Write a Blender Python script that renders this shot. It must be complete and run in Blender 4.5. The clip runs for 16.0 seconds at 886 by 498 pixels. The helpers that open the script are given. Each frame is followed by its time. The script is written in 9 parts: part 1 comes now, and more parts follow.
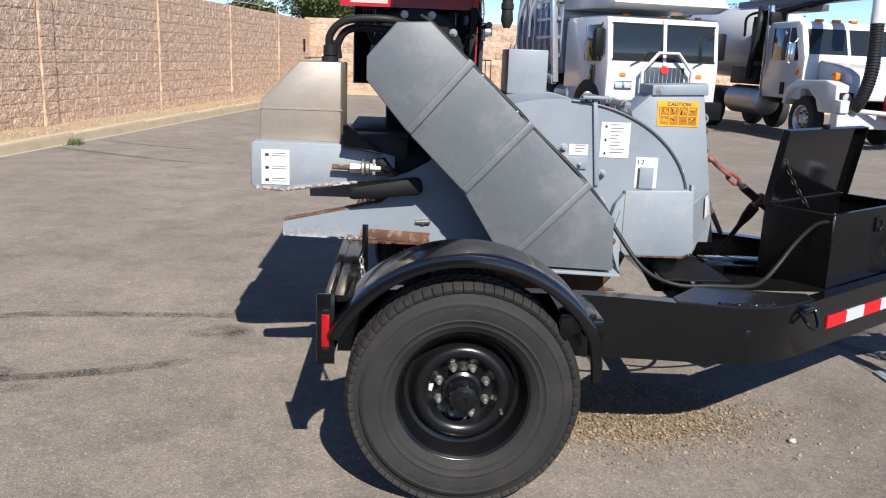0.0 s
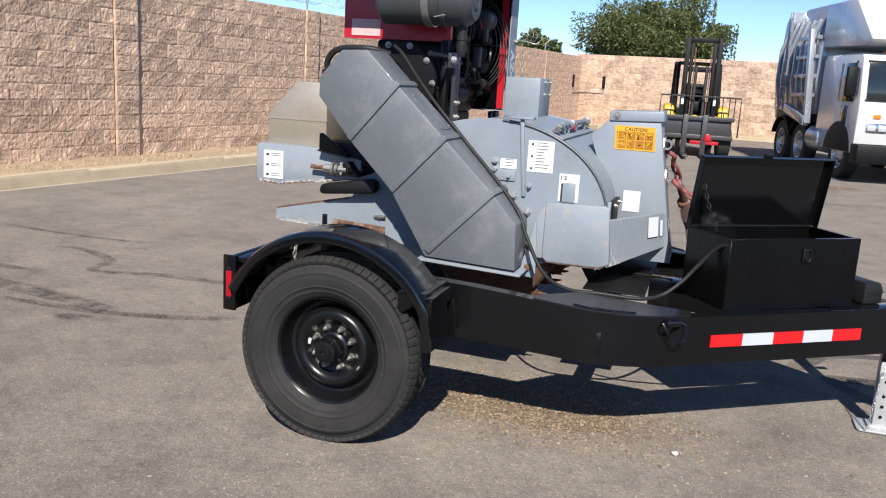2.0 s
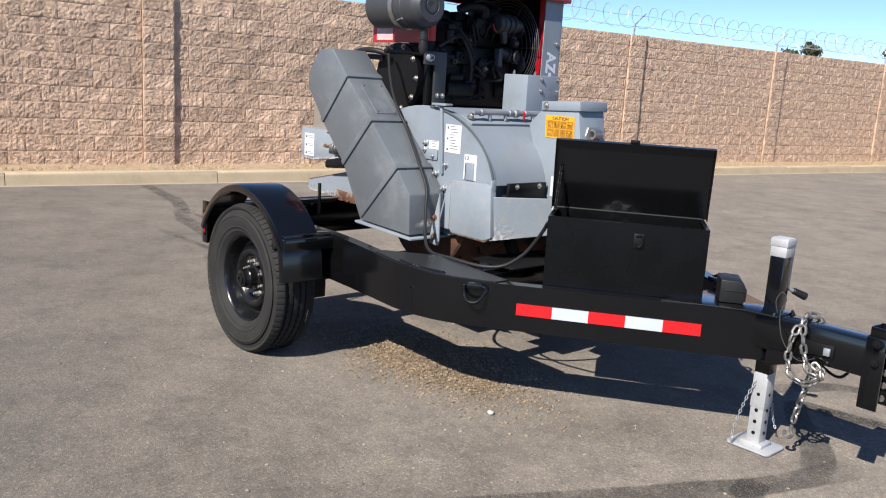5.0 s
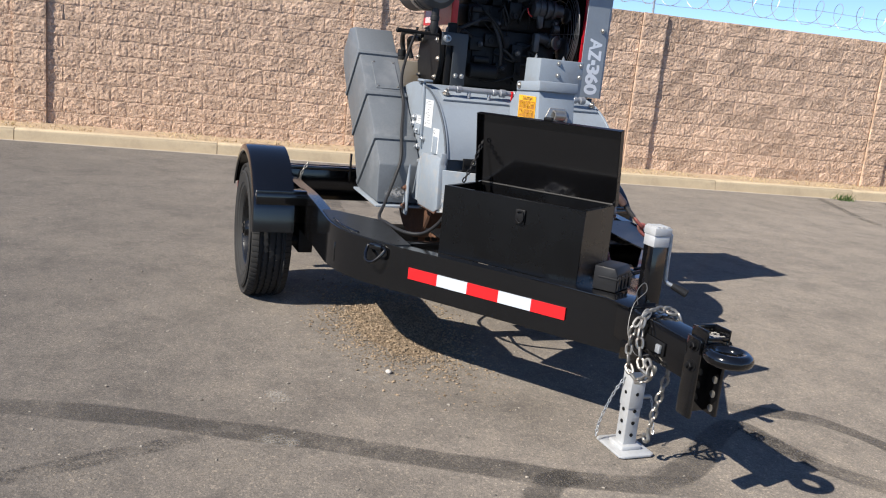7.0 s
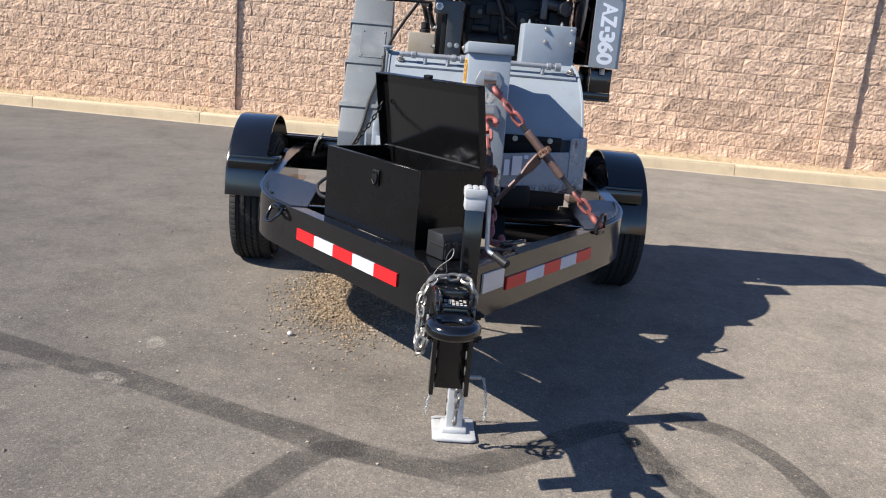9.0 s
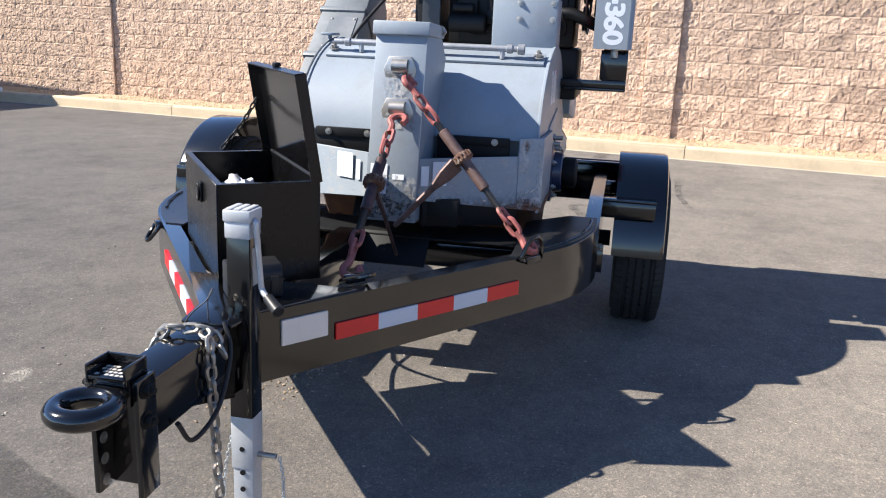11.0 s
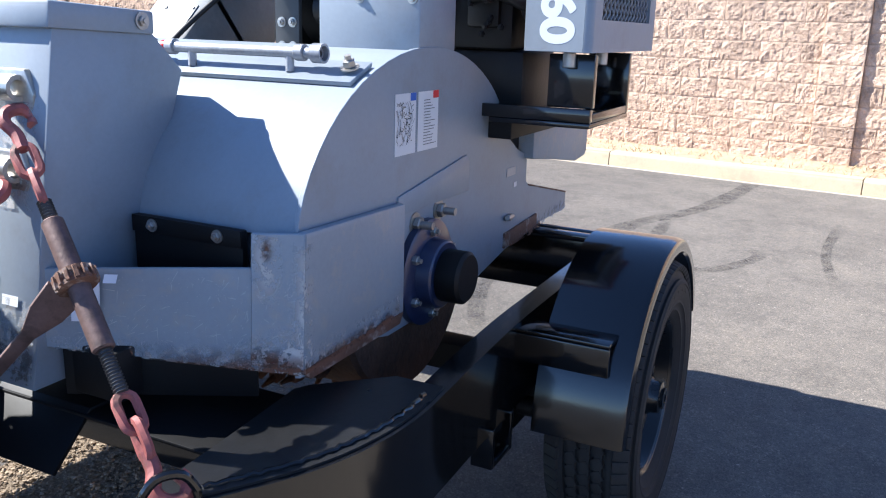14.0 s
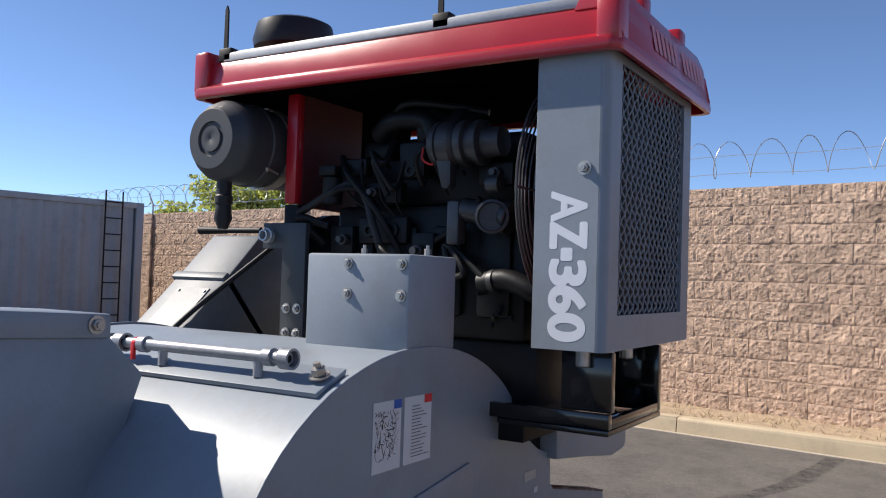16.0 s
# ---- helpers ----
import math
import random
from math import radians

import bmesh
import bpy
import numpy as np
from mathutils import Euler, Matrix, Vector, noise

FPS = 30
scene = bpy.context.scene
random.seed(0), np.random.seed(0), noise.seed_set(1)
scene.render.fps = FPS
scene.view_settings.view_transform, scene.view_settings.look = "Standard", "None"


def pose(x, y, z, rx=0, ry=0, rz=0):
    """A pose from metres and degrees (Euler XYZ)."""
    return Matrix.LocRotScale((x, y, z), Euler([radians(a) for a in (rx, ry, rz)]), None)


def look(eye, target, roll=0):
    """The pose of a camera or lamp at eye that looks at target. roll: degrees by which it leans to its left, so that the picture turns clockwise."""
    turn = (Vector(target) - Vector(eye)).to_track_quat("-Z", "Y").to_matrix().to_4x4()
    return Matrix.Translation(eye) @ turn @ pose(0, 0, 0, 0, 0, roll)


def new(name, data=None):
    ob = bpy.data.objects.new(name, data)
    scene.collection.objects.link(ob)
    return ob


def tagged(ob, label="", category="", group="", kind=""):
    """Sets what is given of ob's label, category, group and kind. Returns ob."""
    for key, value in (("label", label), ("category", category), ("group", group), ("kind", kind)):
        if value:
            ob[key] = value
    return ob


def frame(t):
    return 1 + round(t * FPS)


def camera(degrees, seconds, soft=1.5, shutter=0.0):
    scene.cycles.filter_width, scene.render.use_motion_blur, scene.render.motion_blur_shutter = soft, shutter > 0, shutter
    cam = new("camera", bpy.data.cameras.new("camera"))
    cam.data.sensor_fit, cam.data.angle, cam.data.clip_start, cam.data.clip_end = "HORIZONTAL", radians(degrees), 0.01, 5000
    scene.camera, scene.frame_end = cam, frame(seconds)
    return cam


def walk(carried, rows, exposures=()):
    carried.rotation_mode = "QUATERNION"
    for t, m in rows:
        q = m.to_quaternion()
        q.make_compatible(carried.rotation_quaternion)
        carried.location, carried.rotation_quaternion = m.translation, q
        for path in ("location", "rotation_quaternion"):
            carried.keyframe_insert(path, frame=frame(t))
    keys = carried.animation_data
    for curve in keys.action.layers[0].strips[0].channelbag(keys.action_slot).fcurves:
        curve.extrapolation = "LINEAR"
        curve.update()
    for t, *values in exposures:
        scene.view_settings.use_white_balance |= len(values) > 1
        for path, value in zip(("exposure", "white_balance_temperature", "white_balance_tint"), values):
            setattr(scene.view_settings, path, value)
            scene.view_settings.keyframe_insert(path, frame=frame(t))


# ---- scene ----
cam = camera(56.2, 16.0, soft=1.1)

PATH = [
    (0, (-0.216, -3.658, 1.463), (-0.115, -1.713, 1.01), 2.2),
    (0.5, (0.147, -3.837, 1.481), (0.123, -1.882, 1.061), 2.5),
    (1, (0.573, -3.928, 1.477), (0.348, -1.982, 1.074), 2.6),
    (1.5, (0.981, -4.003, 1.469), (0.566, -2.086, 1.078), 3.1),
    (2, (1.389, -4.026, 1.481), (0.793, -2.16, 1.077), 3.4),
    (2.5, (1.814, -3.936, 1.474), (1.047, -2.133, 1.07), 3.9),
    (3, (2.236, -3.884, 1.474), (1.295, -2.162, 1.085), 4.2),
    (3.5, (2.629, -3.764, 1.481), (1.564, -2.115, 1.1), 5.0),
    (4, (3.026, -3.58, 1.468), (1.828, -2.024, 1.09), 5.1),
    (4.2, (3.199, -3.51, 1.458), (1.944, -1.999, 1.078), 4.6),
    (6.3, (4.496, -2.343, 1.419), (2.774, -1.411, 1.012), 4.8),
    (6.5, (4.592, -2.185, 1.417), (2.837, -1.318, 1.009), 5.2),
    (7, (4.811, -1.804, 1.397), (2.994, -1.085, 0.973), 5.8),
    (7.5, (4.942, -1.396, 1.405), (3.068, -0.856, 0.96), 5.7),
    (8, (5.039, -0.949, 1.376), (3.124, -0.584, 0.928), 5.7),
    (8.2, (5.091, -0.787, 1.365), (3.166, -0.481, 0.917), 5.9),
    (10.3, (4.59, 0.681, 1.359), (2.674, 0.451, 0.836), 2.7),
    (10.5, (4.488, 0.789, 1.363), (2.579, 0.499, 0.842), 2.8),
    (11, (4.157, 0.987, 1.351), (2.263, 0.593, 0.846), 2.4),
    (11.5, (3.837, 1.144, 1.347), (1.956, 0.669, 0.863), 2.8),
    (12, (3.48, 1.293, 1.357), (1.635, 0.702, 0.86), 2.5),
    (12.5, (3.099, 1.346, 1.352), (1.283, 0.694, 0.828), 1.3),
    (13, (2.771, 1.431, 1.358), (0.973, 0.735, 0.825), 1.2),
    (13.5, (2.478, 1.559, 1.368), (0.71, 0.793, 0.831), 1.7),
    (14, (2.21, 1.602, 1.355), (0.472, 0.755, 0.841), 1.7),
    (14.5, (2.029, 1.61, 1.406), (0.304, 0.684, 0.997), 2.1),
    (15, (1.956, 1.646, 1.434), (0.24, 0.643, 1.209), 1.9),
    (15.5, (1.922, 1.65, 1.472), (0.212, 0.615, 1.386), 1.9),
    (16, (1.911, 1.643, 1.46), (0.208, 0.598, 1.53), 1.8),
]
EXPOSURES = [(0.0, 0.68, 6350, 11), (2.0, 0.62, 6350, 11), (3.5, 0.67, 6350, 11), (7.0, 0.79, 6500, 10), (8.2, 0.97, 6500, 10), (10.5, 1.4, 6450, 10), (13.0, 1.66, 5950, 10), (14.2, 1.78, 5850, 10), (15.0, 1.15, 5950, 11), (16.0, 0.6, 6500, 12)]
walk(cam, [(t, look(eye, target, roll)) for t, eye, target, roll in PATH], EXPOSURES)

# ---- world, sun ----
SUN_DIR = Vector((0.27, -1.0, 0.9)).normalized()
world = bpy.data.worlds.new("sky")
scene.world = world
world.use_nodes = True
wn = world.node_tree.nodes
sky = wn.new("ShaderNodeTexSky")
sky.sky_type = "NISHITA"
sky.sun_disc = False
sky.sun_elevation = math.asin(SUN_DIR.z)
sky.sun_rotation = math.atan2(SUN_DIR.x, SUN_DIR.y)
sky.altitude = 1200
sky.air_density, sky.dust_density, sky.ozone_density = 0.62, 0.0, 4.0
wn["Background"].inputs["Strength"].default_value = 0.112
world.node_tree.links.new(sky.outputs[0], wn["Background"].inputs["Color"])
sun = new("sun", bpy.data.lights.new("sun", "SUN"))
sun.data.energy, sun.data.angle, sun.data.color = 4.7, radians(0.5), (1.0, 0.93, 0.82)
sun.matrix_basis = look((0, 0, 0), -SUN_DIR)


# ---- materials ----
def mat(name, color, rough=0.6, metal=0.0, var=0.12, scale=6.0, fine=60.0, bump=0.0, bump_scale=80.0, coat=0.0,
        dirt=None, dirt_amount=0.0, dirt_scale=4.0, rough_var=0.08, random=0.0, island=False, spec=0.5):
    """A painted or bare surface: two scales of value change, optional dirt patches and fine relief."""
    m = bpy.data.materials.new(name)
    m.use_nodes = True
    nt = m.node_tree
    n, l = nt.nodes, nt.links
    b = n["Principled BSDF"]
    co = n.new("ShaderNodeTexCoord")
    def noise_node(s, detail=4.0, r=0.6):
        t = n.new("ShaderNodeTexNoise")
        t.inputs["Scale"].default_value, t.inputs["Detail"].default_value, t.inputs["Roughness"].default_value = s, detail, r
        l.new(co.outputs["Object"], t.inputs["Vector"])
        return t
    def math_node(op, a, bb):
        t = n.new("ShaderNodeMath")
        t.operation = op
        for i, v in enumerate((a, bb)):
            if isinstance(v, (int, float)):
                t.inputs[i].default_value = v
            else:
                l.new(v, t.inputs[i])
        return t.outputs[0]
    big, small = noise_node(scale), noise_node(fine, 3.0)
    f = math_node("ADD", math_node("MULTIPLY", big.outputs["Fac"], 0.65), math_node("MULTIPLY", small.outputs["Fac"], 0.35))
    if random:
        oi = n.new("ShaderNodeNewGeometry" if island else "ShaderNodeObjectInfo")
        f = math_node("ADD", f, math_node("MULTIPLY", math_node("SUBTRACT", oi.outputs["Random Per Island" if island else "Random"], 0.5), random))
    ramp = n.new("ShaderNodeMapRange")
    ramp.inputs["From Min"].default_value, ramp.inputs["From Max"].default_value = 0.3, 0.7
    ramp.inputs["To Min"].default_value, ramp.inputs["To Max"].default_value = 1.0 - var, 1.0 + var
    l.new(f, ramp.inputs["Value"])
    mul = n.new("ShaderNodeMix")
    mul.data_type, mul.blend_type = "RGBA", "MULTIPLY"
    mul.inputs[0].default_value = 1.0
    mul.inputs[6].default_value = (*color, 1)
    l.new(ramp.outputs[0], mul.inputs[7])
    out = mul.outputs[2]
    if dirt:
        dn = noise_node(dirt_scale, 6.0, 0.65)
        dr = n.new("ShaderNodeMapRange")
        dr.inputs["From Min"].default_value, dr.inputs["From Max"].default_value = 0.52, 0.68
        dr.inputs["To Max"].default_value = dirt_amount
        l.new(dn.outputs["Fac"], dr.inputs["Value"])
        mix = n.new("ShaderNodeMix")
        mix.data_type = "RGBA"
        l.new(dr.outputs[0], mix.inputs[0])
        l.new(out, mix.inputs[6])
        mix.inputs[7].default_value = (*dirt, 1)
        out = mix.outputs[2]
    l.new(out, b.inputs["Base Color"])
    rr = n.new("ShaderNodeMapRange")
    rr.inputs["To Min"].default_value, rr.inputs["To Max"].default_value = max(0.02, rough - rough_var), min(1.0, rough + rough_var)
    l.new(big.outputs["Fac"], rr.inputs["Value"])
    l.new(rr.outputs[0], b.inputs["Roughness"])
    b.inputs["Metallic"].default_value = metal
    b.inputs["Specular IOR Level"].default_value = spec
    b.inputs["Coat Weight"].default_value = coat
    b.inputs["Coat Roughness"].default_value = 0.08
    if bump:
        bn = n.new("ShaderNodeBump")
        bt = noise_node(bump_scale, 5.0, 0.65)
        bn.inputs["Strength"].default_value = bump
        bn.inputs["Distance"].default_value = 0.01
        l.new(bt.outputs["Fac"], bn.inputs["Height"])
        l.new(bn.outputs[0], b.inputs["Normal"])
    return m


GREY = mat("grey_paint", (0.226, 0.26, 0.298), 0.48, 0, 0.08, 5, 90, 0.03, 40, 0.05, (0.17, 0.15, 0.13), 0.25, 7)
GREY_WORN = mat("worn_grey_paint", (0.24, 0.275, 0.312), 0.5, 0, 0.1, 5, 90, 0.05, 60, 0.05, (0.34, 0.31, 0.28), 0.55, 22)
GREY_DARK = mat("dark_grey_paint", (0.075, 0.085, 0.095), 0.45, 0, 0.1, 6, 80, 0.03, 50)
GUARD_GREY = mat("dull_grey_paint", (0.122, 0.135, 0.148), 0.5, 0, 0.16, 3, 90, 0.04, 40, 0.05, (0.235, 0.24, 0.245), 0.42, 5)
BLACK = mat("gloss_black_paint", (0.0035, 0.0035, 0.004), 0.15, 0, 0.2, 4, 60, 0.02, 25, 0.45, rough_var=0.08, spec=0.5)
BLACK_BOX = mat("satin_black_paint", (0.0025, 0.0025, 0.0028), 0.28, 0, 0.25, 5, 70, 0.03, 30, 0.05, rough_var=0.12, spec=0.3)
BLACK_MATT = mat("matt_black_paint", (0.005, 0.005, 0.0055), 0.55, 0, 0.2, 8, 80, 0.03, 60, spec=0.25)
RUBBER = mat("tyre_rubber", (0.026, 0.0255, 0.025), 0.75, 0, 0.25, 7, 90, 0.08, 160, 0, (0.05, 0.045, 0.04), 0.3, 6, spec=0.25)
CABLE = mat("black_rubber_hose", (0.018, 0.018, 0.019), 0.5, 0, 0.15, spec=0.3)
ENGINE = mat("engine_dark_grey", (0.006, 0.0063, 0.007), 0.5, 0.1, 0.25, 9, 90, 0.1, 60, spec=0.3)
# fully rough black with no specular, for the sheets round the engine bay
FLAT_BLACK = mat("flat_black", (0.004, 0.004, 0.004), 1.0, 0, 0.2, spec=0.0)
AMBER = mat("dark_amber_print", (0.34, 0.14, 0.01), 0.5, 0, 0.15)
RED = mat("red_hood_plastic", (0.42, 0.012, 0.022), 0.3, 0, 0.08, 5, 150, 0.08, 220, 0.3)
RED_TAPE = mat("red_reflective_tape", (0.62, 0.012, 0.015), 0.35, 0, 0.06, 10, 120)
WHITE_TAPE = mat("white_reflective_tape", (0.5, 0.54, 0.6), 0.35, 0, 0.05, 10, 120)
GALV = mat("galvanised_steel", (0.42, 0.44, 0.46), 0.42, 0.6, 0.2, 18, 120, 0.05, 60)
STEEL = mat("bare_steel", (0.42, 0.4, 0.37), 0.4, 0.85, 0.2, 14, 120, 0.05, 60)
CHAIN = mat("chain_steel", (0.3, 0.29, 0.27), 0.45, 0.8, 0.25, 20, 120, 0.05, 60, 0, (0.2, 0.1, 0.05), 0.4, 15)
RUST = mat("rusty_steel", (0.13, 0.062, 0.038), 0.8, 0.1, 0.4, 14, 90, 0.3, 90, 0, (0.44, 0.37, 0.32), 0.7, 26)
RED_RUST = mat("worn_red_binder_paint", (0.29, 0.085, 0.076), 0.6, 0.1, 0.35, 14, 90, 0.15, 80, 0, (0.09, 0.055, 0.042), 0.85, 24)
STAINLESS = mat("stained_stainless_steel", (0.4, 0.355, 0.295), 0.38, 0.45, 0.12, 3, 60, 0.03, 40, 0, (0.36, 0.28, 0.2), 0.5, 3.2)
LABEL = mat("white_label", (0.6, 0.61, 0.62), 0.5, 0, 0.04)
LABEL_OLD = mat("worn_white_label", (0.45, 0.42, 0.39), 0.55, 0, 0.1, 12, 100)
YELLOW = mat("yellow_label", (0.72, 0.36, 0.015), 0.5, 0, 0.1)
INK = mat("printed_ink", (0.03, 0.03, 0.035), 0.6)
BLUE_INK = mat("blue_ink", (0.03, 0.1, 0.4), 0.6)
RED_INK = mat("red_ink", (0.6, 0.03, 0.03), 0.6)
LENS_RED = mat("red_marker_lens", (0.34, 0.006, 0.012), 0.15, 0, 0.05, coat=0.6)
LETTER = mat("white_lettering", (0.72, 0.75, 0.8), 0.45, 0, 0.04)
WHITE = mat("white_truck_paint", (0.6, 0.6, 0.6), 0.3, 0, 0.04, 2, 40, coat=0.4)
SILVER = mat("silver_truck_body", (0.36, 0.38, 0.42), 0.25, 0.55, 0.06, 2, 40)
DARKGLASS = mat("dark_cab_glass", (0.015, 0.02, 0.022), 0.06, 0, 0.1, coat=0.5)
CHROME = mat("chrome", (0.7, 0.7, 0.7), 0.15, 1.0, 0.05)
ORANGE = mat("amber_lens", (0.8, 0.2, 0.01), 0.3)
YELLOW_PAINT = mat("forklift_yellow", (0.65, 0.42, 0.03), 0.4, 0, 0.12)
CONTAINER = mat("grey_container_paint", (0.3, 0.32, 0.35), 0.5, 0, 0.12, 2, 40, 0.02, 30, 0, (0.2, 0.17, 0.15), 0.3, 3)
PLASTIC = mat("black_plastic", (0.014, 0.014, 0.015), 0.45, 0, 0.15, spec=0.3)
CLOTH = mat("white_plastic_bag", (0.55, 0.55, 0.57), 0.5, 0, 0.05, bump=0.3, bump_scale=20)
STEEL_DARK = mat("dull_cast_metal", (0.075, 0.075, 0.078), 0.45, 0.5, 0.2, 12, 90, 0.05, 60)
RED_PALE = mat("faded_red_mark", (0.62, 0.2, 0.22), 0.45, 0, 0.06)
PLASTIC_GREY = mat("grey_black_plastic", (0.044, 0.046, 0.05), 0.5, 0, 0.12)
BLUE_DARK = mat("dark_blue_hub_paint", (0.014, 0.022, 0.06), 0.35, 0, 0.2, coat=0.2)


# ---- building helpers ----
def thing(name, loc, label, category, group="", kind=""):
    ob = new(name)
    ob.matrix_basis = Matrix.Translation(loc)
    return tagged(ob, label, category, group, kind)


def mesh_from(bm, name, material, angle=38):
    me = bpy.data.meshes.new(name)
    bmesh.ops.recalc_face_normals(bm, faces=bm.faces)
    bm.to_mesh(me)
    bm.free()
    for p in me.polygons:
        p.use_smooth = True
    me.set_sharp_from_angle(angle=radians(angle))
    for m in (material if isinstance(material, (list, tuple)) else [material]):
        me.materials.append(m)
    return me


def part(name, bm, material, parent=None, label=""):
    """Link a bmesh, in world coordinates, as one mesh object under a thing or a part."""
    ob = new(name, mesh_from(bm, name, material))
    if parent is not None:
        ob.parent = parent
        if parent.parent is None:
            ob.matrix_parent_inverse = parent.matrix_basis.inverted()
    if label:
        ob["label"] = label
    return ob


def solo(name, bm, material, label, category, group="", kind=""):
    return tagged(part(name, bm, material), label, category, group, kind)


def add_verts(bm, verts, faces, mi=0):
    vs = [bm.verts.new(v) for v in verts]
    for f in faces:
        bm.faces.new([vs[i] for i in f]).material_index = mi
    return vs


def box(bm, x0, x1, y0, y1, z0, z1, bevel=0.0, m=None, seg=2):
    t = bmesh.new()
    bmesh.ops.create_cube(t, size=1.0)
    for v in t.verts:
        v.co = Vector((x0 + (v.co.x + 0.5) * (x1 - x0), y0 + (v.co.y + 0.5) * (y1 - y0), z0 + (v.co.z + 0.5) * (z1 - z0)))
    if bevel:
        bmesh.ops.bevel(t, geom=t.edges[:], offset=bevel, segments=seg, profile=0.5, affect="EDGES")
    join(bm, t, m)
    return bm


def join(bm, t, m=None):
    if m is not None:
        t.transform(m)
    me = bpy.data.meshes.new("tmp")
    t.to_mesh(me)
    t.free()
    bm.from_mesh(me)
    bpy.data.meshes.remove(me)


def prism(bm, pts, lo, hi, axis="y", bevel=0.0, m=None, seg=2):
    """A polygon of 2D points pulled from lo to hi along an axis: y takes (x, z), x takes (y, z), z takes (x, y)."""
    put = {"y": lambda a, b, c: (a, c, b), "x": lambda a, b, c: (c, a, b), "z": lambda a, b, c: (a, b, c)}[axis]
    t = bmesh.new()
    k = len(pts)
    lower = [t.verts.new(put(a, b, lo)) for a, b in pts]
    upper = [t.verts.new(put(a, b, hi)) for a, b in pts]
    t.faces.new(lower[::-1])
    t.faces.new(upper)
    for i in range(k):
        t.faces.new([lower[i], lower[(i + 1) % k], upper[(i + 1) % k], upper[i]])
    bmesh.ops.recalc_face_normals(t, faces=t.faces)
    if bevel:
        bmesh.ops.bevel(t, geom=t.edges[:], offset=bevel, segments=seg, profile=0.5, affect="EDGES")
    join(bm, t, m)
    return bm


def along(p0, p1):
    """A frame whose z runs from p0 to p1, at p0, and the distance."""
    d = Vector(p1) - Vector(p0)
    return Matrix.Translation(p0) @ d.to_track_quat("Z", "Y").to_matrix().to_4x4(), d.length


def lathe(bm, profile, p0, p1, seg=32, closed=False, caps=True):
    """Turn (radius, height) pairs about the line p0 to p1; heights in metres from p0."""
    f, _ = along(p0, p1)
    rings = []
    for r, h in profile:
        rings.append([bm.verts.new(f @ Vector((max(r, 1e-4) * math.cos(2 * math.pi * i / seg), max(r, 1e-4) * math.sin(2 * math.pi * i / seg), h))) for i in range(seg)])
    pairs = list(zip(rings, rings[1:])) + ([(rings[-1], rings[0])] if closed else [])
    for a, b in pairs:
        for i in range(seg):
            bm.faces.new([a[i], a[(i + 1) % seg], b[(i + 1) % seg], b[i]])
    if caps and not closed:
        bm.faces.new(rings[0][::-1])
        bm.faces.new(rings[-1])
    return bm


def cyl(bm, p0, p1, r, seg=16, r2=None, bevel=0.0):
    _, n = along(p0, p1)
    r2 = r if r2 is None else r2
    if bevel:
        return lathe(bm, [(r - bevel, 0), (r, bevel), (r2, n - bevel), (r2 - bevel, n)], p0, p1, seg)
    return lathe(bm, [(r, 0), (r2, n)], p0, p1, seg)


def smooth_path(pts, n=8):
    """Catmull-Rom through the points."""
    P = [Vector(p) for p in pts]
    P = [2 * P[0] - P[1]] + P + [2 * P[-1] - P[-2]]
    out = []
    for i in range(1, len(P) - 2):
        a, b, c, d = P[i - 1:i + 3]
        for k in range(n):
            t = k / n
            out.append(0.5 * (2 * b + (c - a) * t + (2 * a - 5 * b + 4 * c - d) * t * t + (3 * b - a - 3 * c + d) * t ** 3))
    out.append(P[-2])
    return out


def tube(bm, pts, r, seg=8, loop=False):
    """A round tube through points."""
    P = [Vector(p) for p in pts]
    n = len(P)
    rings, ref = [], None
    for i, p in enumerate(P):
        if loop:
            d = P[(i + 1) % n] - P[i - 1]
        else:
            d = P[min(i + 1, n - 1)] - P[max(i - 1, 0)]
        d.normalize()
        if ref is None:
            ref = d.orthogonal().normalized()
        ref = (ref - d * ref.dot(d)).normalized()
        s = d.cross(ref)
        rings.append([bm.verts.new(p + r * (math.cos(2 * math.pi * k / seg) * ref + math.sin(2 * math.pi * k / seg) * s)) for k in range(seg)])
    pairs = [(rings[i], rings[i + 1]) for i in range(n - 1)]
    for a, b in pairs:
        for k in range(seg):
            bm.faces.new([a[k], a[(k + 1) % seg], b[(k + 1) % seg], b[k]])
    if loop:
        a, b = rings[-1], rings[0]
        best = min(range(seg), key=lambda s: (a[0].co - b[s].co).length)
        for k in range(seg):
            bm.faces.new([a[k], a[(k + 1) % seg], b[(k + 1 + best) % seg], b[(k + best) % seg]])
    else:
        bm.faces.new(rings[0][::-1])
        bm.faces.new(rings[-1])
    return bm


def hexbolt(bm, p, n, r=0.012, h=0.01, washer=True):
    """A washer and a six-sided head at p, standing along n."""
    p, n = Vector(p), Vector(n).normalized()
    if washer:
        cyl(bm, p, p + n * 0.003, r * 1.5, 14)
    cyl(bm, p + n * 0.003, p + n * (0.003 + h), r, 6, bevel=r * 0.12)
    cyl(bm, p + n * (0.003 + h), p + n * (0.003 + h * 1.6), r * 0.5, 8)
    return bm


def link_mesh(length, width, r):
    """One oval chain link, long in z, flat in x."""
    bm = bmesh.new()
    a, b = length / 2 - width / 2, width / 2 - r
    pts = [Vector((b * math.sin(t), 0, a + b * math.cos(t))) for t in np.linspace(-math.pi / 2, math.pi / 2, 7)]
    pts += [Vector((-b * math.sin(t), 0, -a - b * math.cos(t))) for t in np.linspace(-math.pi / 2, math.pi / 2, 7)]
    return tube(bm, pts, r, 6, loop=True)


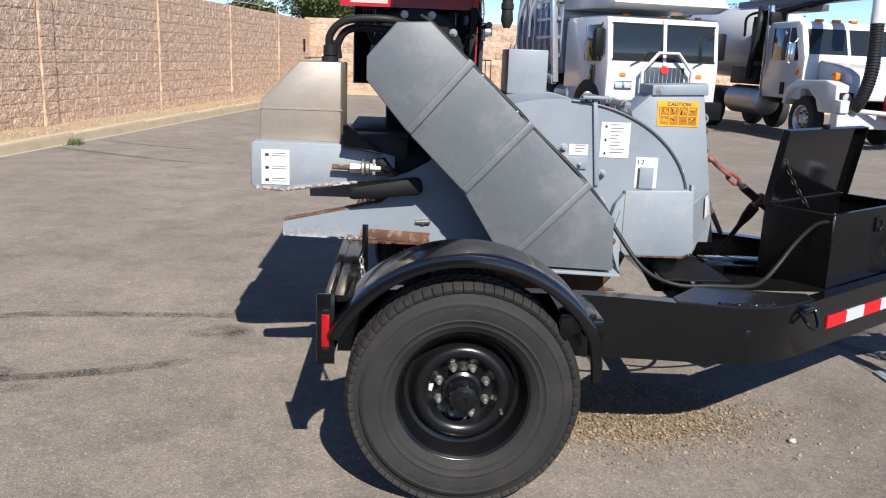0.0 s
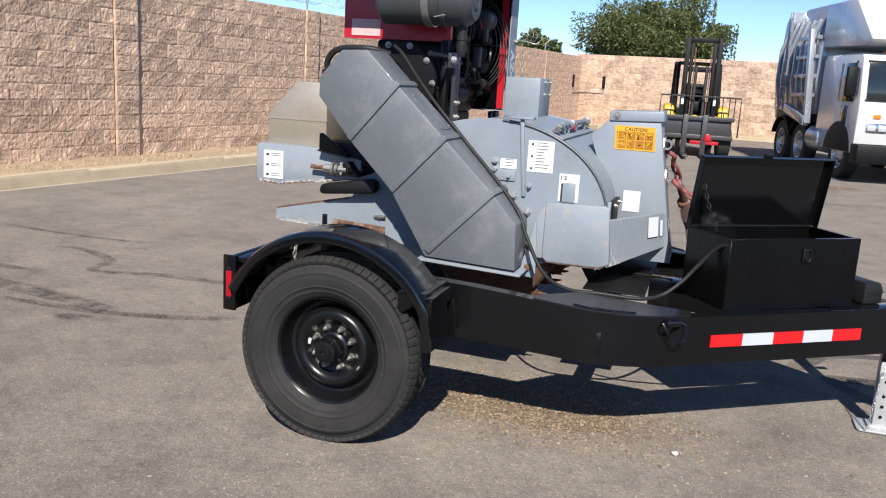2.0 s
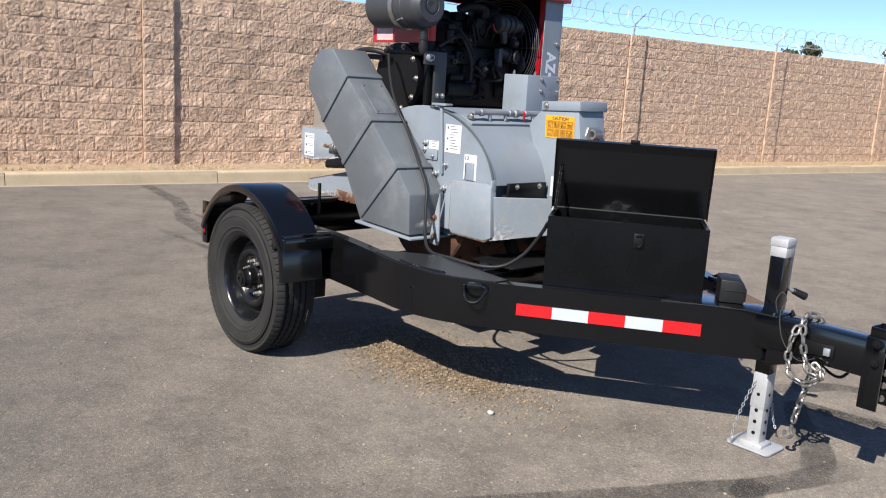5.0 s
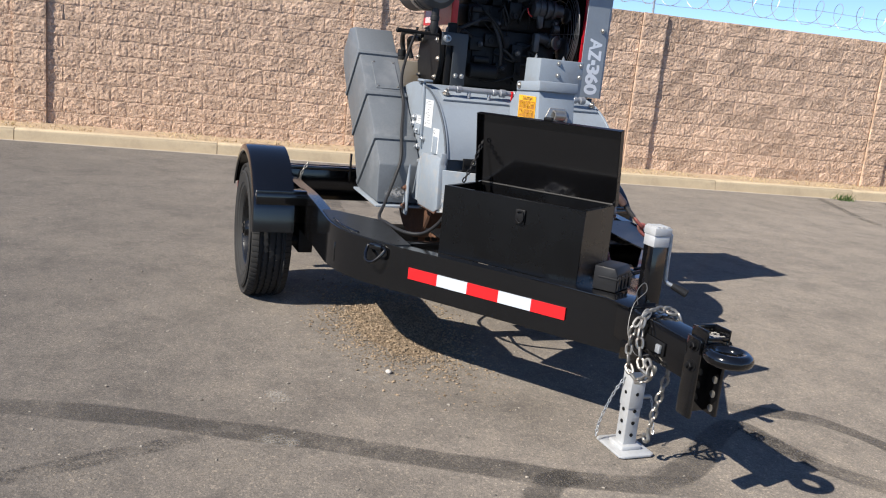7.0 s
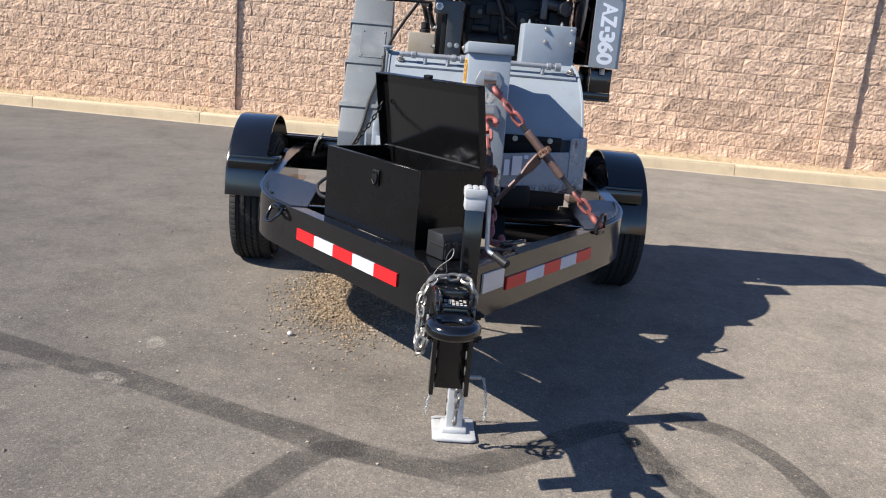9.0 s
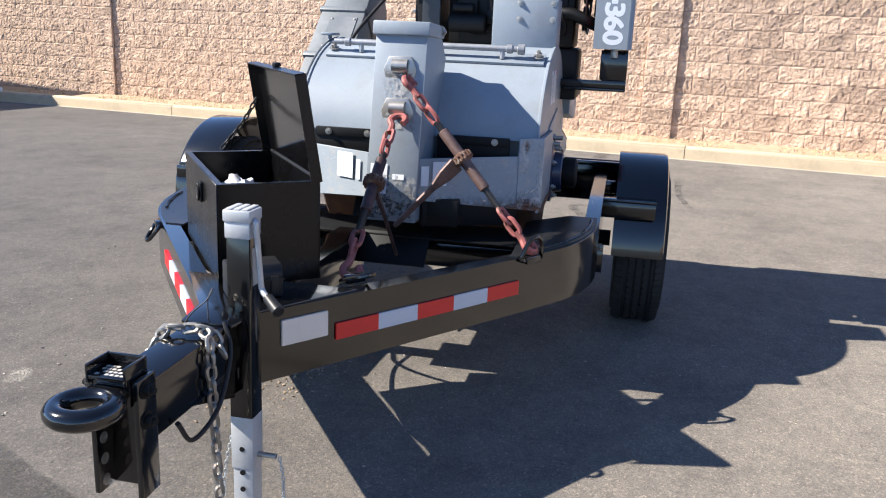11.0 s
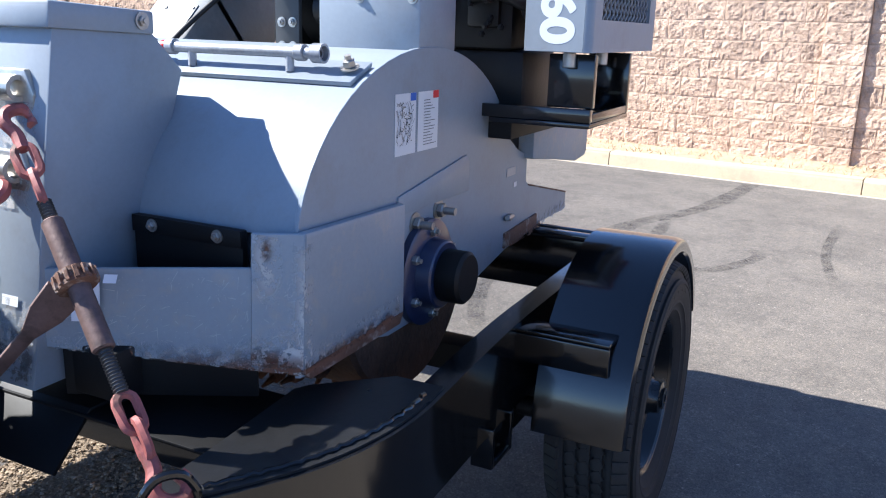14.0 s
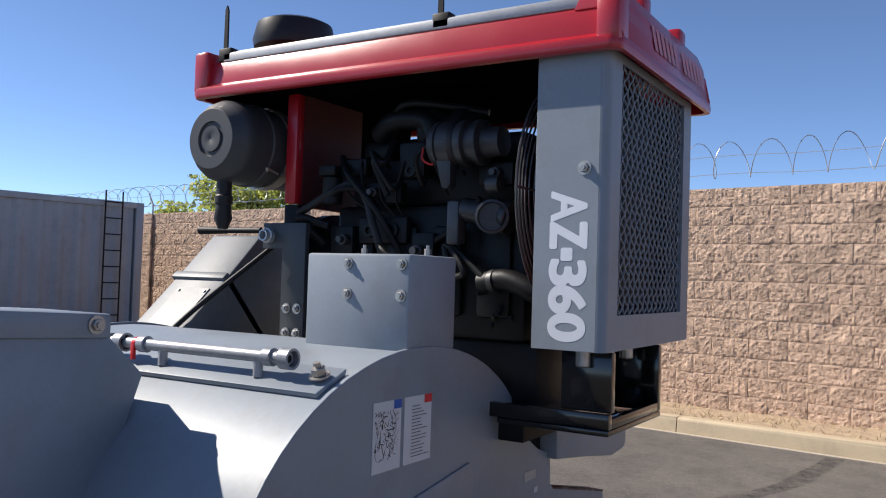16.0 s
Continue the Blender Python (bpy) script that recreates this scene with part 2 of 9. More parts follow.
def chain(parent, pts, length, width, r, material):
    """A chain of links laid along points; each link is a part."""
    P = smooth_path(pts, 10)
    me = mesh_from(link_mesh(length, width, r), "link", material)
    pitch, walked, turn = length - 2.2 * r, 0.0, 0
    k, need = 0, 0.0
    lens = [(b - a).length for a, b in zip(P, P[1:])]
    total = sum(lens)
    def at(s):
        for a, b, n in zip(P, P[1:], lens):
            if s <= n:
                return a.lerp(b, s / max(n, 1e-6)), (b - a).normalized()
            s -= n
        return P[-1], (P[-1] - P[-2]).normalized()
    s = length / 2
    while s < total:
        p, d = at(s)
        ob = new("link", me)
        ob.parent = parent
        ob.matrix_parent_inverse = parent.matrix_basis.inverted()
        ob.matrix_basis = Matrix.Translation(p) @ d.to_track_quat("Z", "Y").to_matrix().to_4x4() @ Matrix.Rotation(radians(90 * (turn % 2) + 40), 4, "Z")
        turn += 1
        s += pitch


def letters(name, text, m, height, width, depth, material, parent, bold=0.0, heavy=0.0):
    """Raised lettering lying in the xy plane of m, scaled to a height and an overall width."""
    cu = bpy.data.curves.new(name, "FONT")
    cu.body, cu.size, cu.extrude, cu.offset = text, 1.0, 0.02, bold
    tmp = new("tmp_text", cu)
    me = bpy.data.meshes.new_from_object(tmp.evaluated_get(bpy.context.evaluated_depsgraph_get()))
    bpy.data.objects.remove(tmp)
    co = np.array([v.co for v in me.vertices])
    lo, hi = co.min(0), co.max(0)
    sx, sy = width / (hi[0] - lo[0]), height / (hi[1] - lo[1])
    flat = [Vector(((v.co.x - lo[0]) * sx, (v.co.y - lo[1]) * sy, (v.co.z + 0.02) / 0.04 * depth)) for v in me.vertices]
    polys = [tuple(p.vertices) for p in me.polygons]
    if heavy:
        verts, faces = [], []
        for k, (du, dv) in enumerate([(0, 0)] + [(math.cos(math.pi * q / 12), math.sin(math.pi * q / 12)) for q in range(24)]):
            faces += [tuple(i + len(verts) for i in p) for p in polys]
            verts += [m @ (p + Vector((du * heavy, dv * heavy * 0.8, 0.000005 * k))) for p in flat]
        me = bpy.data.meshes.new(name)
        me.from_pydata([v[:] for v in verts], [], faces)
    else:
        for v, p in zip(me.vertices, flat):
            v.co = m @ p
    me.materials.clear()
    me.materials.append(material)
    ob = new(name, me)
    ob.parent = parent
    if parent.parent is None:
        ob.matrix_parent_inverse = parent.matrix_basis.inverted()
    return ob


# ---- ground ----
def ground_material():
    m = bpy.data.materials.new("worn_asphalt")
    m.use_nodes = True
    n, l = m.node_tree.nodes, m.node_tree.links
    b = n["Principled BSDF"]
    co = n.new("ShaderNodeTexCoord")
    def noise_node(s, d=5.0, r=0.6):
        t = n.new("ShaderNodeTexNoise")
        t.inputs["Scale"].default_value, t.inputs["Detail"].default_value, t.inputs["Roughness"].default_value = s, d, r
        l.new(co.outputs["Object"], t.inputs["Vector"])
        return t.outputs["Fac"]
    def ramp(v, stops):
        t = n.new("ShaderNodeValToRGB")
        e = t.color_ramp.elements
        e[0].position, e[0].color = stops[0][0], (*stops[0][1], 1)
        e[1].position, e[1].color = stops[-1][0], (*stops[-1][1], 1)
        for p, c in stops[1:-1]:
            e.new(p).color = (*c, 1)
        l.new(v, t.inputs[0])
        return t.outputs[0]
    def mixed(kind, f, a, c):
        t = n.new("ShaderNodeMix")
        t.data_type, t.blend_type = "RGBA", kind
        if isinstance(f, float):
            t.inputs[0].default_value = f
        else:
            l.new(f, t.inputs[0])
        l.new(a, t.inputs[6])
        l.new(c, t.inputs[7])
        return t.outputs[2]
    base = ramp(noise_node(0.55, 6), [(0.35, (0.134, 0.119, 0.104)), (0.52, (0.152, 0.135, 0.117)), (0.68, (0.17, 0.151, 0.131))])
    patch = ramp(noise_node(2.6, 10, 0.75), [(0.34, (0.64, 0.64, 0.65)), (0.52, (1, 1, 1)), (0.68, (1.22, 1.2, 1.16))])
    grit = ramp(noise_node(190, 4, 0.8), [(0.32, (0.45, 0.45, 0.45)), (0.5, (1, 1, 1)), (0.66, (1.7, 1.64, 1.55))])
    c = mixed("MULTIPLY", 0.68, mixed("MULTIPLY", 0.8, base, patch), grit)
    def cells(s):
        v = n.new("ShaderNodeTexVoronoi")
        v.inputs["Scale"].default_value = s
        l.new(co.outputs["Object"], v.inputs["Vector"])
        sep = n.new("ShaderNodeSeparateColor")
        l.new(v.outputs["Color"], sep.inputs[0])
        return v.outputs["Distance"], sep.outputs[0]
    _, tone = cells(135)
    c = mixed("MULTIPLY", 0.55, c, ramp(tone, [(0.05, (0.55, 0.55, 0.56)), (0.5, (0.98, 0.98, 0.98)), (0.88, (1.12, 1.1, 1.08)), (0.96, (1.8, 1.72, 1.6))]))
    dist, keep = cells(26)
    fleck = ramp(dist, [(0.075, (2.0, 1.9, 1.78)), (0.11, (1, 1, 1))])
    c = mixed("MULTIPLY", ramp(keep, [(0.6, (0, 0, 0)), (0.8, (1, 1, 1))]), c, fleck)
    c = mixed("MULTIPLY", 0.8, c, ramp(noise_node(15, 5, 0.75), [(0.34, (0.84, 0.84, 0.845)), (0.5, (1, 1, 1)), (0.66, (1.13, 1.12, 1.1))]))
    oil = ramp(noise_node(0.8, 3, 0.45), [(0.6, (1, 1, 1)), (0.78, (0.72, 0.71, 0.7))])
    c = mixed("MULTIPLY", 0.6, c, oil)
    b.inputs["Diffuse Roughness"].default_value = 1.0
    l.new(c, b.inputs["Base Color"])
    b.inputs["Roughness"].default_value = 0.85
    bp = n.new("ShaderNodeBump")
    bp.inputs["Strength"].default_value, bp.inputs["Distance"].default_value = 0.8, 0.006
    l.new(noise_node(110, 5, 0.75), bp.inputs["Height"])
    l.new(bp.outputs[0], b.inputs["Normal"])
    return m


ASPHALT = ground_material()
bm = bmesh.new()
add_verts(bm, [(-600, -600, 0), (600, -600, 0), (600, 600, 0), (-600, 600, 0)], [(0, 1, 2, 3)])
solo("ground", bm, ASPHALT, "worn grey-brown asphalt lot with tyre marks", "ground", kind="structure")


# ---- perimeter wall, kerb, wire ----
WF = pose(-7.212, 0.964, 0, 0, 0, -7.617)
COURSE, BLOCK = 0.2033, 0.4045
PIL = [4.45 * k + 0.249 for k in range(-5, 6)]
WALL_TOP, FAR_TOP = 2.541, 2.63
BASE = WALL_TOP - 13 * COURSE
U0, U1 = -22.2, 26.6

BLOCKWALL = mat("split_face_block", (0.526, 0.374, 0.272), 0.95, 0, 0.42, 9, 105, 1.0, 95, 0, (0.33, 0.235, 0.175), 0.35, 2.2, random=0.2)
BLOCKWALL_REST = mat("split_face_block_far", (0.526, 0.374, 0.272), 0.95, 0, 0.42, 9, 105, 1.0, 95, 0, (0.33, 0.235, 0.175), 0.35, 2.2, random=0.2, island=True)
MORTAR = mat("mortar", (0.44, 0.33, 0.25), 0.95, 0, 0.12, 6, 80, 0.2, 120)
KERB = mat("buff_painted_kerb", (0.47, 0.38, 0.255), 0.85, 0, 0.12, 2.5, 60, 0.15, 90, 0, (0.3, 0.24, 0.17), 0.4, 3.2)
GUTTER = mat("concrete_gutter_lip", (0.42, 0.36, 0.29), 0.9, 0, 0.15, 4, 60, 0.2, 120)
SOIL = mat("dry_soil", (0.38, 0.285, 0.19), 0.95, 0, 0.3, 9, 90, 0.6, 60)
STRAW = mat("dry_weeds", (0.46, 0.36, 0.2), 0.9, 0, 0.3, 9, 90)
WIRE = mat("razor_wire_steel", (0.42, 0.43, 0.45), 0.4, 0.5, 0.1)


def wall_box(name, a0, a1, u0, u1, z0, z1, material, label, parent=None):
    bm = bmesh.new()
    box(bm, a0, a1, u0, u1, z0, z1, 0, WF)
    if parent is None:
        return solo(name, bm, material, label, "wall" if "wall" in name else name, kind="structure")
    return part(name, bm, material, parent)


wall_long = wall_box("wall_1", -0.2, -0.006, U0, U1 + 0.2, 0.0, WALL_TOP - 0.004, MORTAR, "tan split-face concrete block wall with pilasters")
wall_far = wall_box("wall_2", -0.2, 46.0, U1 + 0.006, U1 + 0.2, 0.0, FAR_TOP - 0.004, MORTAR, "far tan concrete block wall")
# kerb
def kerb_run(length):
    bm = bmesh.new()
    prof = [(1.02, 0.0), (1.008, 0.12), (0.992, 0.145), (0.965, 0.152), (0.85, 0.15), (0.85, 0.0)]
    prism(bm, [(a, z) for a, z in prof], 0.004, length - 0.004, "y", 0.002, seg=1)
    return bm


kerb = thing("kerb", WF @ Vector((0.95, 0, 0)), "buff-painted concrete kerb below the wall", "kerb", kind="structure")
kerb_me = mesh_from(kerb_run(2.44), "kerb_stone", KERB)
for k in range(19):
    ob = new("kerb_stone", kerb_me)
    ob.parent = kerb
    ob.matrix_parent_inverse = kerb.matrix_basis.inverted()
    ob.matrix_basis = WF @ Matrix.Translation((0, -18.6 + 2.44 * k, 0))
bm = bmesh.new()
box(bm, 1.015, 1.08, U0, U1 - 0.6, -0.02, 0.005, 0, WF)
part("gutter_lip", bm, GUTTER, kerb)
bm = bmesh.new()
prism(bm, [(U1 - 0.64, 0.0), (U1 - 0.628, 0.12), (U1 - 0.585, 0.152), (U1 - 0.47, 0.15), (U1 - 0.47, 0.0)], 0.5, 46, "x", 0.002, WF, 1)
part("far_kerb", bm, KERB, kerb)
# planting strip
bm = bmesh.new()
nu, na = 280, 6
rows = []
for i in range(nu + 1):
    u = U0 + (U1 - U0) * i / nu
    rows.append([bm.verts.new(WF @ Vector((-0.01 + 0.865 * k / na, u, 0.115 + 0.03 * noise.noise(Vector((u * 1.7, k * 0.6, 0))) + 0.02 * (1 - k / na)))) for k in range(na + 1)])
for a, b in zip(rows, rows[1:]):
    for k in range(na):
        bm.faces.new([a[k], a[k + 1], b[k + 1], b[k]])
for f0, f1 in ((0.5, 45.0),):
    add_verts(bm, [WF @ Vector((f0, U1 - 0.48, 0.135)), WF @ Vector((f1, U1 - 0.48, 0.135)), WF @ Vector((f1, U1 + 0.02, 0.16)), WF @ Vector((f0, U1 + 0.02, 0.16))], [(0, 1, 2, 3)])
solo("planting_strip", bm, SOIL, "strip of dry soil between wall and kerb", "soil", kind="structure")
rnd = random.Random(11)
bm = bmesh.new()
for k in range(8000):
    u = U0 + 8 + (U1 - U0 - 12) * rnd.random()
    if noise.noise(Vector((u * 0.9, 3.1, 0))) < -0.25:
        continue
    a = 0.01 + 0.8 * rnd.random() ** 1.3
    h, t = 0.015 + 0.045 * rnd.random(), rnd.random() * 6.28
    p = Vector((a, u, 0.12))
    d = Vector((math.cos(t), math.sin(t), 0)) * 0.006
    tip = p + Vector((0.05 * rnd.uniform(-1, 1), 0.06 * rnd.uniform(-1, 1), h))
    add_verts(bm, [WF @ (p - d), WF @ (p + d), WF @ tip], [(0, 1, 2)])
solo("dry_weeds", bm, STRAW, "dry straw-coloured weeds along the wall", "weeds", kind="stuff")
# razor wire on the long wall
bm = bmesh.new()
pts = []
for k in range(int(44 / 0.4 * 20)):
    a = -2 * math.pi * k / 20
    u = U0 + 0.4 * k / 20
    if u > U1:
        break
    pts.append(WF @ Vector((-0.1 + 0.21 * math.sin(a), u + 0.03 * math.sin(a * 0.37), WALL_TOP + 0.34 + 0.2 * math.cos(a) + 0.02 * math.sin(u * 1.3))))
tube(bm, pts, 0.005, 4)
for k in range(1, len(pts) - 1, 2):
    d, s = (pts[k + 1] - pts[k - 1]).normalized() * 0.014, Vector((0.012, 0, 0.012 if k % 4 == 1 else -0.012))
    add_verts(bm, [pts[k] - d, pts[k] + s, pts[k] + d, pts[k] - s], [(0, 1, 2, 3)])
wire = solo("razor_wire", bm, WIRE, "coiled razor wire along the wall top", "razor wire")
for z in (0.16, 0.36):
    bm = bmesh.new()
    tube(bm, [WF @ Vector((-0.1, U0 + k * 0.5, WALL_TOP + z + 0.012 * math.sin(k * 1.7))) for k in range(int((U1 - U0) / 0.5))], 0.0045, 4)
    part("strand", bm, WIRE, wire)
for u in PIL[1:]:
    bm = bmesh.new()
    cyl(bm, WF @ Vector((-0.1, u + 0.2, WALL_TOP - 0.05)), WF @ Vector((-0.1, u + 0.2, WALL_TOP + 0.2)), 0.018, 8)
    cyl(bm, WF @ Vector((-0.1, u + 0.2, WALL_TOP + 0.2)), WF @ Vector((0.06, u + 0.3, WALL_TOP + 0.4)), 0.012, 6)
    part("wire_post", bm, GALV, wire)
# slots near the far corner
for m in (WF @ Matrix.Translation((0.004, U1 - 0.95, 1.65)), WF @ Matrix.Translation((0.9, U1 - 0.004, 1.65)) @ Matrix.Rotation(radians(-90), 4, "Z")):
    bm = bmesh.new()
    box(bm, 0.0, 0.06, -0.05, 0.05, -0.22, 0.22, 0.01, m)
    solo("wall_lamp", bm, BLACK_MATT, "tall black fitting on the wall", "wall fitting")
bm = bmesh.new()
tube(bm, [WF @ Vector(p) for p in ((0.03, U1 - 0.95, 1.45), (0.03, U1 - 0.95, 1.26), (0.03, U1 - 0.03, 1.26), (0.9, U1 - 0.03, 1.26), (0.9, U1 - 0.03, 1.45))], 0.015, 6)
tube(bm, [WF @ Vector(p) for p in ((0.03, U1 - 0.99, 1.3), (0.03, U1 - 0.99, 0.1))], 0.015, 6)
solo("conduit", bm, GALV, "thin conduit joining the wall fittings", "conduit")


# ---- shipping container ----
def container():
    f = pose(-7.6, -10.3, 0, 0, 0, -9.0)
    ob = thing("shipping_container", f.translation, "grey corrugated steel shipping container", "container")
    bm = bmesh.new()
    L, W, H = 9.0, 2.44, 2.59
    pts, x = [], 0.18
    while x < L - 0.2:
        pts += [(x, 0.0), (x + 0.07, -0.036), (x + 0.18, -0.036), (x + 0.25, 0.0)]
        x += 0.32
    n = len(pts)
    for i in range(n - 1):
        (a, b), (c, d) = pts[i], pts[i + 1]
        add_verts(bm, [(a, b - 0.02, 0.15), (c, d - 0.02, 0.15), (c, d - 0.02, H - 0.1), (a, b - 0.02, H - 0.1)], [(0, 1, 2, 3)])
    box(bm, 0.02, L - 0.02, -W, -0.08, 0.1, H - 0.02)
    bm.transform(f)
    part("side_panel", bm, CONTAINER, ob)
    for a in ((0, L, -0.06, 0.01, 0.02, 0.16), (0, L, -0.06, 0.01, H - 0.1, H), (0, 0.14, -0.12, 0.012, 0.02, H), (L - 0.14, L, -0.12, 0.012, 0.02, H), (0, 0.06, -W, -0.1, 0.02, H)):
        bm = bmesh.new()
        box(bm, *a, 0.005, f)
        part("frame_rail", bm, CONTAINER, ob)
    bm = bmesh.new()
    for x in (0.42, 0.72):
        tube(bm, [f @ Vector((x, 0.06, 0.3)), f @ Vector((x, 0.06, H + 0.16))], 0.014, 6)
    for k in range(9):
        tube(bm, [f @ Vector((0.42, 0.06, 0.4 + 0.27 * k)), f @ Vector((0.72, 0.06, 0.4 + 0.27 * k))], 0.011, 6)
    part("ladder", bm, BLACK_MATT, ob, "black steel ladder")
container()
# folded white ladder on the ground beside the container
lad = thing("ladder", (-7.00, -8.31, 0), "white aluminium ladder lying on edge on low stands", "ladder")
f = pose(-7.00, -8.31, 0, 0, 0, 133.8)
for z in (0.20, 0.49):
    bm = bmesh.new()
    box(bm, -3.0, 0.0, 0, 0.03, z, z + 0.07, 0.004, f)
    part("stile", bm, LABEL, lad)
for k in range(16):
    bm = bmesh.new()
    cyl(bm, f @ Vector((-0.32 - 0.17 * k, 0.015, 0.25)), f @ Vector((-0.25 - 0.17 * k, 0.015, 0.51)), 0.018, 8)
    part("rung", bm, LABEL, lad)
for x in (-1.2, -2.7):
    bm = bmesh.new()
    box(bm, x, x + 0.05, -0.1, 0.1, 0.0, 0.20, 0.005, f)
    part("stand", bm, LABEL_OLD, lad)


# ---- trailer ----
HALF = radians(36.2)
CH, SH = math.cos(HALF), math.sin(HALF)
APEX_X = 2.313


def rail_point(s, sign):
    """Plan of the outer face of one side rail by its length: straight, rounded bend, then the drawbar leg; y is positive."""
    y0, xb, r = (0.885, 1.10, 0.62) if sign < 0 else (0.935, 1.049, 0.62)
    t = r * math.tan(HALF / 2)
    s1 = xb - t + 0.43
    if s < s1:
        return Vector((-0.43 + s, y0)), 0.0
    if s < s1 + r * HALF:
        a = (s - s1) / r
        return Vector((xb - t + r * math.sin(a), y0 - r * (1 - math.cos(a)))), a
    q = s - s1 - r * HALF
    return Vector((xb + t * CH + q * CH, y0 - t * SH - q * SH)), HALF


RAIL_LEN = 3.045


def rail(sign):
    """One folded channel: outer web and inward flanges."""
    bm = bmesh.new()
    prof = [(0.0, 0.0), (0.0, 1.0), (0.075, 1.0), (0.075, 0.955), (0.008, 0.955), (0.008, 0.045), (0.075, 0.045), (0.075, 0.0)]
    rings = []
    for k in range(61):
        s = RAIL_LEN * k / 60
        p, a = rail_point(s, sign)
        nrm = Vector((-math.sin(a), -math.cos(a)))
        f = min(max((p.x - 0.3) / 1.1, 0), 1)
        f = f * f * (3 - 2 * f)
        top, bot = 0.668 - 0.062 * f, 0.44 - 0.035 * f
        wide = 0.8
        rings.append([bm.verts.new((p.x + nrm.x * d * wide, sign * (p.y + nrm.y * d * wide), bot + h * (top - bot))) for d, h in prof])
    n = len(prof)
    for a, b in zip(rings, rings[1:]):
        for i in range(n):
            bm.faces.new([a[i], a[(i + 1) % n], b[(i + 1) % n], b[i]])
    bm.faces.new(rings[0])
    bm.faces.new(rings[-1][::-1])
    bmesh.ops.bevel(bm, geom=[e for e in bm.edges if e.calc_length() > 0.02 and abs((e.verts[0].co - e.verts[1].co).z) < 0.01 and len(e.link_faces) == 2 and e.calc_face_angle(0) > 1.2],
                    offset=0.004, segments=2, affect="EDGES")
    return bm


def tyre_mesh():
    bm = bmesh.new()
    R, w = 0.38, 0.115
    prof = [(0.222, -0.082), (0.232, -0.094), (0.246, -0.1), (0.249, -0.1035), (0.253, -0.104), (0.256, -0.104), (0.268, -0.11), (0.27, -0.1125), (0.274, -0.1128), (0.276, -0.1115), (0.300, -0.1165), (0.322, -0.1162), (0.324, -0.1182), (0.329, -0.1176), (0.331, -0.115), (0.338, -0.1125), (0.336, -0.105), (0.372, -0.094), (0.3785, -0.078)]
    half = len(prof)
    for g in (-0.05, -0.018, 0.018, 0.05):
        prof += [(R + 0.001, g - 0.006), (R - 0.009, g - 0.005), (R - 0.009, g + 0.005), (R + 0.001, g + 0.006)]
    prof += [(r, -h) for r, h in prof[half - 1::-1]]
    lathe(bm, prof, (0, -0.0001, 0), (0, 1, 0), 96, caps=False)
    return bm


def tread_blocks():
    """Shoulder lugs and sipes as small raised blocks."""
    bm = bmesh.new()
    for side in (-1, 1):
        for k in range(72):
            a = 2 * math.pi * k / 72
            m = Matrix.Rotation(a, 4, "Y") @ Matrix.Translation((0, side * 0.088, 0.3775))
            box(bm, -0.0150, 0.0150, -0.020, 0.020, -0.012, 0.0045, 0.0012, m @ Matrix.Rotation(side * radians(-24), 4, "X"))
    for row, off in ((-0.034, 0), (0.0, 0.5), (0.034, 0)):
        for k in range(64):
            a = 2 * math.pi * (k + off) / 64
            m = Matrix.Rotation(a, 4, "Y") @ Matrix.Translation((0, row, 0.3795)) @ Matrix.Rotation(radians(25), 4, "Z")
            box(bm, -0.0145, 0.0145, -0.011, 0.011, -0.006, 0.003, 0, m)
    return bm


def rim_mesh():
    bm = bmesh.new()
    prof = [(0.214, -0.078), (0.222, -0.086), (0.219, -0.084), (0.213, -0.074), (0.208, -0.05), (0.200, -0.03), (0.193, -0.014), (0.180, -0.010), (0.172, -0.016),
            (0.166, -0.032), (0.156, -0.046), (0.142, -0.052), (0.126, -0.048), (0.115, -0.036), (0.108, -0.02), (0.100, -0.014), (0.06, -0.012)]
    lathe(bm, prof, (0, 0, 0), (0, 1, 0), 64, caps=False)
    cyl(bm, (0, -0.012, 0), (0, -0.004, 0), 0.075, 32)
    lathe(bm, [(0.2, -0.03), (0.214, 0.085)], (0, 0, 0), (0, 1, 0), 48, caps=False)
    return bm


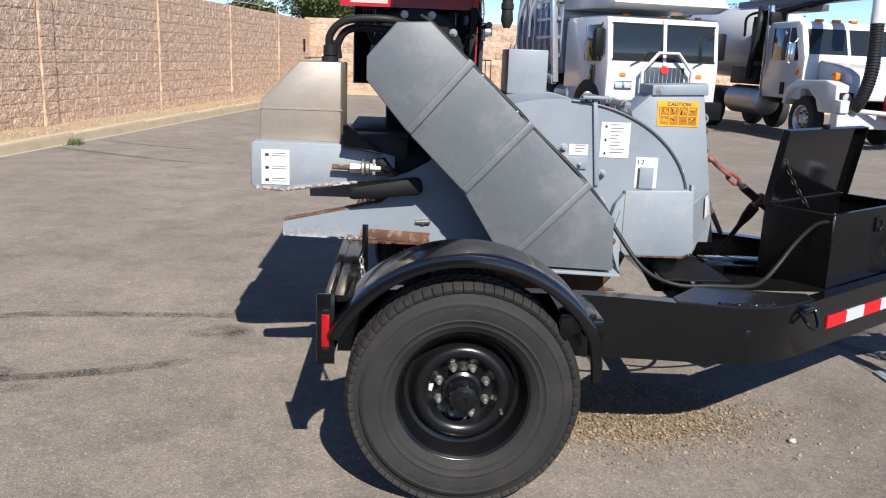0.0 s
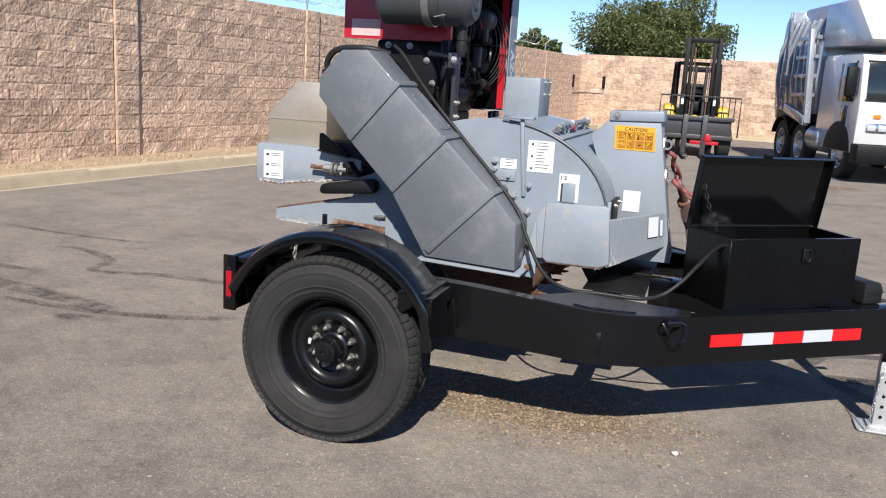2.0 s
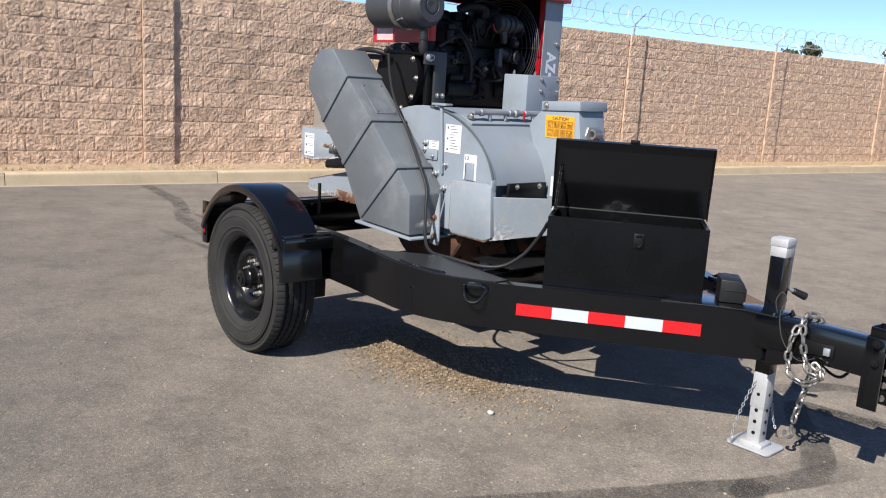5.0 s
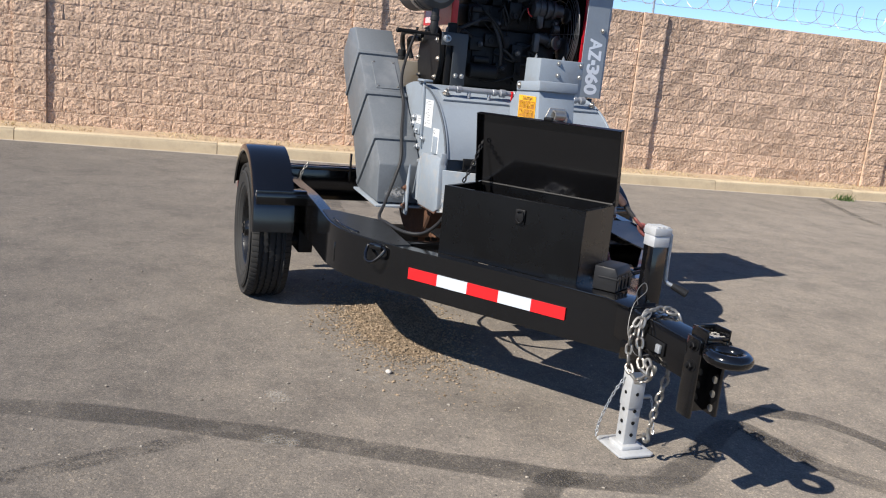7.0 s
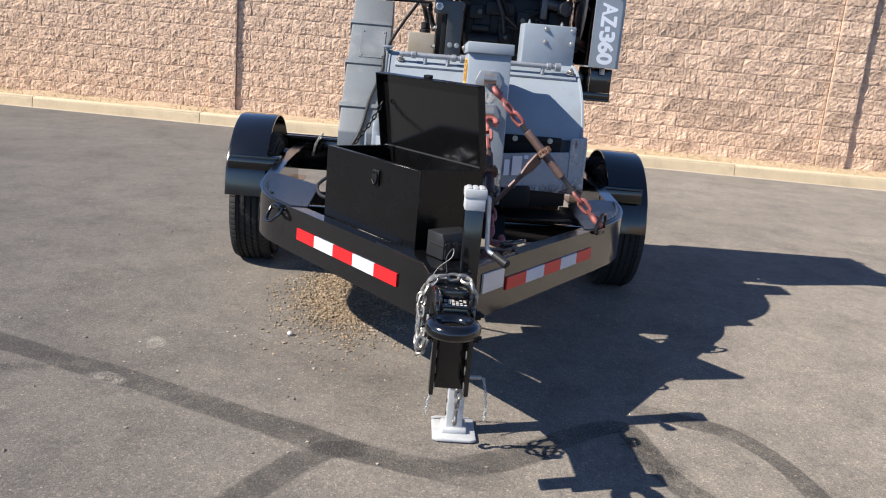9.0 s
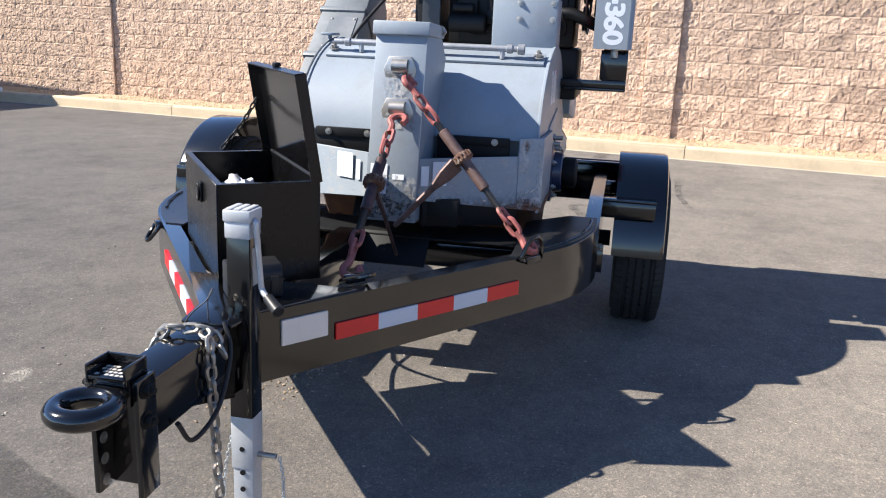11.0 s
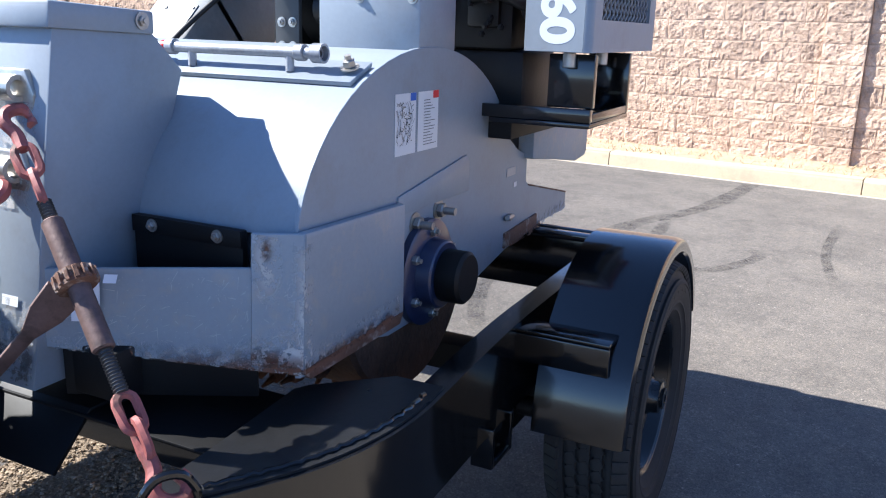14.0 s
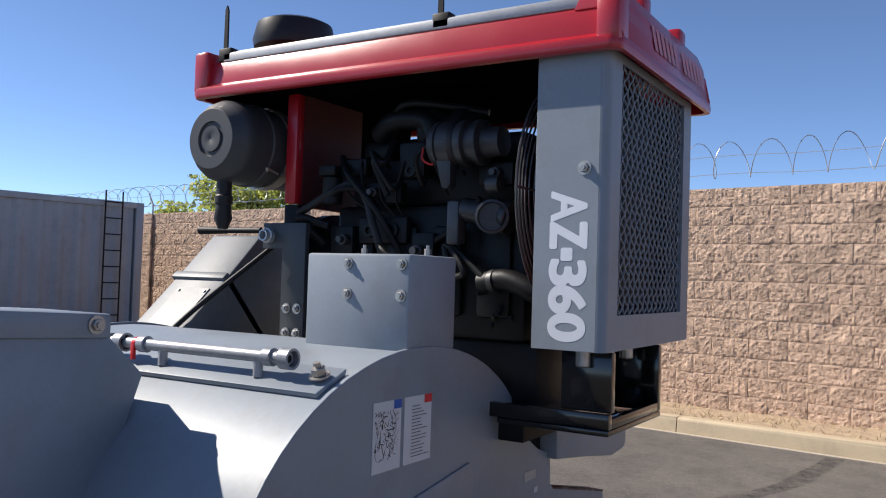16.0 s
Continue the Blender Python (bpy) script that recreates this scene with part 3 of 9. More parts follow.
def build_wheel(parent, x, y, sign):
    """A wheel with its outer face towards sign * y."""
    z = 0.378
    face = Matrix.Translation((x, y, z)) @ (Matrix.Identity(4) if sign < 0 else Matrix.Rotation(math.pi, 4, "Z"))
    def sub(name, b, material, under, label=""):
        b.transform(face)
        return part(name, b, material, under, label)
    wheel = sub("wheel", rim_mesh(), BLACK_RIM, parent, "black steel eight-stud wheel")
    tyre = sub("tyre", tyre_mesh(), RUBBER, wheel, "dusty black rubber tyre with deep tread")
    sub("tread", tread_blocks(), RUBBER, wheel)
    b = bmesh.new()
    lathe(b, [(0.066, -0.012), (0.066, -0.03), (0.056, -0.036), (0.053, -0.072), (0.047, -0.078), (0.044, -0.102), (0.03, -0.106), (0.03, -0.112), (0.012, -0.114), (0.012, -0.108), (0.0, -0.108)], (0, 0, 0), (0, 1, 0), 32)
    sub("hub", b, BLACK_RIM, wheel)
    if sign < 0:
        b = bmesh.new()
        prism(b, [(0.098, -0.012), (0.113, -0.009), (0.113, 0.014), (0.1, 0.016)], -0.03, -0.024, "y", 0.002, Matrix.Rotation(radians(187), 4, "Y"))
        sub("wheel_weight", b, LABEL, wheel, "white balance weight")
    for k in range(8):
        a = 2 * math.pi * (k + 0.5) / 8
        b = bmesh.new()
        p = Vector((0.0845 * math.cos(a), -0.013, 0.0845 * math.sin(a)))
        lathe(b, [(0.0165, 0), (0.012, 0.006), (0.0115, 0.02), (0.009, 0.024)], p, p + Vector((0, -1, 0)), 6)
        cyl(b, p + Vector((0, -0.02, 0)), p + Vector((0, -0.034, 0)), 0.0068, 8, bevel=0.001)
        sub("wheel_nut", b, STEEL, wheel)
    b = bmesh.new()
    cyl(b, (0.128, -0.038, -0.055), (0.131, -0.072, -0.06), 0.0055, 8)
    sub("valve_stem", b, STEEL, wheel)
    for a0, a1 in ((58, 122), (235, 285)):
        for k in range(6):
            b = bmesh.new()
            a = radians(a0 + (a1 - a0) * (k + 0.5) / 6)
            m = Matrix.Rotation(math.pi / 2 - a, 4, "Y") @ Matrix.Translation((0, -0.1145, 0.318))
            box(b, -0.012, 0.012, -0.0015, 0.002, -0.014, 0.014, 0.001, m @ Matrix.Rotation(radians(-6), 4, "X"), 1)
            sub("sidewall_mark", b, RUBBER, wheel)
    return wheel


def fender_mesh(sign):
    """A rolled mudguard over one wheel, with a folded outer lip."""
    bm = bmesh.new()
    yi, yo, dx, zc, k = (0.95, 1.17, 0.0, 0.378, 1.0) if sign < 0 else (0.99, 1.222, -0.01, 0.362, 0.93)
    prof = [(yi, 0.492), (yo - 0.02, 0.492), (yo - 0.005, 0.486), (yo, 0.474), (yo, 0.452), (yo - 0.008, 0.446), (yo - 0.008, 0.47), (yo - 0.022, 0.484), (yi, 0.484)]
    ang = np.linspace(radians(9 if sign < 0 else 5), radians(154 if sign < 0 else 160), 41)
    rings = []
    for a in ang:
        ring = []
        for y, r in prof:
            r = r * k
            x, z = math.cos(a) * r, math.sin(a) * r
            if a < 0.5:
                x = r * (math.cos(0.5) + (0.35 if sign < 0 else 0.75) * (math.cos(a) - math.cos(0.5)))
            ring.append(bm.verts.new((x + dx, sign * y, zc + z)))
        rings.append(ring)
    n = len(prof)
    for a, b in zip(rings, rings[1:]):
        for i in range(n):
            bm.faces.new([a[i], a[(i + 1) % n], b[(i + 1) % n], b[i]])
    bm.faces.new(rings[0])
    bm.faces.new(rings[-1][::-1])
    return bm


BLACK_RIM = mat("black_wheel_paint", (0.006, 0.0063, 0.007), 0.27, 0, 0.2, 6, 70, 0.03, 60, 0.1)

trailer = thing("trailer", (0.9, 0, 0), "gloss black two-wheel equipment trailer with an A-frame drawbar", "trailer")
for sign in (-1, 1):
    part("side_rail", rail(sign), BLACK, trailer)
    part("fender", fender_mesh(sign), BLACK, trailer, "rolled gloss black mudguard")
    build_wheel(trailer, *((0.0, -1.048) if sign < 0 else (0.022, 1.122)), sign)
    bm = bmesh.new()
    if sign < 0:
        x0 = 0.30
        prism(bm, [(x0, 0.59), (x0, 0.675), (x0 + 0.115, 0.675), (x0 + 0.115, 0.655), (x0 + 0.02, 0.59)], min(sign * 0.88, sign * 1.15), max(sign * 0.88, sign * 1.15), "y", 0.003)
    if sign > 0:
        box(bm, 0.413, 0.425, 0.925, 1.168, 0.575, 0.647, 0.003)
        box(bm, 0.34, 0.425, 0.925, 1.168, 0.6475, 0.658, 0.003)
    else:
        box(bm, 0.38, 0.44, -1.155, -0.88, 0.60, 0.66, 0.004)
    part("fender_bracket", bm, BLACK, trailer)
    bm = bmesh.new()
    box(bm, -0.12, -0.05, min(sign * 0.88, sign * 1.0), max(sign * 0.88, sign * 1.0), 0.60, 0.66, 0.004)
    part("fender_bracket", bm, BLACK, trailer)
    bm = bmesh.new()
    box(bm, -0.09, 0.26, min(sign * 0.80, sign * 0.882), max(sign * 0.80, sign * 0.882), 0.30, 0.435, 0.005)
    cyl(bm, (0.22, sign * 0.79, 0.36), (0.22, sign * 0.93, 0.36), 0.028, 14, bevel=0.004)
    cyl(bm, (-0.02, sign * 0.8, 0.378), (-0.02, sign * 0.98, 0.378), 0.04, 16)
    part("suspension_arm", bm, BLACK_MATT, trailer)
bm = bmesh.new()
box(bm, -0.05, 0.05, -0.86, 0.86, 0.33, 0.42, 0.006)
part("axle", bm, BLACK_MATT, trailer)
# rear plate across both ends
bm = bmesh.new()
box(bm, -0.455, -0.425, -1.125, 1.125, 0.49, 0.715, 0.004)
box(bm, -0.425, -0.36, -1.12, 1.12, 0.69, 0.712, 0.003)
part("rear_beam", bm, BLACK, trailer)
for sign in (-1, 1):
    bm = bmesh.new()
    box(bm, -0.478, -0.42, sign * 1.131 - 0.006, sign * 1.131 + 0.006, 0.487, 0.72, 0.003)
    part("end_plate", bm, BLACK, trailer)
    bm = bmesh.new()
    box(bm, -0.462, -0.436, sign * 1.138 - 0.005, sign * 1.138 + 0.005, 0.545, 0.655, 0.004)
    light = part("marker_light", bm, LENS_RED, trailer, "long red marker light")
    for z in (0.537, 0.663):
        bm = bmesh.new()
        box(bm, -0.46, -0.438, sign * 1.139 - 0.004, sign * 1.139 + 0.004, z - 0.008, z + 0.008, 0.003)
        part("light_end", bm, BLACK_MATT, light)
# cross members
bm = bmesh.new()
box(bm, 0.98, 1.05, -0.87, 0.87, 0.45, 0.545, 0.004)
part("cross_member", bm, BLACK, trailer)
# deck plates beside the bends and the trays under the machine
DECK_PAINT = mat("scuffed_satin_black", (0.012, 0.0122, 0.013), 0.3, 0, 0.3, 5, 70, 0.05, 40)


def rail_top(x):
    f = min(max((x - 0.3) / 1.1, 0), 1)
    return 0.668 - 0.062 * f * f * (3 - 2 * f)


def deck_plate(sign, s0, s1, inner, x_full):
    """A flat plate from the rail's top edge inwards to a straight inner edge."""
    bm = bmesh.new()
    rings = []
    for k in range(25):
        p, a = rail_point(s0 + (s1 - s0) * k / 24, sign)
        q = p + Vector((-math.sin(a), -math.cos(a))) * 0.012
        yin = inner if q.x > x_full else inner + (x_full - q.x) * 1.3
        z = rail_top(q.x) + 0.004
        yin = min(yin, q.y - 0.03)
        rings.append([bm.verts.new((x, sign * y, h)) for x, y, h in ((q.x, q.y, z), (q.x, yin, z), (q.x, yin, z - 0.007), (q.x, q.y, z - 0.007))])
    for a, b in zip(rings, rings[1:]):
        for i in range(4):
            bm.faces.new([a[i], a[(i + 1) % 4], b[(i + 1) % 4], b[i]])
    bm.faces.new(rings[0])
    bm.faces.new(rings[-1][::-1])
    bmesh.ops.recalc_face_normals(bm, faces=bm.faces)
    part("deck_plate", bm, DECK_PAINT, trailer, "satin black deck plate welded to the rail")


deck_plate(1, 1.225, 1.895, 0.65, 0.92)
deck_plate(-1, 1.2, 1.86, 0.6, 0.94)
for sign, s0, s1 in ((1, 1.27, 1.78), (-1, 1.36, 1.62)):
    bm = bmesh.new()
    pts = []
    for k in range(49):
        p, a = rail_point(s0 + (s1 - s0) * k / 48, sign)
        q = p + Vector((-math.sin(a), -math.cos(a))) * (0.032 + 0.0025 * math.sin(k * 1.9))
        pts.append((q.x, sign * q.y, rail_top(q.x) + 0.005 + 0.0012 * math.sin(k * 2.7)))
    tube(bm, pts, 0.0058, 8)
    part("weld_bead", bm, BLACK, trailer, "glossy painted weld bead")
bm = bmesh.new()
box(bm, 0.89, 1.165, -0.36, 0.64, 0.583, 0.591, 0.002)
part("floor_tray", bm, BLACK_MATT, trailer, "black floor tray between the rails")
bm = bmesh.new()
prism(bm, [(0.8, 0.68), (0.85, 0.68), (0.985, 0.46), (0.935, 0.46)], -0.085, -0.03, "y", 0.003)
part("strut", bm, BLACK_MATT, trailer)
bm = bmesh.new()
box(bm, -0.37, -0.346, -0.458, -0.446, 0.62, 0.807, 0.003)
part("rail_tab", bm, BLACK, trailer)
bm = bmesh.new()
for a in ((0.462, 0.476, 0.36, 0.46), (0.575, 0.589, 0.36, 0.46), (0.4765, 0.5745, 0.36, 0.374)):
    box(bm, a[0], a[1], 0.90, 0.955, a[2], a[3], 0.002)
part("step_bracket", bm, BLACK, trailer)
bm = bmesh.new()
prism(bm, [(0.93, 0.60), (1.15, 0.60), (1.25, 0.5), (1.243, 0.494), (1.146, 0.59), (0.93, 0.59)], 0.045, 0.31, "y", 0.002)
part("sloped_tray", bm, BLACK_MATT, trailer)
# tongue
bm = bmesh.new()
box(bm, 1.16, 2.67, -0.054, 0.054, 0.465, 0.605, 0.006)
part("tongue", bm, BLACK, trailer, "square black drawbar tube")
bm = bmesh.new()
prism(bm, [(1.93, 0.27), (2.2, 0.09), (2.33, 0.07), (2.33, -0.07), (2.2, -0.09), (1.93, -0.27)], 0.604, 0.612, "z", 0.002)
part("gusset_plate", bm, BLACK, trailer)
for sign in (-1, 1):
    bm = bmesh.new()
    prism(bm, [(2.3, 0.475), (2.3, 0.4), (2.52, 0.475)], sign * 0.055 - 0.006, sign * 0.055 + 0.006, "y", 0.002)
    part("gusset", bm, BLACK, trailer)
# coupler: adjustment channel and ring
bm = bmesh.new()
box(bm, 2.665, 2.677, -0.056, 0.056, 0.35, 0.625, 0.003)
for s in (-1, 1):
    box(bm, 2.665, 2.735, s * 0.052 - 0.007, s * 0.052 + 0.007, 0.35, 0.625, 0.004)
part("coupler_channel", bm, BLACK, trailer)
for s in (-1, 1):
    for z in (0.375, 0.425, 0.475):
        bm = bmesh.new()
        lathe(bm, [(0.013, 0), (0.013, 0.0015), (0.008, 0.002), (0.008, 0.0005)], (2.712, s * 0.0448, z), (2.712, -s * 1.0, z), 14)
        part("bolt_hole", bm, STEEL, trailer)
bm = bmesh.new()
box(bm, 2.678, 2.74, -0.044, 0.044, 0.565, 0.632, 0.008)
box(bm, 2.69, 2.775, -0.042, 0.036, 0.57, 0.615, 0.012)
ring = [(2.815 + 0.057 * math.cos(a), -0.01 + 0.057 * math.sin(a), 0.594) for a in np.linspace(0, 2 * math.pi, 40, endpoint=False)]
tube(bm, ring, 0.023, 16, loop=True)
part("lunette_ring", bm, BLACK, trailer, "forged gloss black towing ring")
bm = bmesh.new()
box(bm, 2.672, 2.752, -0.05, -0.043, 0.618, 0.66, 0.002)
box(bm, 2.672, 2.752, 0.037, 0.044, 0.618, 0.66, 0.002)
box(bm, 2.672, 2.68, -0.043, 0.037, 0.618, 0.66, 0.002)
box(bm, 2.68, 2.752, -0.043, 0.037, 0.628, 0.636, 0.001)
clevis = part("coupler_top", bm, BLACK, trailer, "black bracket on top of the coupler")
bm = bmesh.new()
for k in range(4):
    for q in range(6):
        if (k * 7 + q * 3) % 5 < 4:
            box(bm, 2.692 + 0.014 * k, 2.700 + 0.014 * k, -0.036 + 0.0115 * q, -0.028 + 0.0115 * q, 0.6362, 0.6368)
part("print", bm, LABEL_OLD, clevis)
for s in (-1, 1):
    for z in (0.53, 0.6):
        bm = bmesh.new()
        hexbolt(bm, (2.71, s * 0.059, z), (0, s, 0), 0.014, 0.014)
        part("coupler_bolt", bm, BLACK_MATT, trailer)
bm = bmesh.new()
box(bm, 2.45, 2.56, -0.063, -0.055, 0.5, 0.55, 0.003)
part("breakaway_plate", bm, BLACK_MATT, trailer)
bm = bmesh.new()
box(bm, 2.525, 2.55, -0.075, -0.063, 0.51, 0.54, 0.003)
part("breakaway_catch", bm, GALV, trailer)
# reflective tape on both legs
CREAM = mat("faded_cream_sticker", (0.72, 0.64, 0.55), 0.6, 0, 0.06, 8, 90)
for sign in (-1, 1):
    p0 = Vector((1.456, -0.627)) if sign < 0 else Vector((1.395, 0.684))
    for k in range(5):
        bm = bmesh.new()
        c = p0 + Vector((CH, -sign * SH)) * (0.1524 * (k + 0.5))
        m = Matrix.Translation((c.x, c.y, 0.503)) @ Matrix.Rotation(-sign * HALF, 4, "Z")
        box(bm, -0.0762, 0.0762, -0.0045, 0.0045, -0.025, 0.025, 0, m)
        part("tape_strip", bm, RED_TAPE if k % 2 == 0 else WHITE_TAPE, trailer)
bm = bmesh.new()
c = Vector((2.08, 0.184)) + Vector((CH, -SH)) * 0.018
m = Matrix.Translation((c.x, c.y, 0.536)) @ Matrix.Rotation(-HALF, 4, "Z")
box(bm, -0.075, 0.075, -0.0045, 0.0045, -0.037, 0.037, 0.001, m, 1)
part("blank_plate_label", bm, CREAM, trailer, "blank off-white maker's sticker")


def d_ring(x, y, z, ang, tilt, parent, k=1.0):
    """A weld clip with a hanging D ring."""
    f = Matrix.Translation((x, y, z)) @ Matrix.Rotation(ang, 4, "Z")
    bm = bmesh.new()
    box(bm, -0.035, 0.035, -0.012, 0.012, -0.014, 0.014, 0.006, f)
    clip = part("ring_clip", bm, BLACK, parent)
    bm = bmesh.new()
    pts = [(-0.045, 0, 0), (0.045, 0, 0), (0.046, 0, -0.03), (0.02, 0, -0.072), (-0.02, 0, -0.072), (-0.046, 0, -0.03)]
    g = f @ Matrix.Rotation(tilt, 4, "X")
    tube(bm, [g @ (Vector(p) * k) for p in smooth_path(pts, 4)[:-1]], 0.0075 * k, 8, loop=True)
    part("d_ring", bm, BLACK, parent, "black steel lashing ring")


d_ring(1.31, -0.742, 0.585, HALF, radians(-35), trailer)
d_ring(1.357, 0.722, 0.598, -HALF, radians(172), trailer, 1.05)
d_ring(1.86, 0.24, 0.622, -HALF, radians(110), trailer)

ZINC = mat("dull_zinc", (0.24, 0.25, 0.265), 0.45, 0.5, 0.2, 18, 120, 0.05, 60)
# drawbar jack
jx, jy = 2.248, 0.066
BRIGHT_ZINC = mat("bright_zinc_coating", (0.45, 0.46, 0.47), 0.5, 0.25, 0.12, 12, 90, 0.03, 60, 0, (0.4, 0.39, 0.37), 0.5, 18)
bm = bmesh.new()
box(bm, jx - 0.032, jx + 0.032, jy - 0.032, jy + 0.032, 0.33, 0.86, 0.004)
jack = part("jack", bm, BLACK, trailer, "square black drop-leg jack")
bm = bmesh.new()
box(bm, jx - 0.035, jx + 0.035, jy - 0.035, jy + 0.035, 0.825, 0.872, 0.005)
box(bm, jx - 0.038, jx + 0.038, jy - 0.038, jy + 0.038, 0.868, 0.9, 0.005)
for k in range(3):
    box(bm, jx - 0.034, jx + 0.034, jy - 0.03 + 0.022 * k, jy - 0.014 + 0.022 * k, 0.899, 0.904, 0.002)
part("gear_cap", bm, BRIGHT_ZINC, jack, "galvanised gear cap")
bm = bmesh.new()
box(bm, jx - 0.029, jx + 0.029, jy - 0.029, jy + 0.029, 0.02, 0.34, 0.003)
box(bm, jx - 0.032, jx + 0.032, jy - 0.032, jy + 0.032, 0.18, 0.335, 0.003)
part("drop_leg", bm, BRIGHT_ZINC, jack, "galvanised drop leg with pin holes")
for z in (0.07, 0.12, 0.17, 0.24):
    for dx, dy, d in ((0.0325, 0, (1, 0, 0)), (0, -0.0325, (0, -1, 0))):
        bm = bmesh.new()
        p = Vector((jx + dx, jy + dy, z))
        cyl(bm, p - Vector(d) * 0.002, p + Vector(d) * 0.0006, 0.0075, 12)
        part("pin_hole", bm, BLACK_MATT, jack)
bm = bmesh.new()
prism(bm, [(-0.085, -0.078), (0.085, -0.078), (0.097, -0.06), (0.097, 0.06), (0.085, 0.078), (-0.085, 0.078), (-0.097, 0.06), (-0.097, -0.06)], 0.004, 0.014, "z", 0.003, Matrix.Translation((jx, jy, 0)))
prism(bm, [(-0.05, -0.045), (0.05, -0.045), (0.05, 0.045), (-0.05, 0.045)], 0.012, 0.03, "z", 0.006, Matrix.Translation((jx, jy, 0)))
part("foot_plate", bm, BRIGHT_ZINC, jack)
bm = bmesh.new()
tube(bm, smooth_path([(jx + 0.005, jy + 0.03, 0.872), (jx + 0.018, jy + 0.042, 0.872), (jx + 0.021, jy + 0.047, 0.855), (jx + 0.016, jy + 0.054, 0.72), (jx + 0.017, jy + 0.06, 0.69), (jx + 0.035, jy + 0.085, 0.676)], 5), 0.008, 10)
part("crank", bm, GALV, jack, "bent steel crank")
bm = bmesh.new()
cyl(bm, (jx + 0.03, jy + 0.078, 0.68), (jx + 0.066, jy + 0.126, 0.655), 0.014, 14, r2=0.017, bevel=0.004)
part("grip", bm, PLASTIC, jack, "black plastic grip")
bm = bmesh.new()
box(bm, jx - 0.022, jx + 0.016, jy + 0.0322, jy + 0.0332, 0.70, 0.80, 0)
part("jack_label", bm, LABEL_OLD, jack)
bm = bmesh.new()
cyl(bm, (jx, jy + 0.03, 0.215), (jx, jy + 0.085, 0.215), 0.008, 10, bevel=0.002)
part("locking_pin", bm, STEEL, jack)

# toolbox on the drawbar
def toolbox():
    ob = thing("toolbox", (1.62, -0.2, 0.605), "satin black steel toolbox with its lid propped open", "toolbox")
    c0 = Vector((1.492, -0.512, 0.605))
    f = Matrix.Translation(c0) @ Matrix.Rotation(HALF, 4, "Z")
    L, D, H, t = 0.662, 0.305, 0.302, 0.004
    for name, a in (("front_panel", (0, L, 0, t, 0, H)), ("back_panel", (0, L, D - t, D, 0, H)), ("side_panel", (0, t, t, D - t, 0, H)), ("side_panel", (L - t, L, t, D - t, 0, H)), ("floor_panel", (t, L - t, t, D - t, 0, t))):
        bm = bmesh.new()
        box(bm, *a, 0.0012, f, 1)
        part(name, bm, BLACK_BOX, ob)
    for a in ((0, L, t, 0.02, H - 0.004, H), (t, 0.02, 0.02, D - 0.02, H - 0.004, H), (L - 0.02, L - t, 0.02, D - 0.02, H - 0.004, H)):
        bm = bmesh.new()
        box(bm, *a, 0, f)
        part("rim_flange", bm, BLACK_BOX, ob)
    bm = bmesh.new()
    box(bm, 0.36, 0.364, t, D - t, 0, H * 0.8, 0, f)
    part("divider", bm, BLACK_BOX, ob)
    g = f @ Matrix.Translation((0, D, H)) @ Matrix.Rotation(radians(9), 4, "X")
    bm = bmesh.new()
    box(bm, -0.012, L + 0.012, 0, 0.004, 0.0, 0.32, 0.001, g, 1)
    lid = part("lid", bm, BLACK, ob)
    for a in ((-0.012, -0.008, -0.03, 0, 0.0, 0.32), (L + 0.008, L + 0.012, -0.03, 0, 0.0, 0.32), (-0.012, L + 0.012, -0.03, 0, 0.316, 0.32)):
        bm = bmesh.new()
        box(bm, *a, 0, g)
        part("lid_lip", bm, BLACK_BOX, lid)
    bm = bmesh.new()
    box(bm, L / 2 - 0.02, L / 2 + 0.02, -0.012, 0.008, 0.32, 0.333, 0.003, g)
    part("hasp", bm, BLACK_MATT, lid)
    bm = bmesh.new()
    box(bm, 0.36, 0.405, -0.009, 0, 0.2, 0.262, 0.004, f)
    tube(bm, [f @ Vector(p) for p in smooth_path([(0.37, -0.012, 0.25), (0.383, -0.014, 0.256), (0.396, -0.012, 0.25), (0.398, -0.012, 0.22), (0.383, -0.012, 0.205), (0.367, -0.012, 0.22)], 3)], 0.004, 6)
    part("latch", bm, BLACK_MATT, ob)
    bm = bmesh.new()
    cyl(bm, f @ Vector((0.01, D, H)), f @ Vector((L - 0.01, D, H)), 0.006, 8)
    part("hinge", bm, BLACK_MATT, ob)
    return ob, f, g


tbox, TBF, TBG = toolbox()
prop = thing("prop_chain", TBF @ Vector((0.02, 0.1, 0.3)), "thin black chain holding the toolbox lid open", "chain")
chain(prop, [TBG @ Vector((0.02, -0.02, 0.2)), TBF @ Vector((0.018, 0.2, 0.405)), TBF @ Vector((0.016, 0.12, 0.308))], 0.03, 0.019, 0.0034, BLACK_MATT)
bm = bmesh.new()
bmesh.ops.create_icosphere(bm, subdivisions=4, radius=1.0)
for v in bm.verts:
    p = v.co.copy()
    k = 1 + 0.5 * noise.noise(p * 2.3) + 0.25 * noise.noise(p * 6)
    v.co = TBF @ Vector((0.29 + p.x * 0.085 * k, 0.13 + p.y * 0.065 * k, 0.2 + p.z * 0.05 * k))
solo("plastic_bag", bm, CLOTH, "crumpled white plastic bag inside the toolbox", "bag")
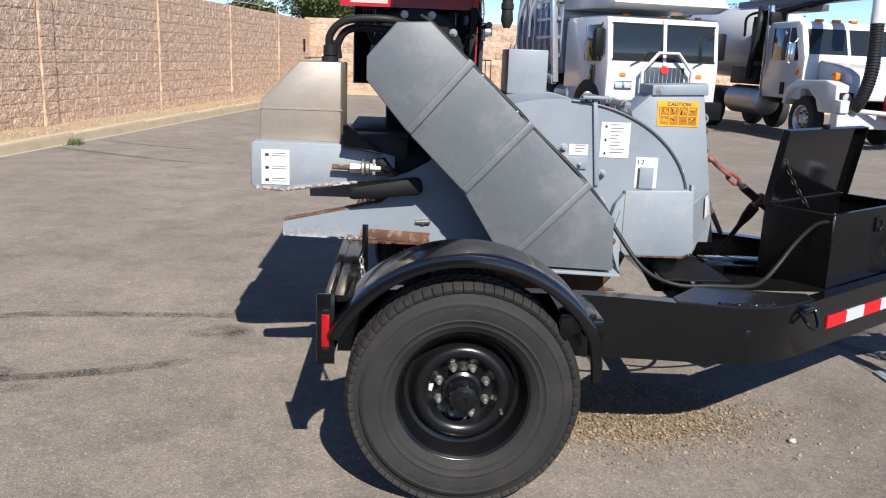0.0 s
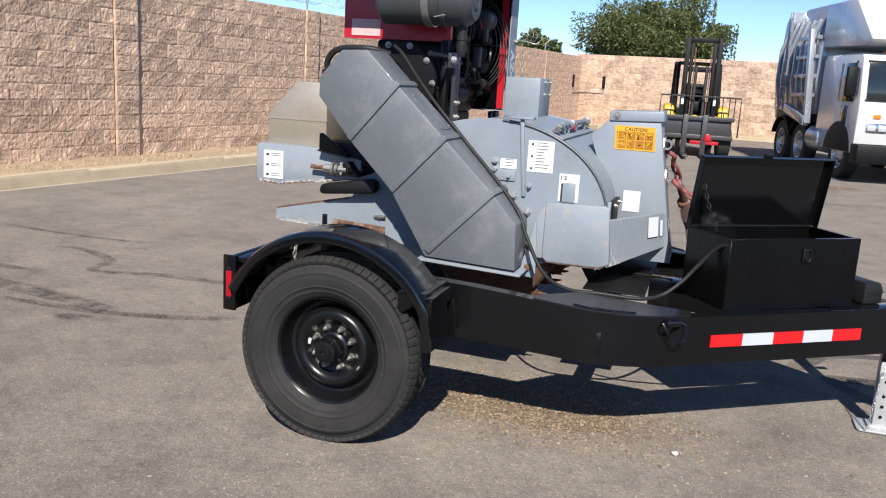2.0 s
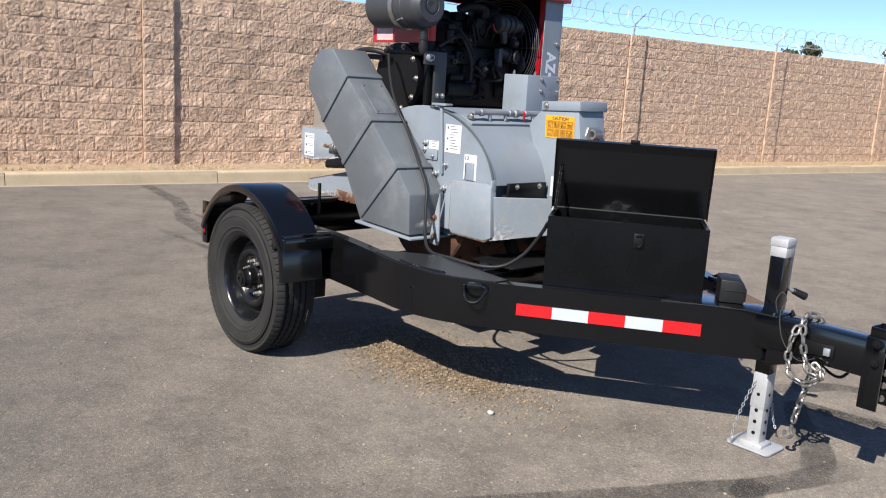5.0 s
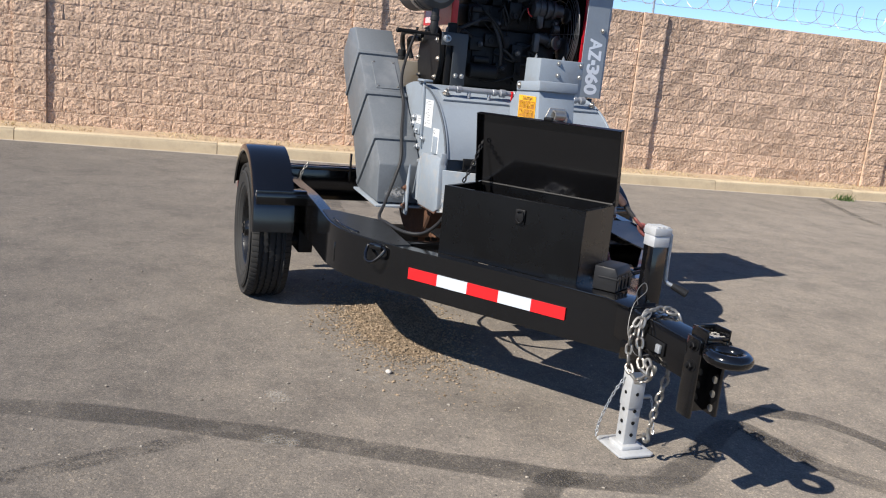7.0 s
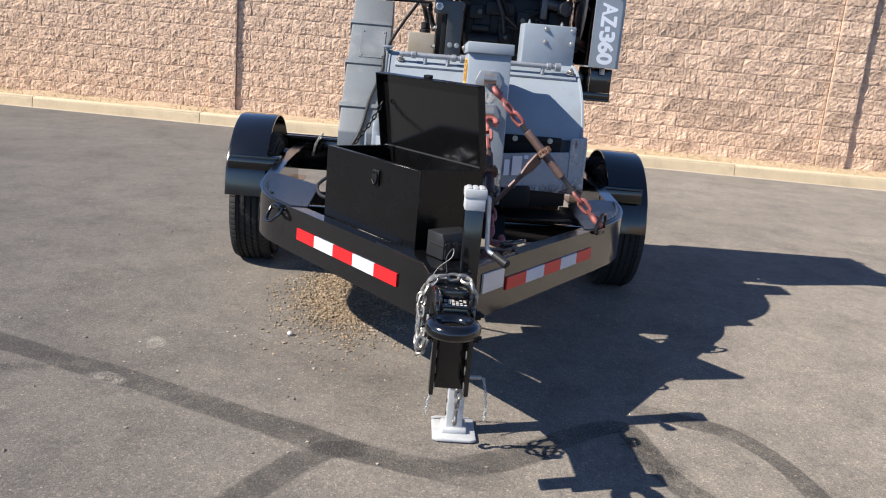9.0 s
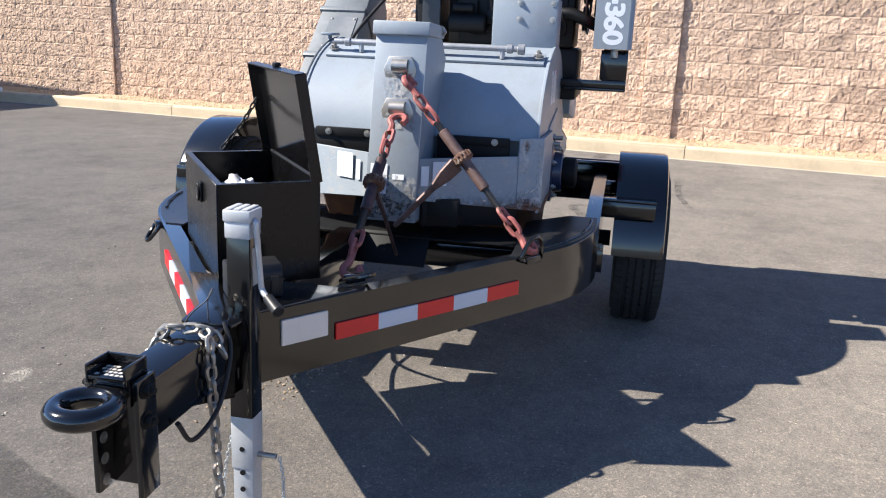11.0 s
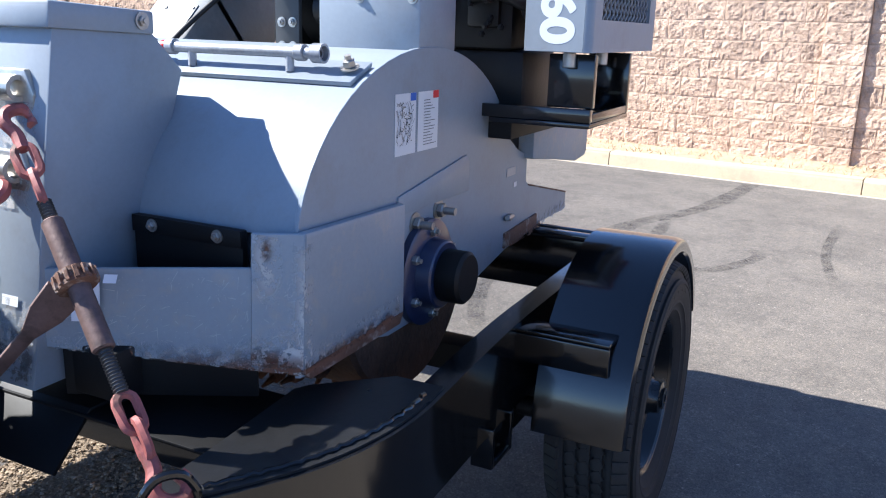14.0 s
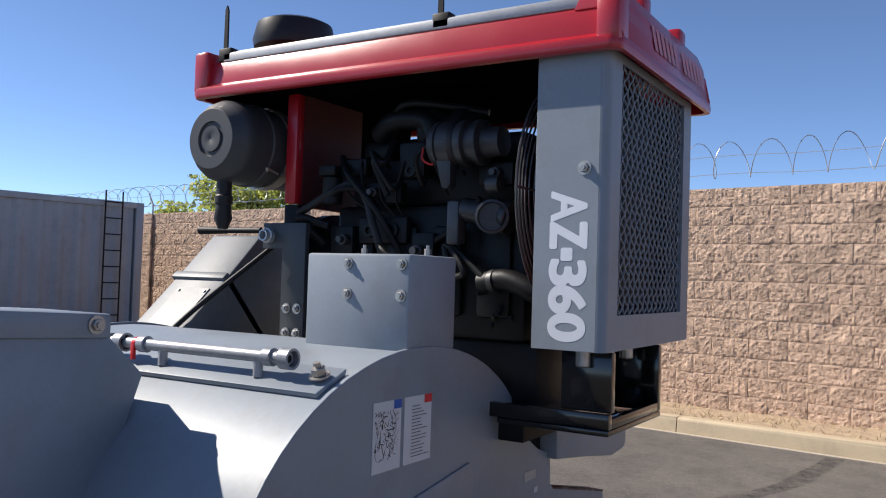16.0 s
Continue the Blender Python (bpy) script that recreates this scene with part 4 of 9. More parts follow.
# battery case
bm = bmesh.new()
f = Matrix.Translation((2.035, -0.02, 0.613)) @ Matrix.Rotation(HALF, 4, "Z")
prism(bm, [(0, 0), (0.10, 0), (0.10, 0.07), (0.085, 0.095), (0, 0.095)], -0.075, 0.075, "y", 0.006, f)
case = thing("breakaway_case", (2.05, -0.02, 0.613), "small ribbed black plastic battery case", "case")
part("case_body", bm, PLASTIC, case)
for k in range(4):
    bm = bmesh.new()
    box(bm, 0.1, 0.106, -0.07 + 0.037 * k, -0.05 + 0.037 * k, 0.008, 0.064, 0.002, f)
    part("case_rib", bm, PLASTIC, case)
bm = bmesh.new()
box(bm, 0.02, 0.1055, -0.078, 0.078, 0.05, 0.056, 0.001, f)
part("case_seam", bm, PLASTIC, case)


# ---- grinder attachment ----
machine = thing("asphalt_grinder", (0.36, 0.17, 0.45), "grey asphalt milling attachment with a red engine hood", "milling machine")
YL, YR = -0.31, 0.68


def arc(z_lo_front, z_lo_back, grow=0.0, n=26):
    """The drum cover's outline in x and z, from front to back."""
    cx, cz, af, ab, b = 0.41, 0.90, 0.545 + grow, 0.55 + grow, 0.406 + grow
    t0 = math.asin((z_lo_front - cz) / b)
    t1 = math.pi - math.asin((z_lo_back - cz) / b)
    out = []
    for t in np.linspace(t0, t1, n):
        a = af if t < math.pi / 2 else ab
        out.append((cx + a * math.cos(t), cz + b * math.sin(t)))
    return out


# drum cover skin
outer, inner = arc(0.955, 1.05), arc(0.955, 1.05, -0.008)
bm = bmesh.new()
prism(bm, outer + inner[::-1], YL + 0.004, YR - 0.004, "y")
part("drum_cover", bm, GREY, machine, "curved grey steel drum cover")
# end plates with rear arms
plate = arc(0.955, 1.045, 0.006) + [(-0.19, 1.0), (-0.262, 0.978), (-0.275, 0.955), (-0.277, 0.89), (-0.30, 0.872), (-0.695, 0.785), (-0.702, 0.775), (-0.70, 0.722), (-0.45, 0.722), (-0.12, 0.695), (0.1, 0.655), (0.3, 0.645), (0.6, 0.645), (0.9, 0.72)]
for y0, y1 in ((YL, YL + 0.012), (YR - 0.012, YR)):
    bm = bmesh.new()
    prism(bm, plate, y0, y1, "y", 0.0015, seg=1)
    part("end_plate", bm, GREY, machine)
# folded flange on the rear arms
for y0, y1 in ((YL - 0.002, YL + 0.06), (YR - 0.06, YR + 0.002)):
    bm = bmesh.new()
    prism(bm, [(-0.30, 0.8755), (-0.30, 0.870), (-0.70, 0.783), (-0.70, 0.7885)], y0, y1, "y", 0.001, seg=1)
    part("arm_flange", bm, RUST, machine, "rust-edged top of the arm")
    bm = bmesh.new()
    prism(bm, [(-0.383, 0.763), (-0.383, 0.722), (-0.10, 0.703), (-0.10, 0.75)], y0 - 0.005, y1 + 0.005, "y", 0.003)
    part("arm_pad", bm, RUST, machine, "chipped and rusted plate on the arm")
# dark box added inside for the shade there, so the cover is closed behind
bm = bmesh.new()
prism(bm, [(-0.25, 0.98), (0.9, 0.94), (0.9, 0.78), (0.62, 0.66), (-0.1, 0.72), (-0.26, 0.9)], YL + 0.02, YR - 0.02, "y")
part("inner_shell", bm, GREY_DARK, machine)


# belt guard
GP = [(-0.36, 1.367), (-0.36, 1.452), (-0.253, 1.577), (-0.128, 1.583), (0.02, 1.44), (0.253, 1.221), (0.487, 1.0), (0.603, 0.872), (0.612, 0.668), (0.19, 0.684), (0.013, 0.965), (-0.204, 1.181)]
GY0, GY1 = -0.548, -0.318
bm = bmesh.new()
prism(bm, GP, GY0, GY1, "y", 0.007)
guard = part("belt_guard", bm, GUARD_GREY, machine, "angular grey sheet-metal belt guard")
for (xr, zr), (xl, zl) in (((0.02, 1.44), (-0.204, 1.181)), ((0.253, 1.221), (0.013, 0.965)), ((0.487, 1.0), (0.20, 0.705))):
    bm = bmesh.new()
    d = Vector((xr - xl, zr - zl)).normalized()
    n = Vector((-d.y, d.x)) * 0.015
    a, b = Vector((xl, zl)) + d * 0.004, Vector((xr, zr)) + d * 0.011
    prism(bm, [(a + n)[:], (b + n)[:], (b - n)[:], (a - n)[:]], GY0 - 0.011, GY1, "y", 0.005)
    part("rib", bm, GUARD_GREY, guard)
# base flange
bm = bmesh.new()
prism(bm, [(0.16, 0.676), (0.64, 0.656), (0.64, 0.646), (0.16, 0.664)], GY0 - 0.012, GY1 + 0.02, "y", 0.002)
part("base_flange", bm, GREY_WORN, guard)
# cover plate on the sloping top
dx, dz = (0.253 - 0.02), (1.221 - 1.44)
m = Matrix.Translation((0.02, 0, 1.44)) @ Matrix.Rotation(-math.atan2(dz, dx), 4, "Y")
bm = bmesh.new()
box(bm, 0.055, 0.275, GY0 + 0.06, GY1 - 0.03, 0.0, 0.004, 0.001, m, 1)
panel = part("inspection_panel", bm, GUARD_GREY, guard)
for a in (0.07, 0.26):
    for y in (GY0 + 0.072, GY1 - 0.042):
        bm = bmesh.new()
        lathe(bm, [(0.006, 0.004), (0.005, 0.008), (0.0, 0.009)], m @ Vector((a, y, 0)), m @ Vector((a, y, 1)), 8)
        part("screw", bm, STEEL, panel)
# black cable down the guard
bm = bmesh.new()
edge = [(x, YL - 0.003, z) for x, z in arc(0.962, 1.05, 0.004, 40) if x > 0.42]
tube(bm, edge, 0.0055, 8)
part("edge_trim", bm, GREY_DARK, machine, "dark seam along the curved cover edge")
bm = bmesh.new()
tube(bm, smooth_path([(-0.16, -0.15, 1.62), (-0.10, -0.18, 1.58), (0.01, -0.25, 1.47), (0.135, -0.315, 1.352), (0.24, -0.345, 1.255), (0.313, -0.35, 1.18), (0.479, -0.40, 1.028), (0.585, -0.425, 0.905), (0.637, -0.465, 0.812), (0.738, -0.545, 0.678), (0.852, -0.60, 0.634), (0.995, -0.60, 0.632), (1.154, -0.565, 0.624), (1.241, -0.505, 0.636), (1.315, -0.462, 0.695), (1.37, -0.445, 0.765), (1.42, -0.45, 0.83), (1.455, -0.468, 0.866), (1.494, -0.494, 0.878), (1.52, -0.48, 0.87)], 8), 0.0085, 10)
tagged(part("electric_cable", bm, CABLE), "black rubber cable running along the guard into the toolbox", "cable")

# left and right side boxes of the front scoop
def side_box(sign, x0, x1, yo, yi, z0, z1):
    bm = bmesh.new()
    prism(bm, [(x0, z0), (x0, z1), (x1 - 0.02, z1 + 0.01), (x1, z1), (x1 + 0.02, z0), (x1 - 0.03, z0 - 0.02), (x0 + 0.02, z0 - 0.02)], min(yo, yi), max(yo, yi), "y", 0.006)
    if sign > 0:
        for v in bm.verts:
            if v.co.x > x1 - 0.025:
                v.co.x = 0.9705 - 0.532 * (v.co.y - 0.7) - 0.012 * (v.co.z - 0.695) / 0.21
    p = part("scoop_side", bm, GREY_WORN, machine, "worn grey scoop side plate")
    bm = bmesh.new()
    prism(bm, [(x0 + 0.02, z0 - 0.025), (x1 - 0.02, z0 - 0.028), (x1 + 0.012, z0 + 0.0), (x0 + 0.004, z0 + 0.002)], min(yo - sign * 0.004, yi), max(yo + sign * 0.002, yi), "y", 0.003)
    part("worn_edge", bm, RUST, p, "bare rusty lower edge")
    return p


side_box(-1, 0.69, 0.975, -0.352, -0.312, 0.705, 0.955)
side_box(1, 0.565, 0.967, 0.702, 0.681, 0.70, 0.963)
bm = bmesh.new()
prism(bm, [(0.655, 0.90), (0.69, 0.945), (0.69, 0.7), (0.60, 0.70)], -0.352, -0.314, "y", 0.003)
part("scoop_gusset", bm, GREY_WORN, machine)

# V-shaped front plate
def plow(y_a, x_a, y_b, x_b, za, zb, top_a, top_b):
    bm = bmesh.new()
    n = Vector((-(y_b - y_a), x_b - x_a)).normalized() * 0.01
    if n.x > 0:
        n = -n
    q = [(x_a, y_a), (x_b, y_b), (x_b + n.x, y_b + n.y), (x_a + n.x, y_a + n.y)]
    vs = [(x, y, z) for (x, y), z in zip(q, (za, zb, zb, za))] + [(x - 0.012, y, z) for (x, y), z in zip(q, (top_a, top_b, top_b, top_a))]
    add_verts(bm, vs, [(3, 2, 1, 0), (4, 5, 6, 7), (0, 1, 5, 4), (1, 2, 6, 5), (2, 3, 7, 6), (3, 0, 4, 7)])
    bmesh.ops.bevel(bm, geom=bm.edges[:], offset=0.002, segments=1, affect="EDGES")
    return bm


PLA = (-0.345, 0.985, 0.07, 1.205)
PLB = (0.7, 0.972, 0.262, 1.205)
part("front_plate", plow(*PLA, 0.69, 0.74, 0.905, 0.905), GREY_WORN, machine)
part("front_plate", plow(*PLB, 0.69, 0.74, 0.905, 0.895), GREY_WORN, machine, "worn grey front plate with scratched paint")
bm = bmesh.new()
prism(bm, [(-0.345, 0.9), (-0.315, 0.9), (-0.315, 0.985), (-0.345, 0.985)], 0.963, 0.977, "x", 0.002)
part("corner_tab", bm, GREY_WORN, machine)
ca, cb = Vector((PLB[3], PLB[2])), Vector((PLB[1], PLB[0]))
ce = ca.lerp(cb, 0.8)
cb = ca.lerp(cb, 1.004)
cn = Vector((cb.y - ca.y, -(cb.x - ca.x))).normalized() * 0.0025
part("corner_plate", plow(ce.y + cn.y, ce.x + cn.x, cb.y + cn.y, cb.x + cn.x, 0.715, 0.69, 0.972, 0.972), GREY_WORN, machine)
# worn black flap hanging under the front plate
bm = bmesh.new()
back = Vector((cn.x, cn.y)).normalized() * -0.014
wa, wb = Vector((PLB[3], PLB[2])).lerp(Vector((PLB[1], PLB[0])), 0.06) + back, Vector((PLB[3], PLB[2])).lerp(Vector((PLB[1], PLB[0])), 0.82) + back
prism(bm, [wa[:], wb[:], (wb + back * 0.7)[:], (wa + back * 0.7)[:]], 0.635, 0.76, "z", 0.003)
part("under_flap", bm, BLACK_MATT, machine, "black flap under the front plate")
# dark rubber flaps above the plate
for y0, y1, x in ((-0.22, 0.05, 0.965), (0.285, 0.57, 0.978)):
    bm = bmesh.new()
    box(bm, x - 0.012, x + 0.004, y0, y1, 0.84, 0.965, 0.003)
    part("rubber_flap", bm, BLACK_MATT, machine)
    bm = bmesh.new()
    box(bm, x + 0.004, x + 0.009, y0, y1, 0.93, 0.965, 0.001)
    part("flap_strip", bm, BLACK_MATT, machine)
    for k in (0.2, 0.8):
        bm = bmesh.new()
        hexbolt(bm, (x + 0.009, y0 + (y1 - y0) * k, 0.948), (1, 0, 0), 0.009, 0.007)
        part("flap_bolt", bm, STEEL, machine)
bm = bmesh.new()
prism(bm, [(-0.3, 0.715), (0.675, 0.71), (0.675, 0.965), (-0.3, 0.965)], 0.925, 0.935, "x")
part("scoop_back", bm, GREY_DARK, machine)
# the maker's word as plain white blocks across plate and column
def mark_block(p, q, z0, z1, lean=0.006):
    bm = bmesh.new()
    d = (Vector(q) - Vector(p)).normalized()
    n = Vector((d.y, -d.x)) * 0.0035
    (px, py), (qx, qy) = p, q
    add_verts(bm, [(px + n.x, py + n.y, z0), (qx + n.x, qy + n.y, z0), (qx + n.x - lean, qy + n.y, z1), (px + n.x - lean, py + n.y, z1)], [(0, 1, 2, 3)])
    part("mark_block", bm, LETTER, machine)


fa, fb = Vector((PLA[1], PLA[0])), Vector((PLA[3], PLA[2]))
mark_block(fa.lerp(fb, 0.66), fa.lerp(fb, 0.84), 0.80, 0.895)
mark_block(fa.lerp(fb, 0.88), fa.lerp(fb, 0.925), 0.80, 0.875)
cx = lambda z: 1.125 + (1.345 - z) * 0.165
for y0, y1, z0, z1 in ((0.085, 0.15, 0.76, 0.87), (0.17, 0.215, 0.815, 0.835)):
    mark_block((cx(z0), y0), (cx(z0), y1), z0, z1, cx(z0) - cx(z1))
ga, gb = Vector((PLB[3], PLB[2])), Vector((PLB[1], PLB[0]))
mark_block(ga.lerp(gb, 0.03), ga.lerp(gb, 0.09), 0.795, 0.868)
mark_block(ga.lerp(gb, 0.12), ga.lerp(gb, 0.23), 0.795, 0.885)
mark_block(ga.lerp(gb, 0.25), ga.lerp(gb, 0.30), 0.872, 0.888)

# lifting column with cap and lugs
bm = bmesh.new()
prism(bm, [(0.80, 1.25), (0.90, 1.345), (1.125, 1.345), (1.238, 0.66), (1.0, 0.66), (0.93, 0.9)], 0.072, 0.268, "y", 0.004)
column = part("lifting_column", bm, GREY, machine, "tapered grey lifting column with chipped paint")
bm = bmesh.new()
prism(bm, [(0.885, 1.325), (0.885, 1.372), (1.137, 1.385), (1.143, 1.335)], 0.062, 0.278, "y", 0.006)
cap = part("column_cap", bm, GREY, column)
for s in (0.061, 0.279):
    bm = bmesh.new()
    hexbolt(bm, (0.92, s, 1.352), (0, -1 if s < 0.1 else 1, 0), 0.012, 0.006)
    part("cap_bolt", bm, STEEL, cap)
for z, x in ((1.225, 1.148), (1.075, 1.172)):
    bm = bmesh.new()
    prism(bm, [(0.12, -0.05), (0.225, -0.05), (0.235, 0.0), (0.215, 0.045), (0.13, 0.045), (0.11, 0.0)], x - 0.015, x + 0.004, "x", 0.004, Matrix.Translation((0, 0, z - 0.01)))
    part("lug_plate", bm, STEEL, column, "worn bare lug plate")
    bm = bmesh.new()
    lathe(bm, [(0.025, 0), (0.025, 0.058), (0.016, 0.058), (0.016, 0.0)], (x + 0.012, 0.147, z), (x + 0.012, 0.3, z), 20, closed=True)
    part("lug_tube", bm, STEEL, column)

bm = bmesh.new()
box(bm, 1.06, 1.17, 0.268, 0.415, 0.64, 0.745, 0.006)
part("column_foot", bm, BLACK_MATT, machine)
# warning labels on the column and the left end
def decal(name, a, b, c, material, parent, label=""):
    """A flat sticker from three corners, with thickness towards its front."""
    a, b, c = Vector(a), Vector(b), Vector(c)
    n = (b - a).cross(c - a).normalized() * 0.0012
    bm = bmesh.new()
    d = a + (c - b)
    add_verts(bm, [a, b, c, d, a + n, b + n, c + n, d + n], [(3, 2, 1, 0), (4, 5, 6, 7), (0, 1, 5, 4), (1, 2, 6, 5), (2, 3, 7, 6), (3, 0, 4, 7)])
    return part(name, bm, material, parent, label)


def print_bars(under, a, b, c, rows, material, seed, fill=0.6, thick=0.45, left=0.06, right=0.94, top=0.06, bottom=0.94):
    """Lines of unreadable print as plain bars on a sticker."""
    rnd = random.Random(seed)
    a, b, c = Vector(a), Vector(b), Vector(c)
    u, v = b - a, c - b
    n = u.cross(v).normalized() * 0.0018
    bm = bmesh.new()
    for k in range(rows):
        f0 = top + (bottom - top) * k / rows
        f1 = f0 + (bottom - top) / rows * thick
        e = left + (right - left) * (fill + (1 - fill) * rnd.random())
        add_verts(bm, [a + u * left + v * f0 + n, a + u * left + v * f1 + n, a + u * e + v * f1 + n, a + u * e + v * f0 + n], [(0, 1, 2, 3)])
    return part("print", bm, material, under)


ya = 0.0705
lab = decal("warning_label", (0.922, ya, 1.192), (1.112, ya, 1.192), (1.105, ya, 1.305), YELLOW, column, "yellow warning label with dark drawings")
panel_z = (1.2, 1.279)
decal("print_field", (0.929, ya - 0.0013, panel_z[0]), (1.104, ya - 0.0013, panel_z[0]), (1.1, ya - 0.0013, panel_z[1]), AMBER, lab)
rnd = random.Random(4)
bm = bmesh.new()


def stroke(x0, z0, x1, z1, w):
    d = Vector((x1 - x0, z1 - z0)).normalized()
    n = Vector((-d.y, d.x)) * w
    y = ya - 0.0029
    add_verts(bm, [(x0 + n.x, y, z0 + n.y), (x0 - n.x, y, z0 - n.y), (x1 - n.x, y, z1 - n.y), (x1 + n.x, y, z1 + n.y)], [(0, 1, 2, 3)])


for i in range(5):
    x = 0.932 + 0.042 * i
    stroke(x, panel_z[0], x, panel_z[1], 0.0016)
stroke(0.931, 1.2395, 1.1, 1.2395, 0.0016)
for i in range(4):
    for k in range(2):
        cxx, czz = 0.953 + 0.042 * i, 1.22 + 0.039 * k
        px, pz = cxx + rnd.uniform(-0.016, 0.016), czz + rnd.uniform(-0.014, 0.014)
        for q in range(7):
            qx, qz = cxx + rnd.uniform(-0.018, 0.018), czz + rnd.uniform(-0.016, 0.016)
            stroke(px, pz, qx, qz, rnd.choice((0.0011, 0.0018, 0.003)))
            px, pz = qx, qz
part("drawing", bm, YELLOW, lab)
letters("heading", "CAUTION", Matrix(((1, 0, 0, 0.962), (0, 0, -1, ya - 0.002), (0, 1, 0, 1.283), (0, 0, 0, 1))), 0.016, 0.105, 0.0004, INK, lab, 0.01)

# box with four bolts on top of the cover
bm = bmesh.new()
box(bm, 0.273, 0.465, 0.396, 0.676, 1.298, 1.508, 0.006)
bolt_box = part("steel_box", bm, GREY, machine, "welded grey steel box with four bolts")
for y in (0.513, 0.656):
    for z in (1.42, 1.487):
        bm = bmesh.new()
        hexbolt(bm, (0.465, y, z), (1, 0, 0), 0.009, 0.005)
        part("bolt", bm, STEEL, bolt_box)
for y in (0.44, 0.62):
    bm = bmesh.new()
    hexbolt(bm, (0.31, y, 1.508), (0, 0, 1), 0.008, 0.014)
    part("bolt", bm, STEEL, bolt_box)

# spray bar in front of the box, on a mounting flat
bm = bmesh.new()
prism(bm, [(0.725, 1.232), (0.64, 1.271), (0.64, 1.281), (0.73, 1.242)], -0.27, 0.655, "y", 0.002)
part("spray_bar_plate", bm, GREY, machine)
PIPE_ZINC = mat("dull_water_pipe", (0.3, 0.31, 0.33), 0.45, 0.45, 0.25, 16, 110, 0.05, 60)
for y0, y1 in ((-0.24, 0.075), (0.085, 0.562)):
    bm = bmesh.new()
    lathe(bm, [(0.0125, 0), (0.0125, y1 - y0), (0.008, y1 - y0), (0.008, y1 - y0 - 0.03), (0.0, y1 - y0 - 0.03)], (0.7, y0, 1.296), (0.7, 1, 1.296), 16)
    pipe = part("spray_bar", bm, PIPE_ZINC, machine, "galvanised water pipe")
    bm = bmesh.new()
    lathe(bm, [(0.0125, 0), (0.021, 0.004), (0.021, 0.03), (0.016, 0.03), (0.016, 0.006)], (0.7, y1 - 0.02, 1.296), (0.7, 2, 1.296), 20, closed=True)
    part("open_socket", bm, PIPE_ZINC, pipe)
    bm = bmesh.new()
    cyl(bm, (0.7, y1 - 0.012, 1.296), (0.7, y1 - 0.002, 1.296), 0.0158, 16)
    part("bore", bm, BLACK_MATT, pipe)
    for y in (y0 + 0.06, y1 - 0.05):
        bm = bmesh.new()
        cyl(bm, (0.7, y - 0.012, 1.296), (0.7, y + 0.012, 1.296), 0.018, 16, bevel=0.002)
        part("pipe_collar", bm, PIPE_ZINC, pipe)
    for y in (y0 + 0.12, y1 - 0.08):
        bm = bmesh.new()
        cyl(bm, (0.7, y, 1.255), (0.7, y, 1.293), 0.01, 10)
        part("pipe_foot", bm, PIPE_ZINC, pipe)
for y in (-0.245, 0.63):
    bm = bmesh.new()
    hexbolt(bm, (0.69, y, 1.268), (0.35, 0, 0.9), 0.014, 0.016)
    part("plate_bolt", bm, STEEL, machine)

bm = bmesh.new()
cyl(bm, (0.7, 0.118, 1.296), (0.7, 0.13, 1.296), 0.0145, 14)
box(bm, 0.709, 0.716, 0.118, 0.129, 1.262, 1.3, 0.001)
part("red_tie", bm, RED_TAPE, machine, "red plastic tie round the pipe")

# bearing hub on the right end
HUB_X, HUB_Z = 0.433, 0.765
bm = bmesh.new()
lathe(bm, [(0.135, 0), (0.135, 0.018), (0.128, 0.022), (0.09, 0.026), (0.085, 0.06), (0.08, 0.064)], (HUB_X, YR + 0.001, HUB_Z), (HUB_X, 2, HUB_Z), 40)
hub = part("bearing_hub", bm, BLUE_DARK, machine, "dark blue bearing flange")
bm = bmesh.new()
lathe(bm, [(0.062, 0.06), (0.066, 0.066), (0.066, 0.12), (0.058, 0.128), (0.0, 0.13)], (HUB_X, YR, HUB_Z), (HUB_X, 2, HUB_Z), 32)
part("hub_cap", bm, BLACK_MATT, hub, "black rubber dust cap")
for k in range(6):
    a = radians(60 * k + 30)
    bm = bmesh.new()
    hexbolt(bm, (HUB_X + 0.106 * math.cos(a), YR + 0.02, HUB_Z + 0.106 * math.sin(a)), (0, 1, 0), 0.012, 0.014)
    part("hub_bolt", bm, STEEL, hub)
for x, z in ((0.355, 0.908), (0.478, 0.895)):
    bm = bmesh.new()
    hexbolt(bm, (x, YR, z), (0, 1, 0), 0.019, 0.016)
    cyl(bm, (x, YR + 0.02, z), (x, YR + 0.05, z), 0.01, 10)
    part("adjust_bolt", bm, STEEL, machine)
bm = bmesh.new()
prism(bm, [(0.57, 0.975), (0.20, 1.03), (0.18, 1.01), (0.18, 0.93), (0.57, 0.93)], YR, YR + 0.006, "y", 0.002)
part("slide_plate", bm, GREY, machine)

# cutting drum with picks
bm = bmesh.new()
cyl(bm, (HUB_X, -0.285, HUB_Z), (HUB_X, 0.655, HUB_Z), 0.315, 48, bevel=0.01)
DRUM_RUST = mat("rusty_drum_steel", (0.105, 0.05, 0.028), 0.75, 0.2, 0.5, 12, 80, 0.4, 60, 0, (0.03, 0.022, 0.02), 0.6, 9)
drum = part("cutting_drum", bm, DRUM_RUST, machine, "rusty brown cutting drum with steel picks")
rnd = random.Random(2)
pick = bmesh.new()
prism(pick, [(-0.03, 0), (0.03, 0), (0.022, 0.03), (-0.005, 0.05)], -0.014, 0.014, "y", 0.003)
cyl(pick, (-0.005, 0, 0.035), (-0.042, 0, 0.068), 0.011, 8, r2=0.004)
pick_me = mesh_from(pick, "pick", DRUM_RUST)
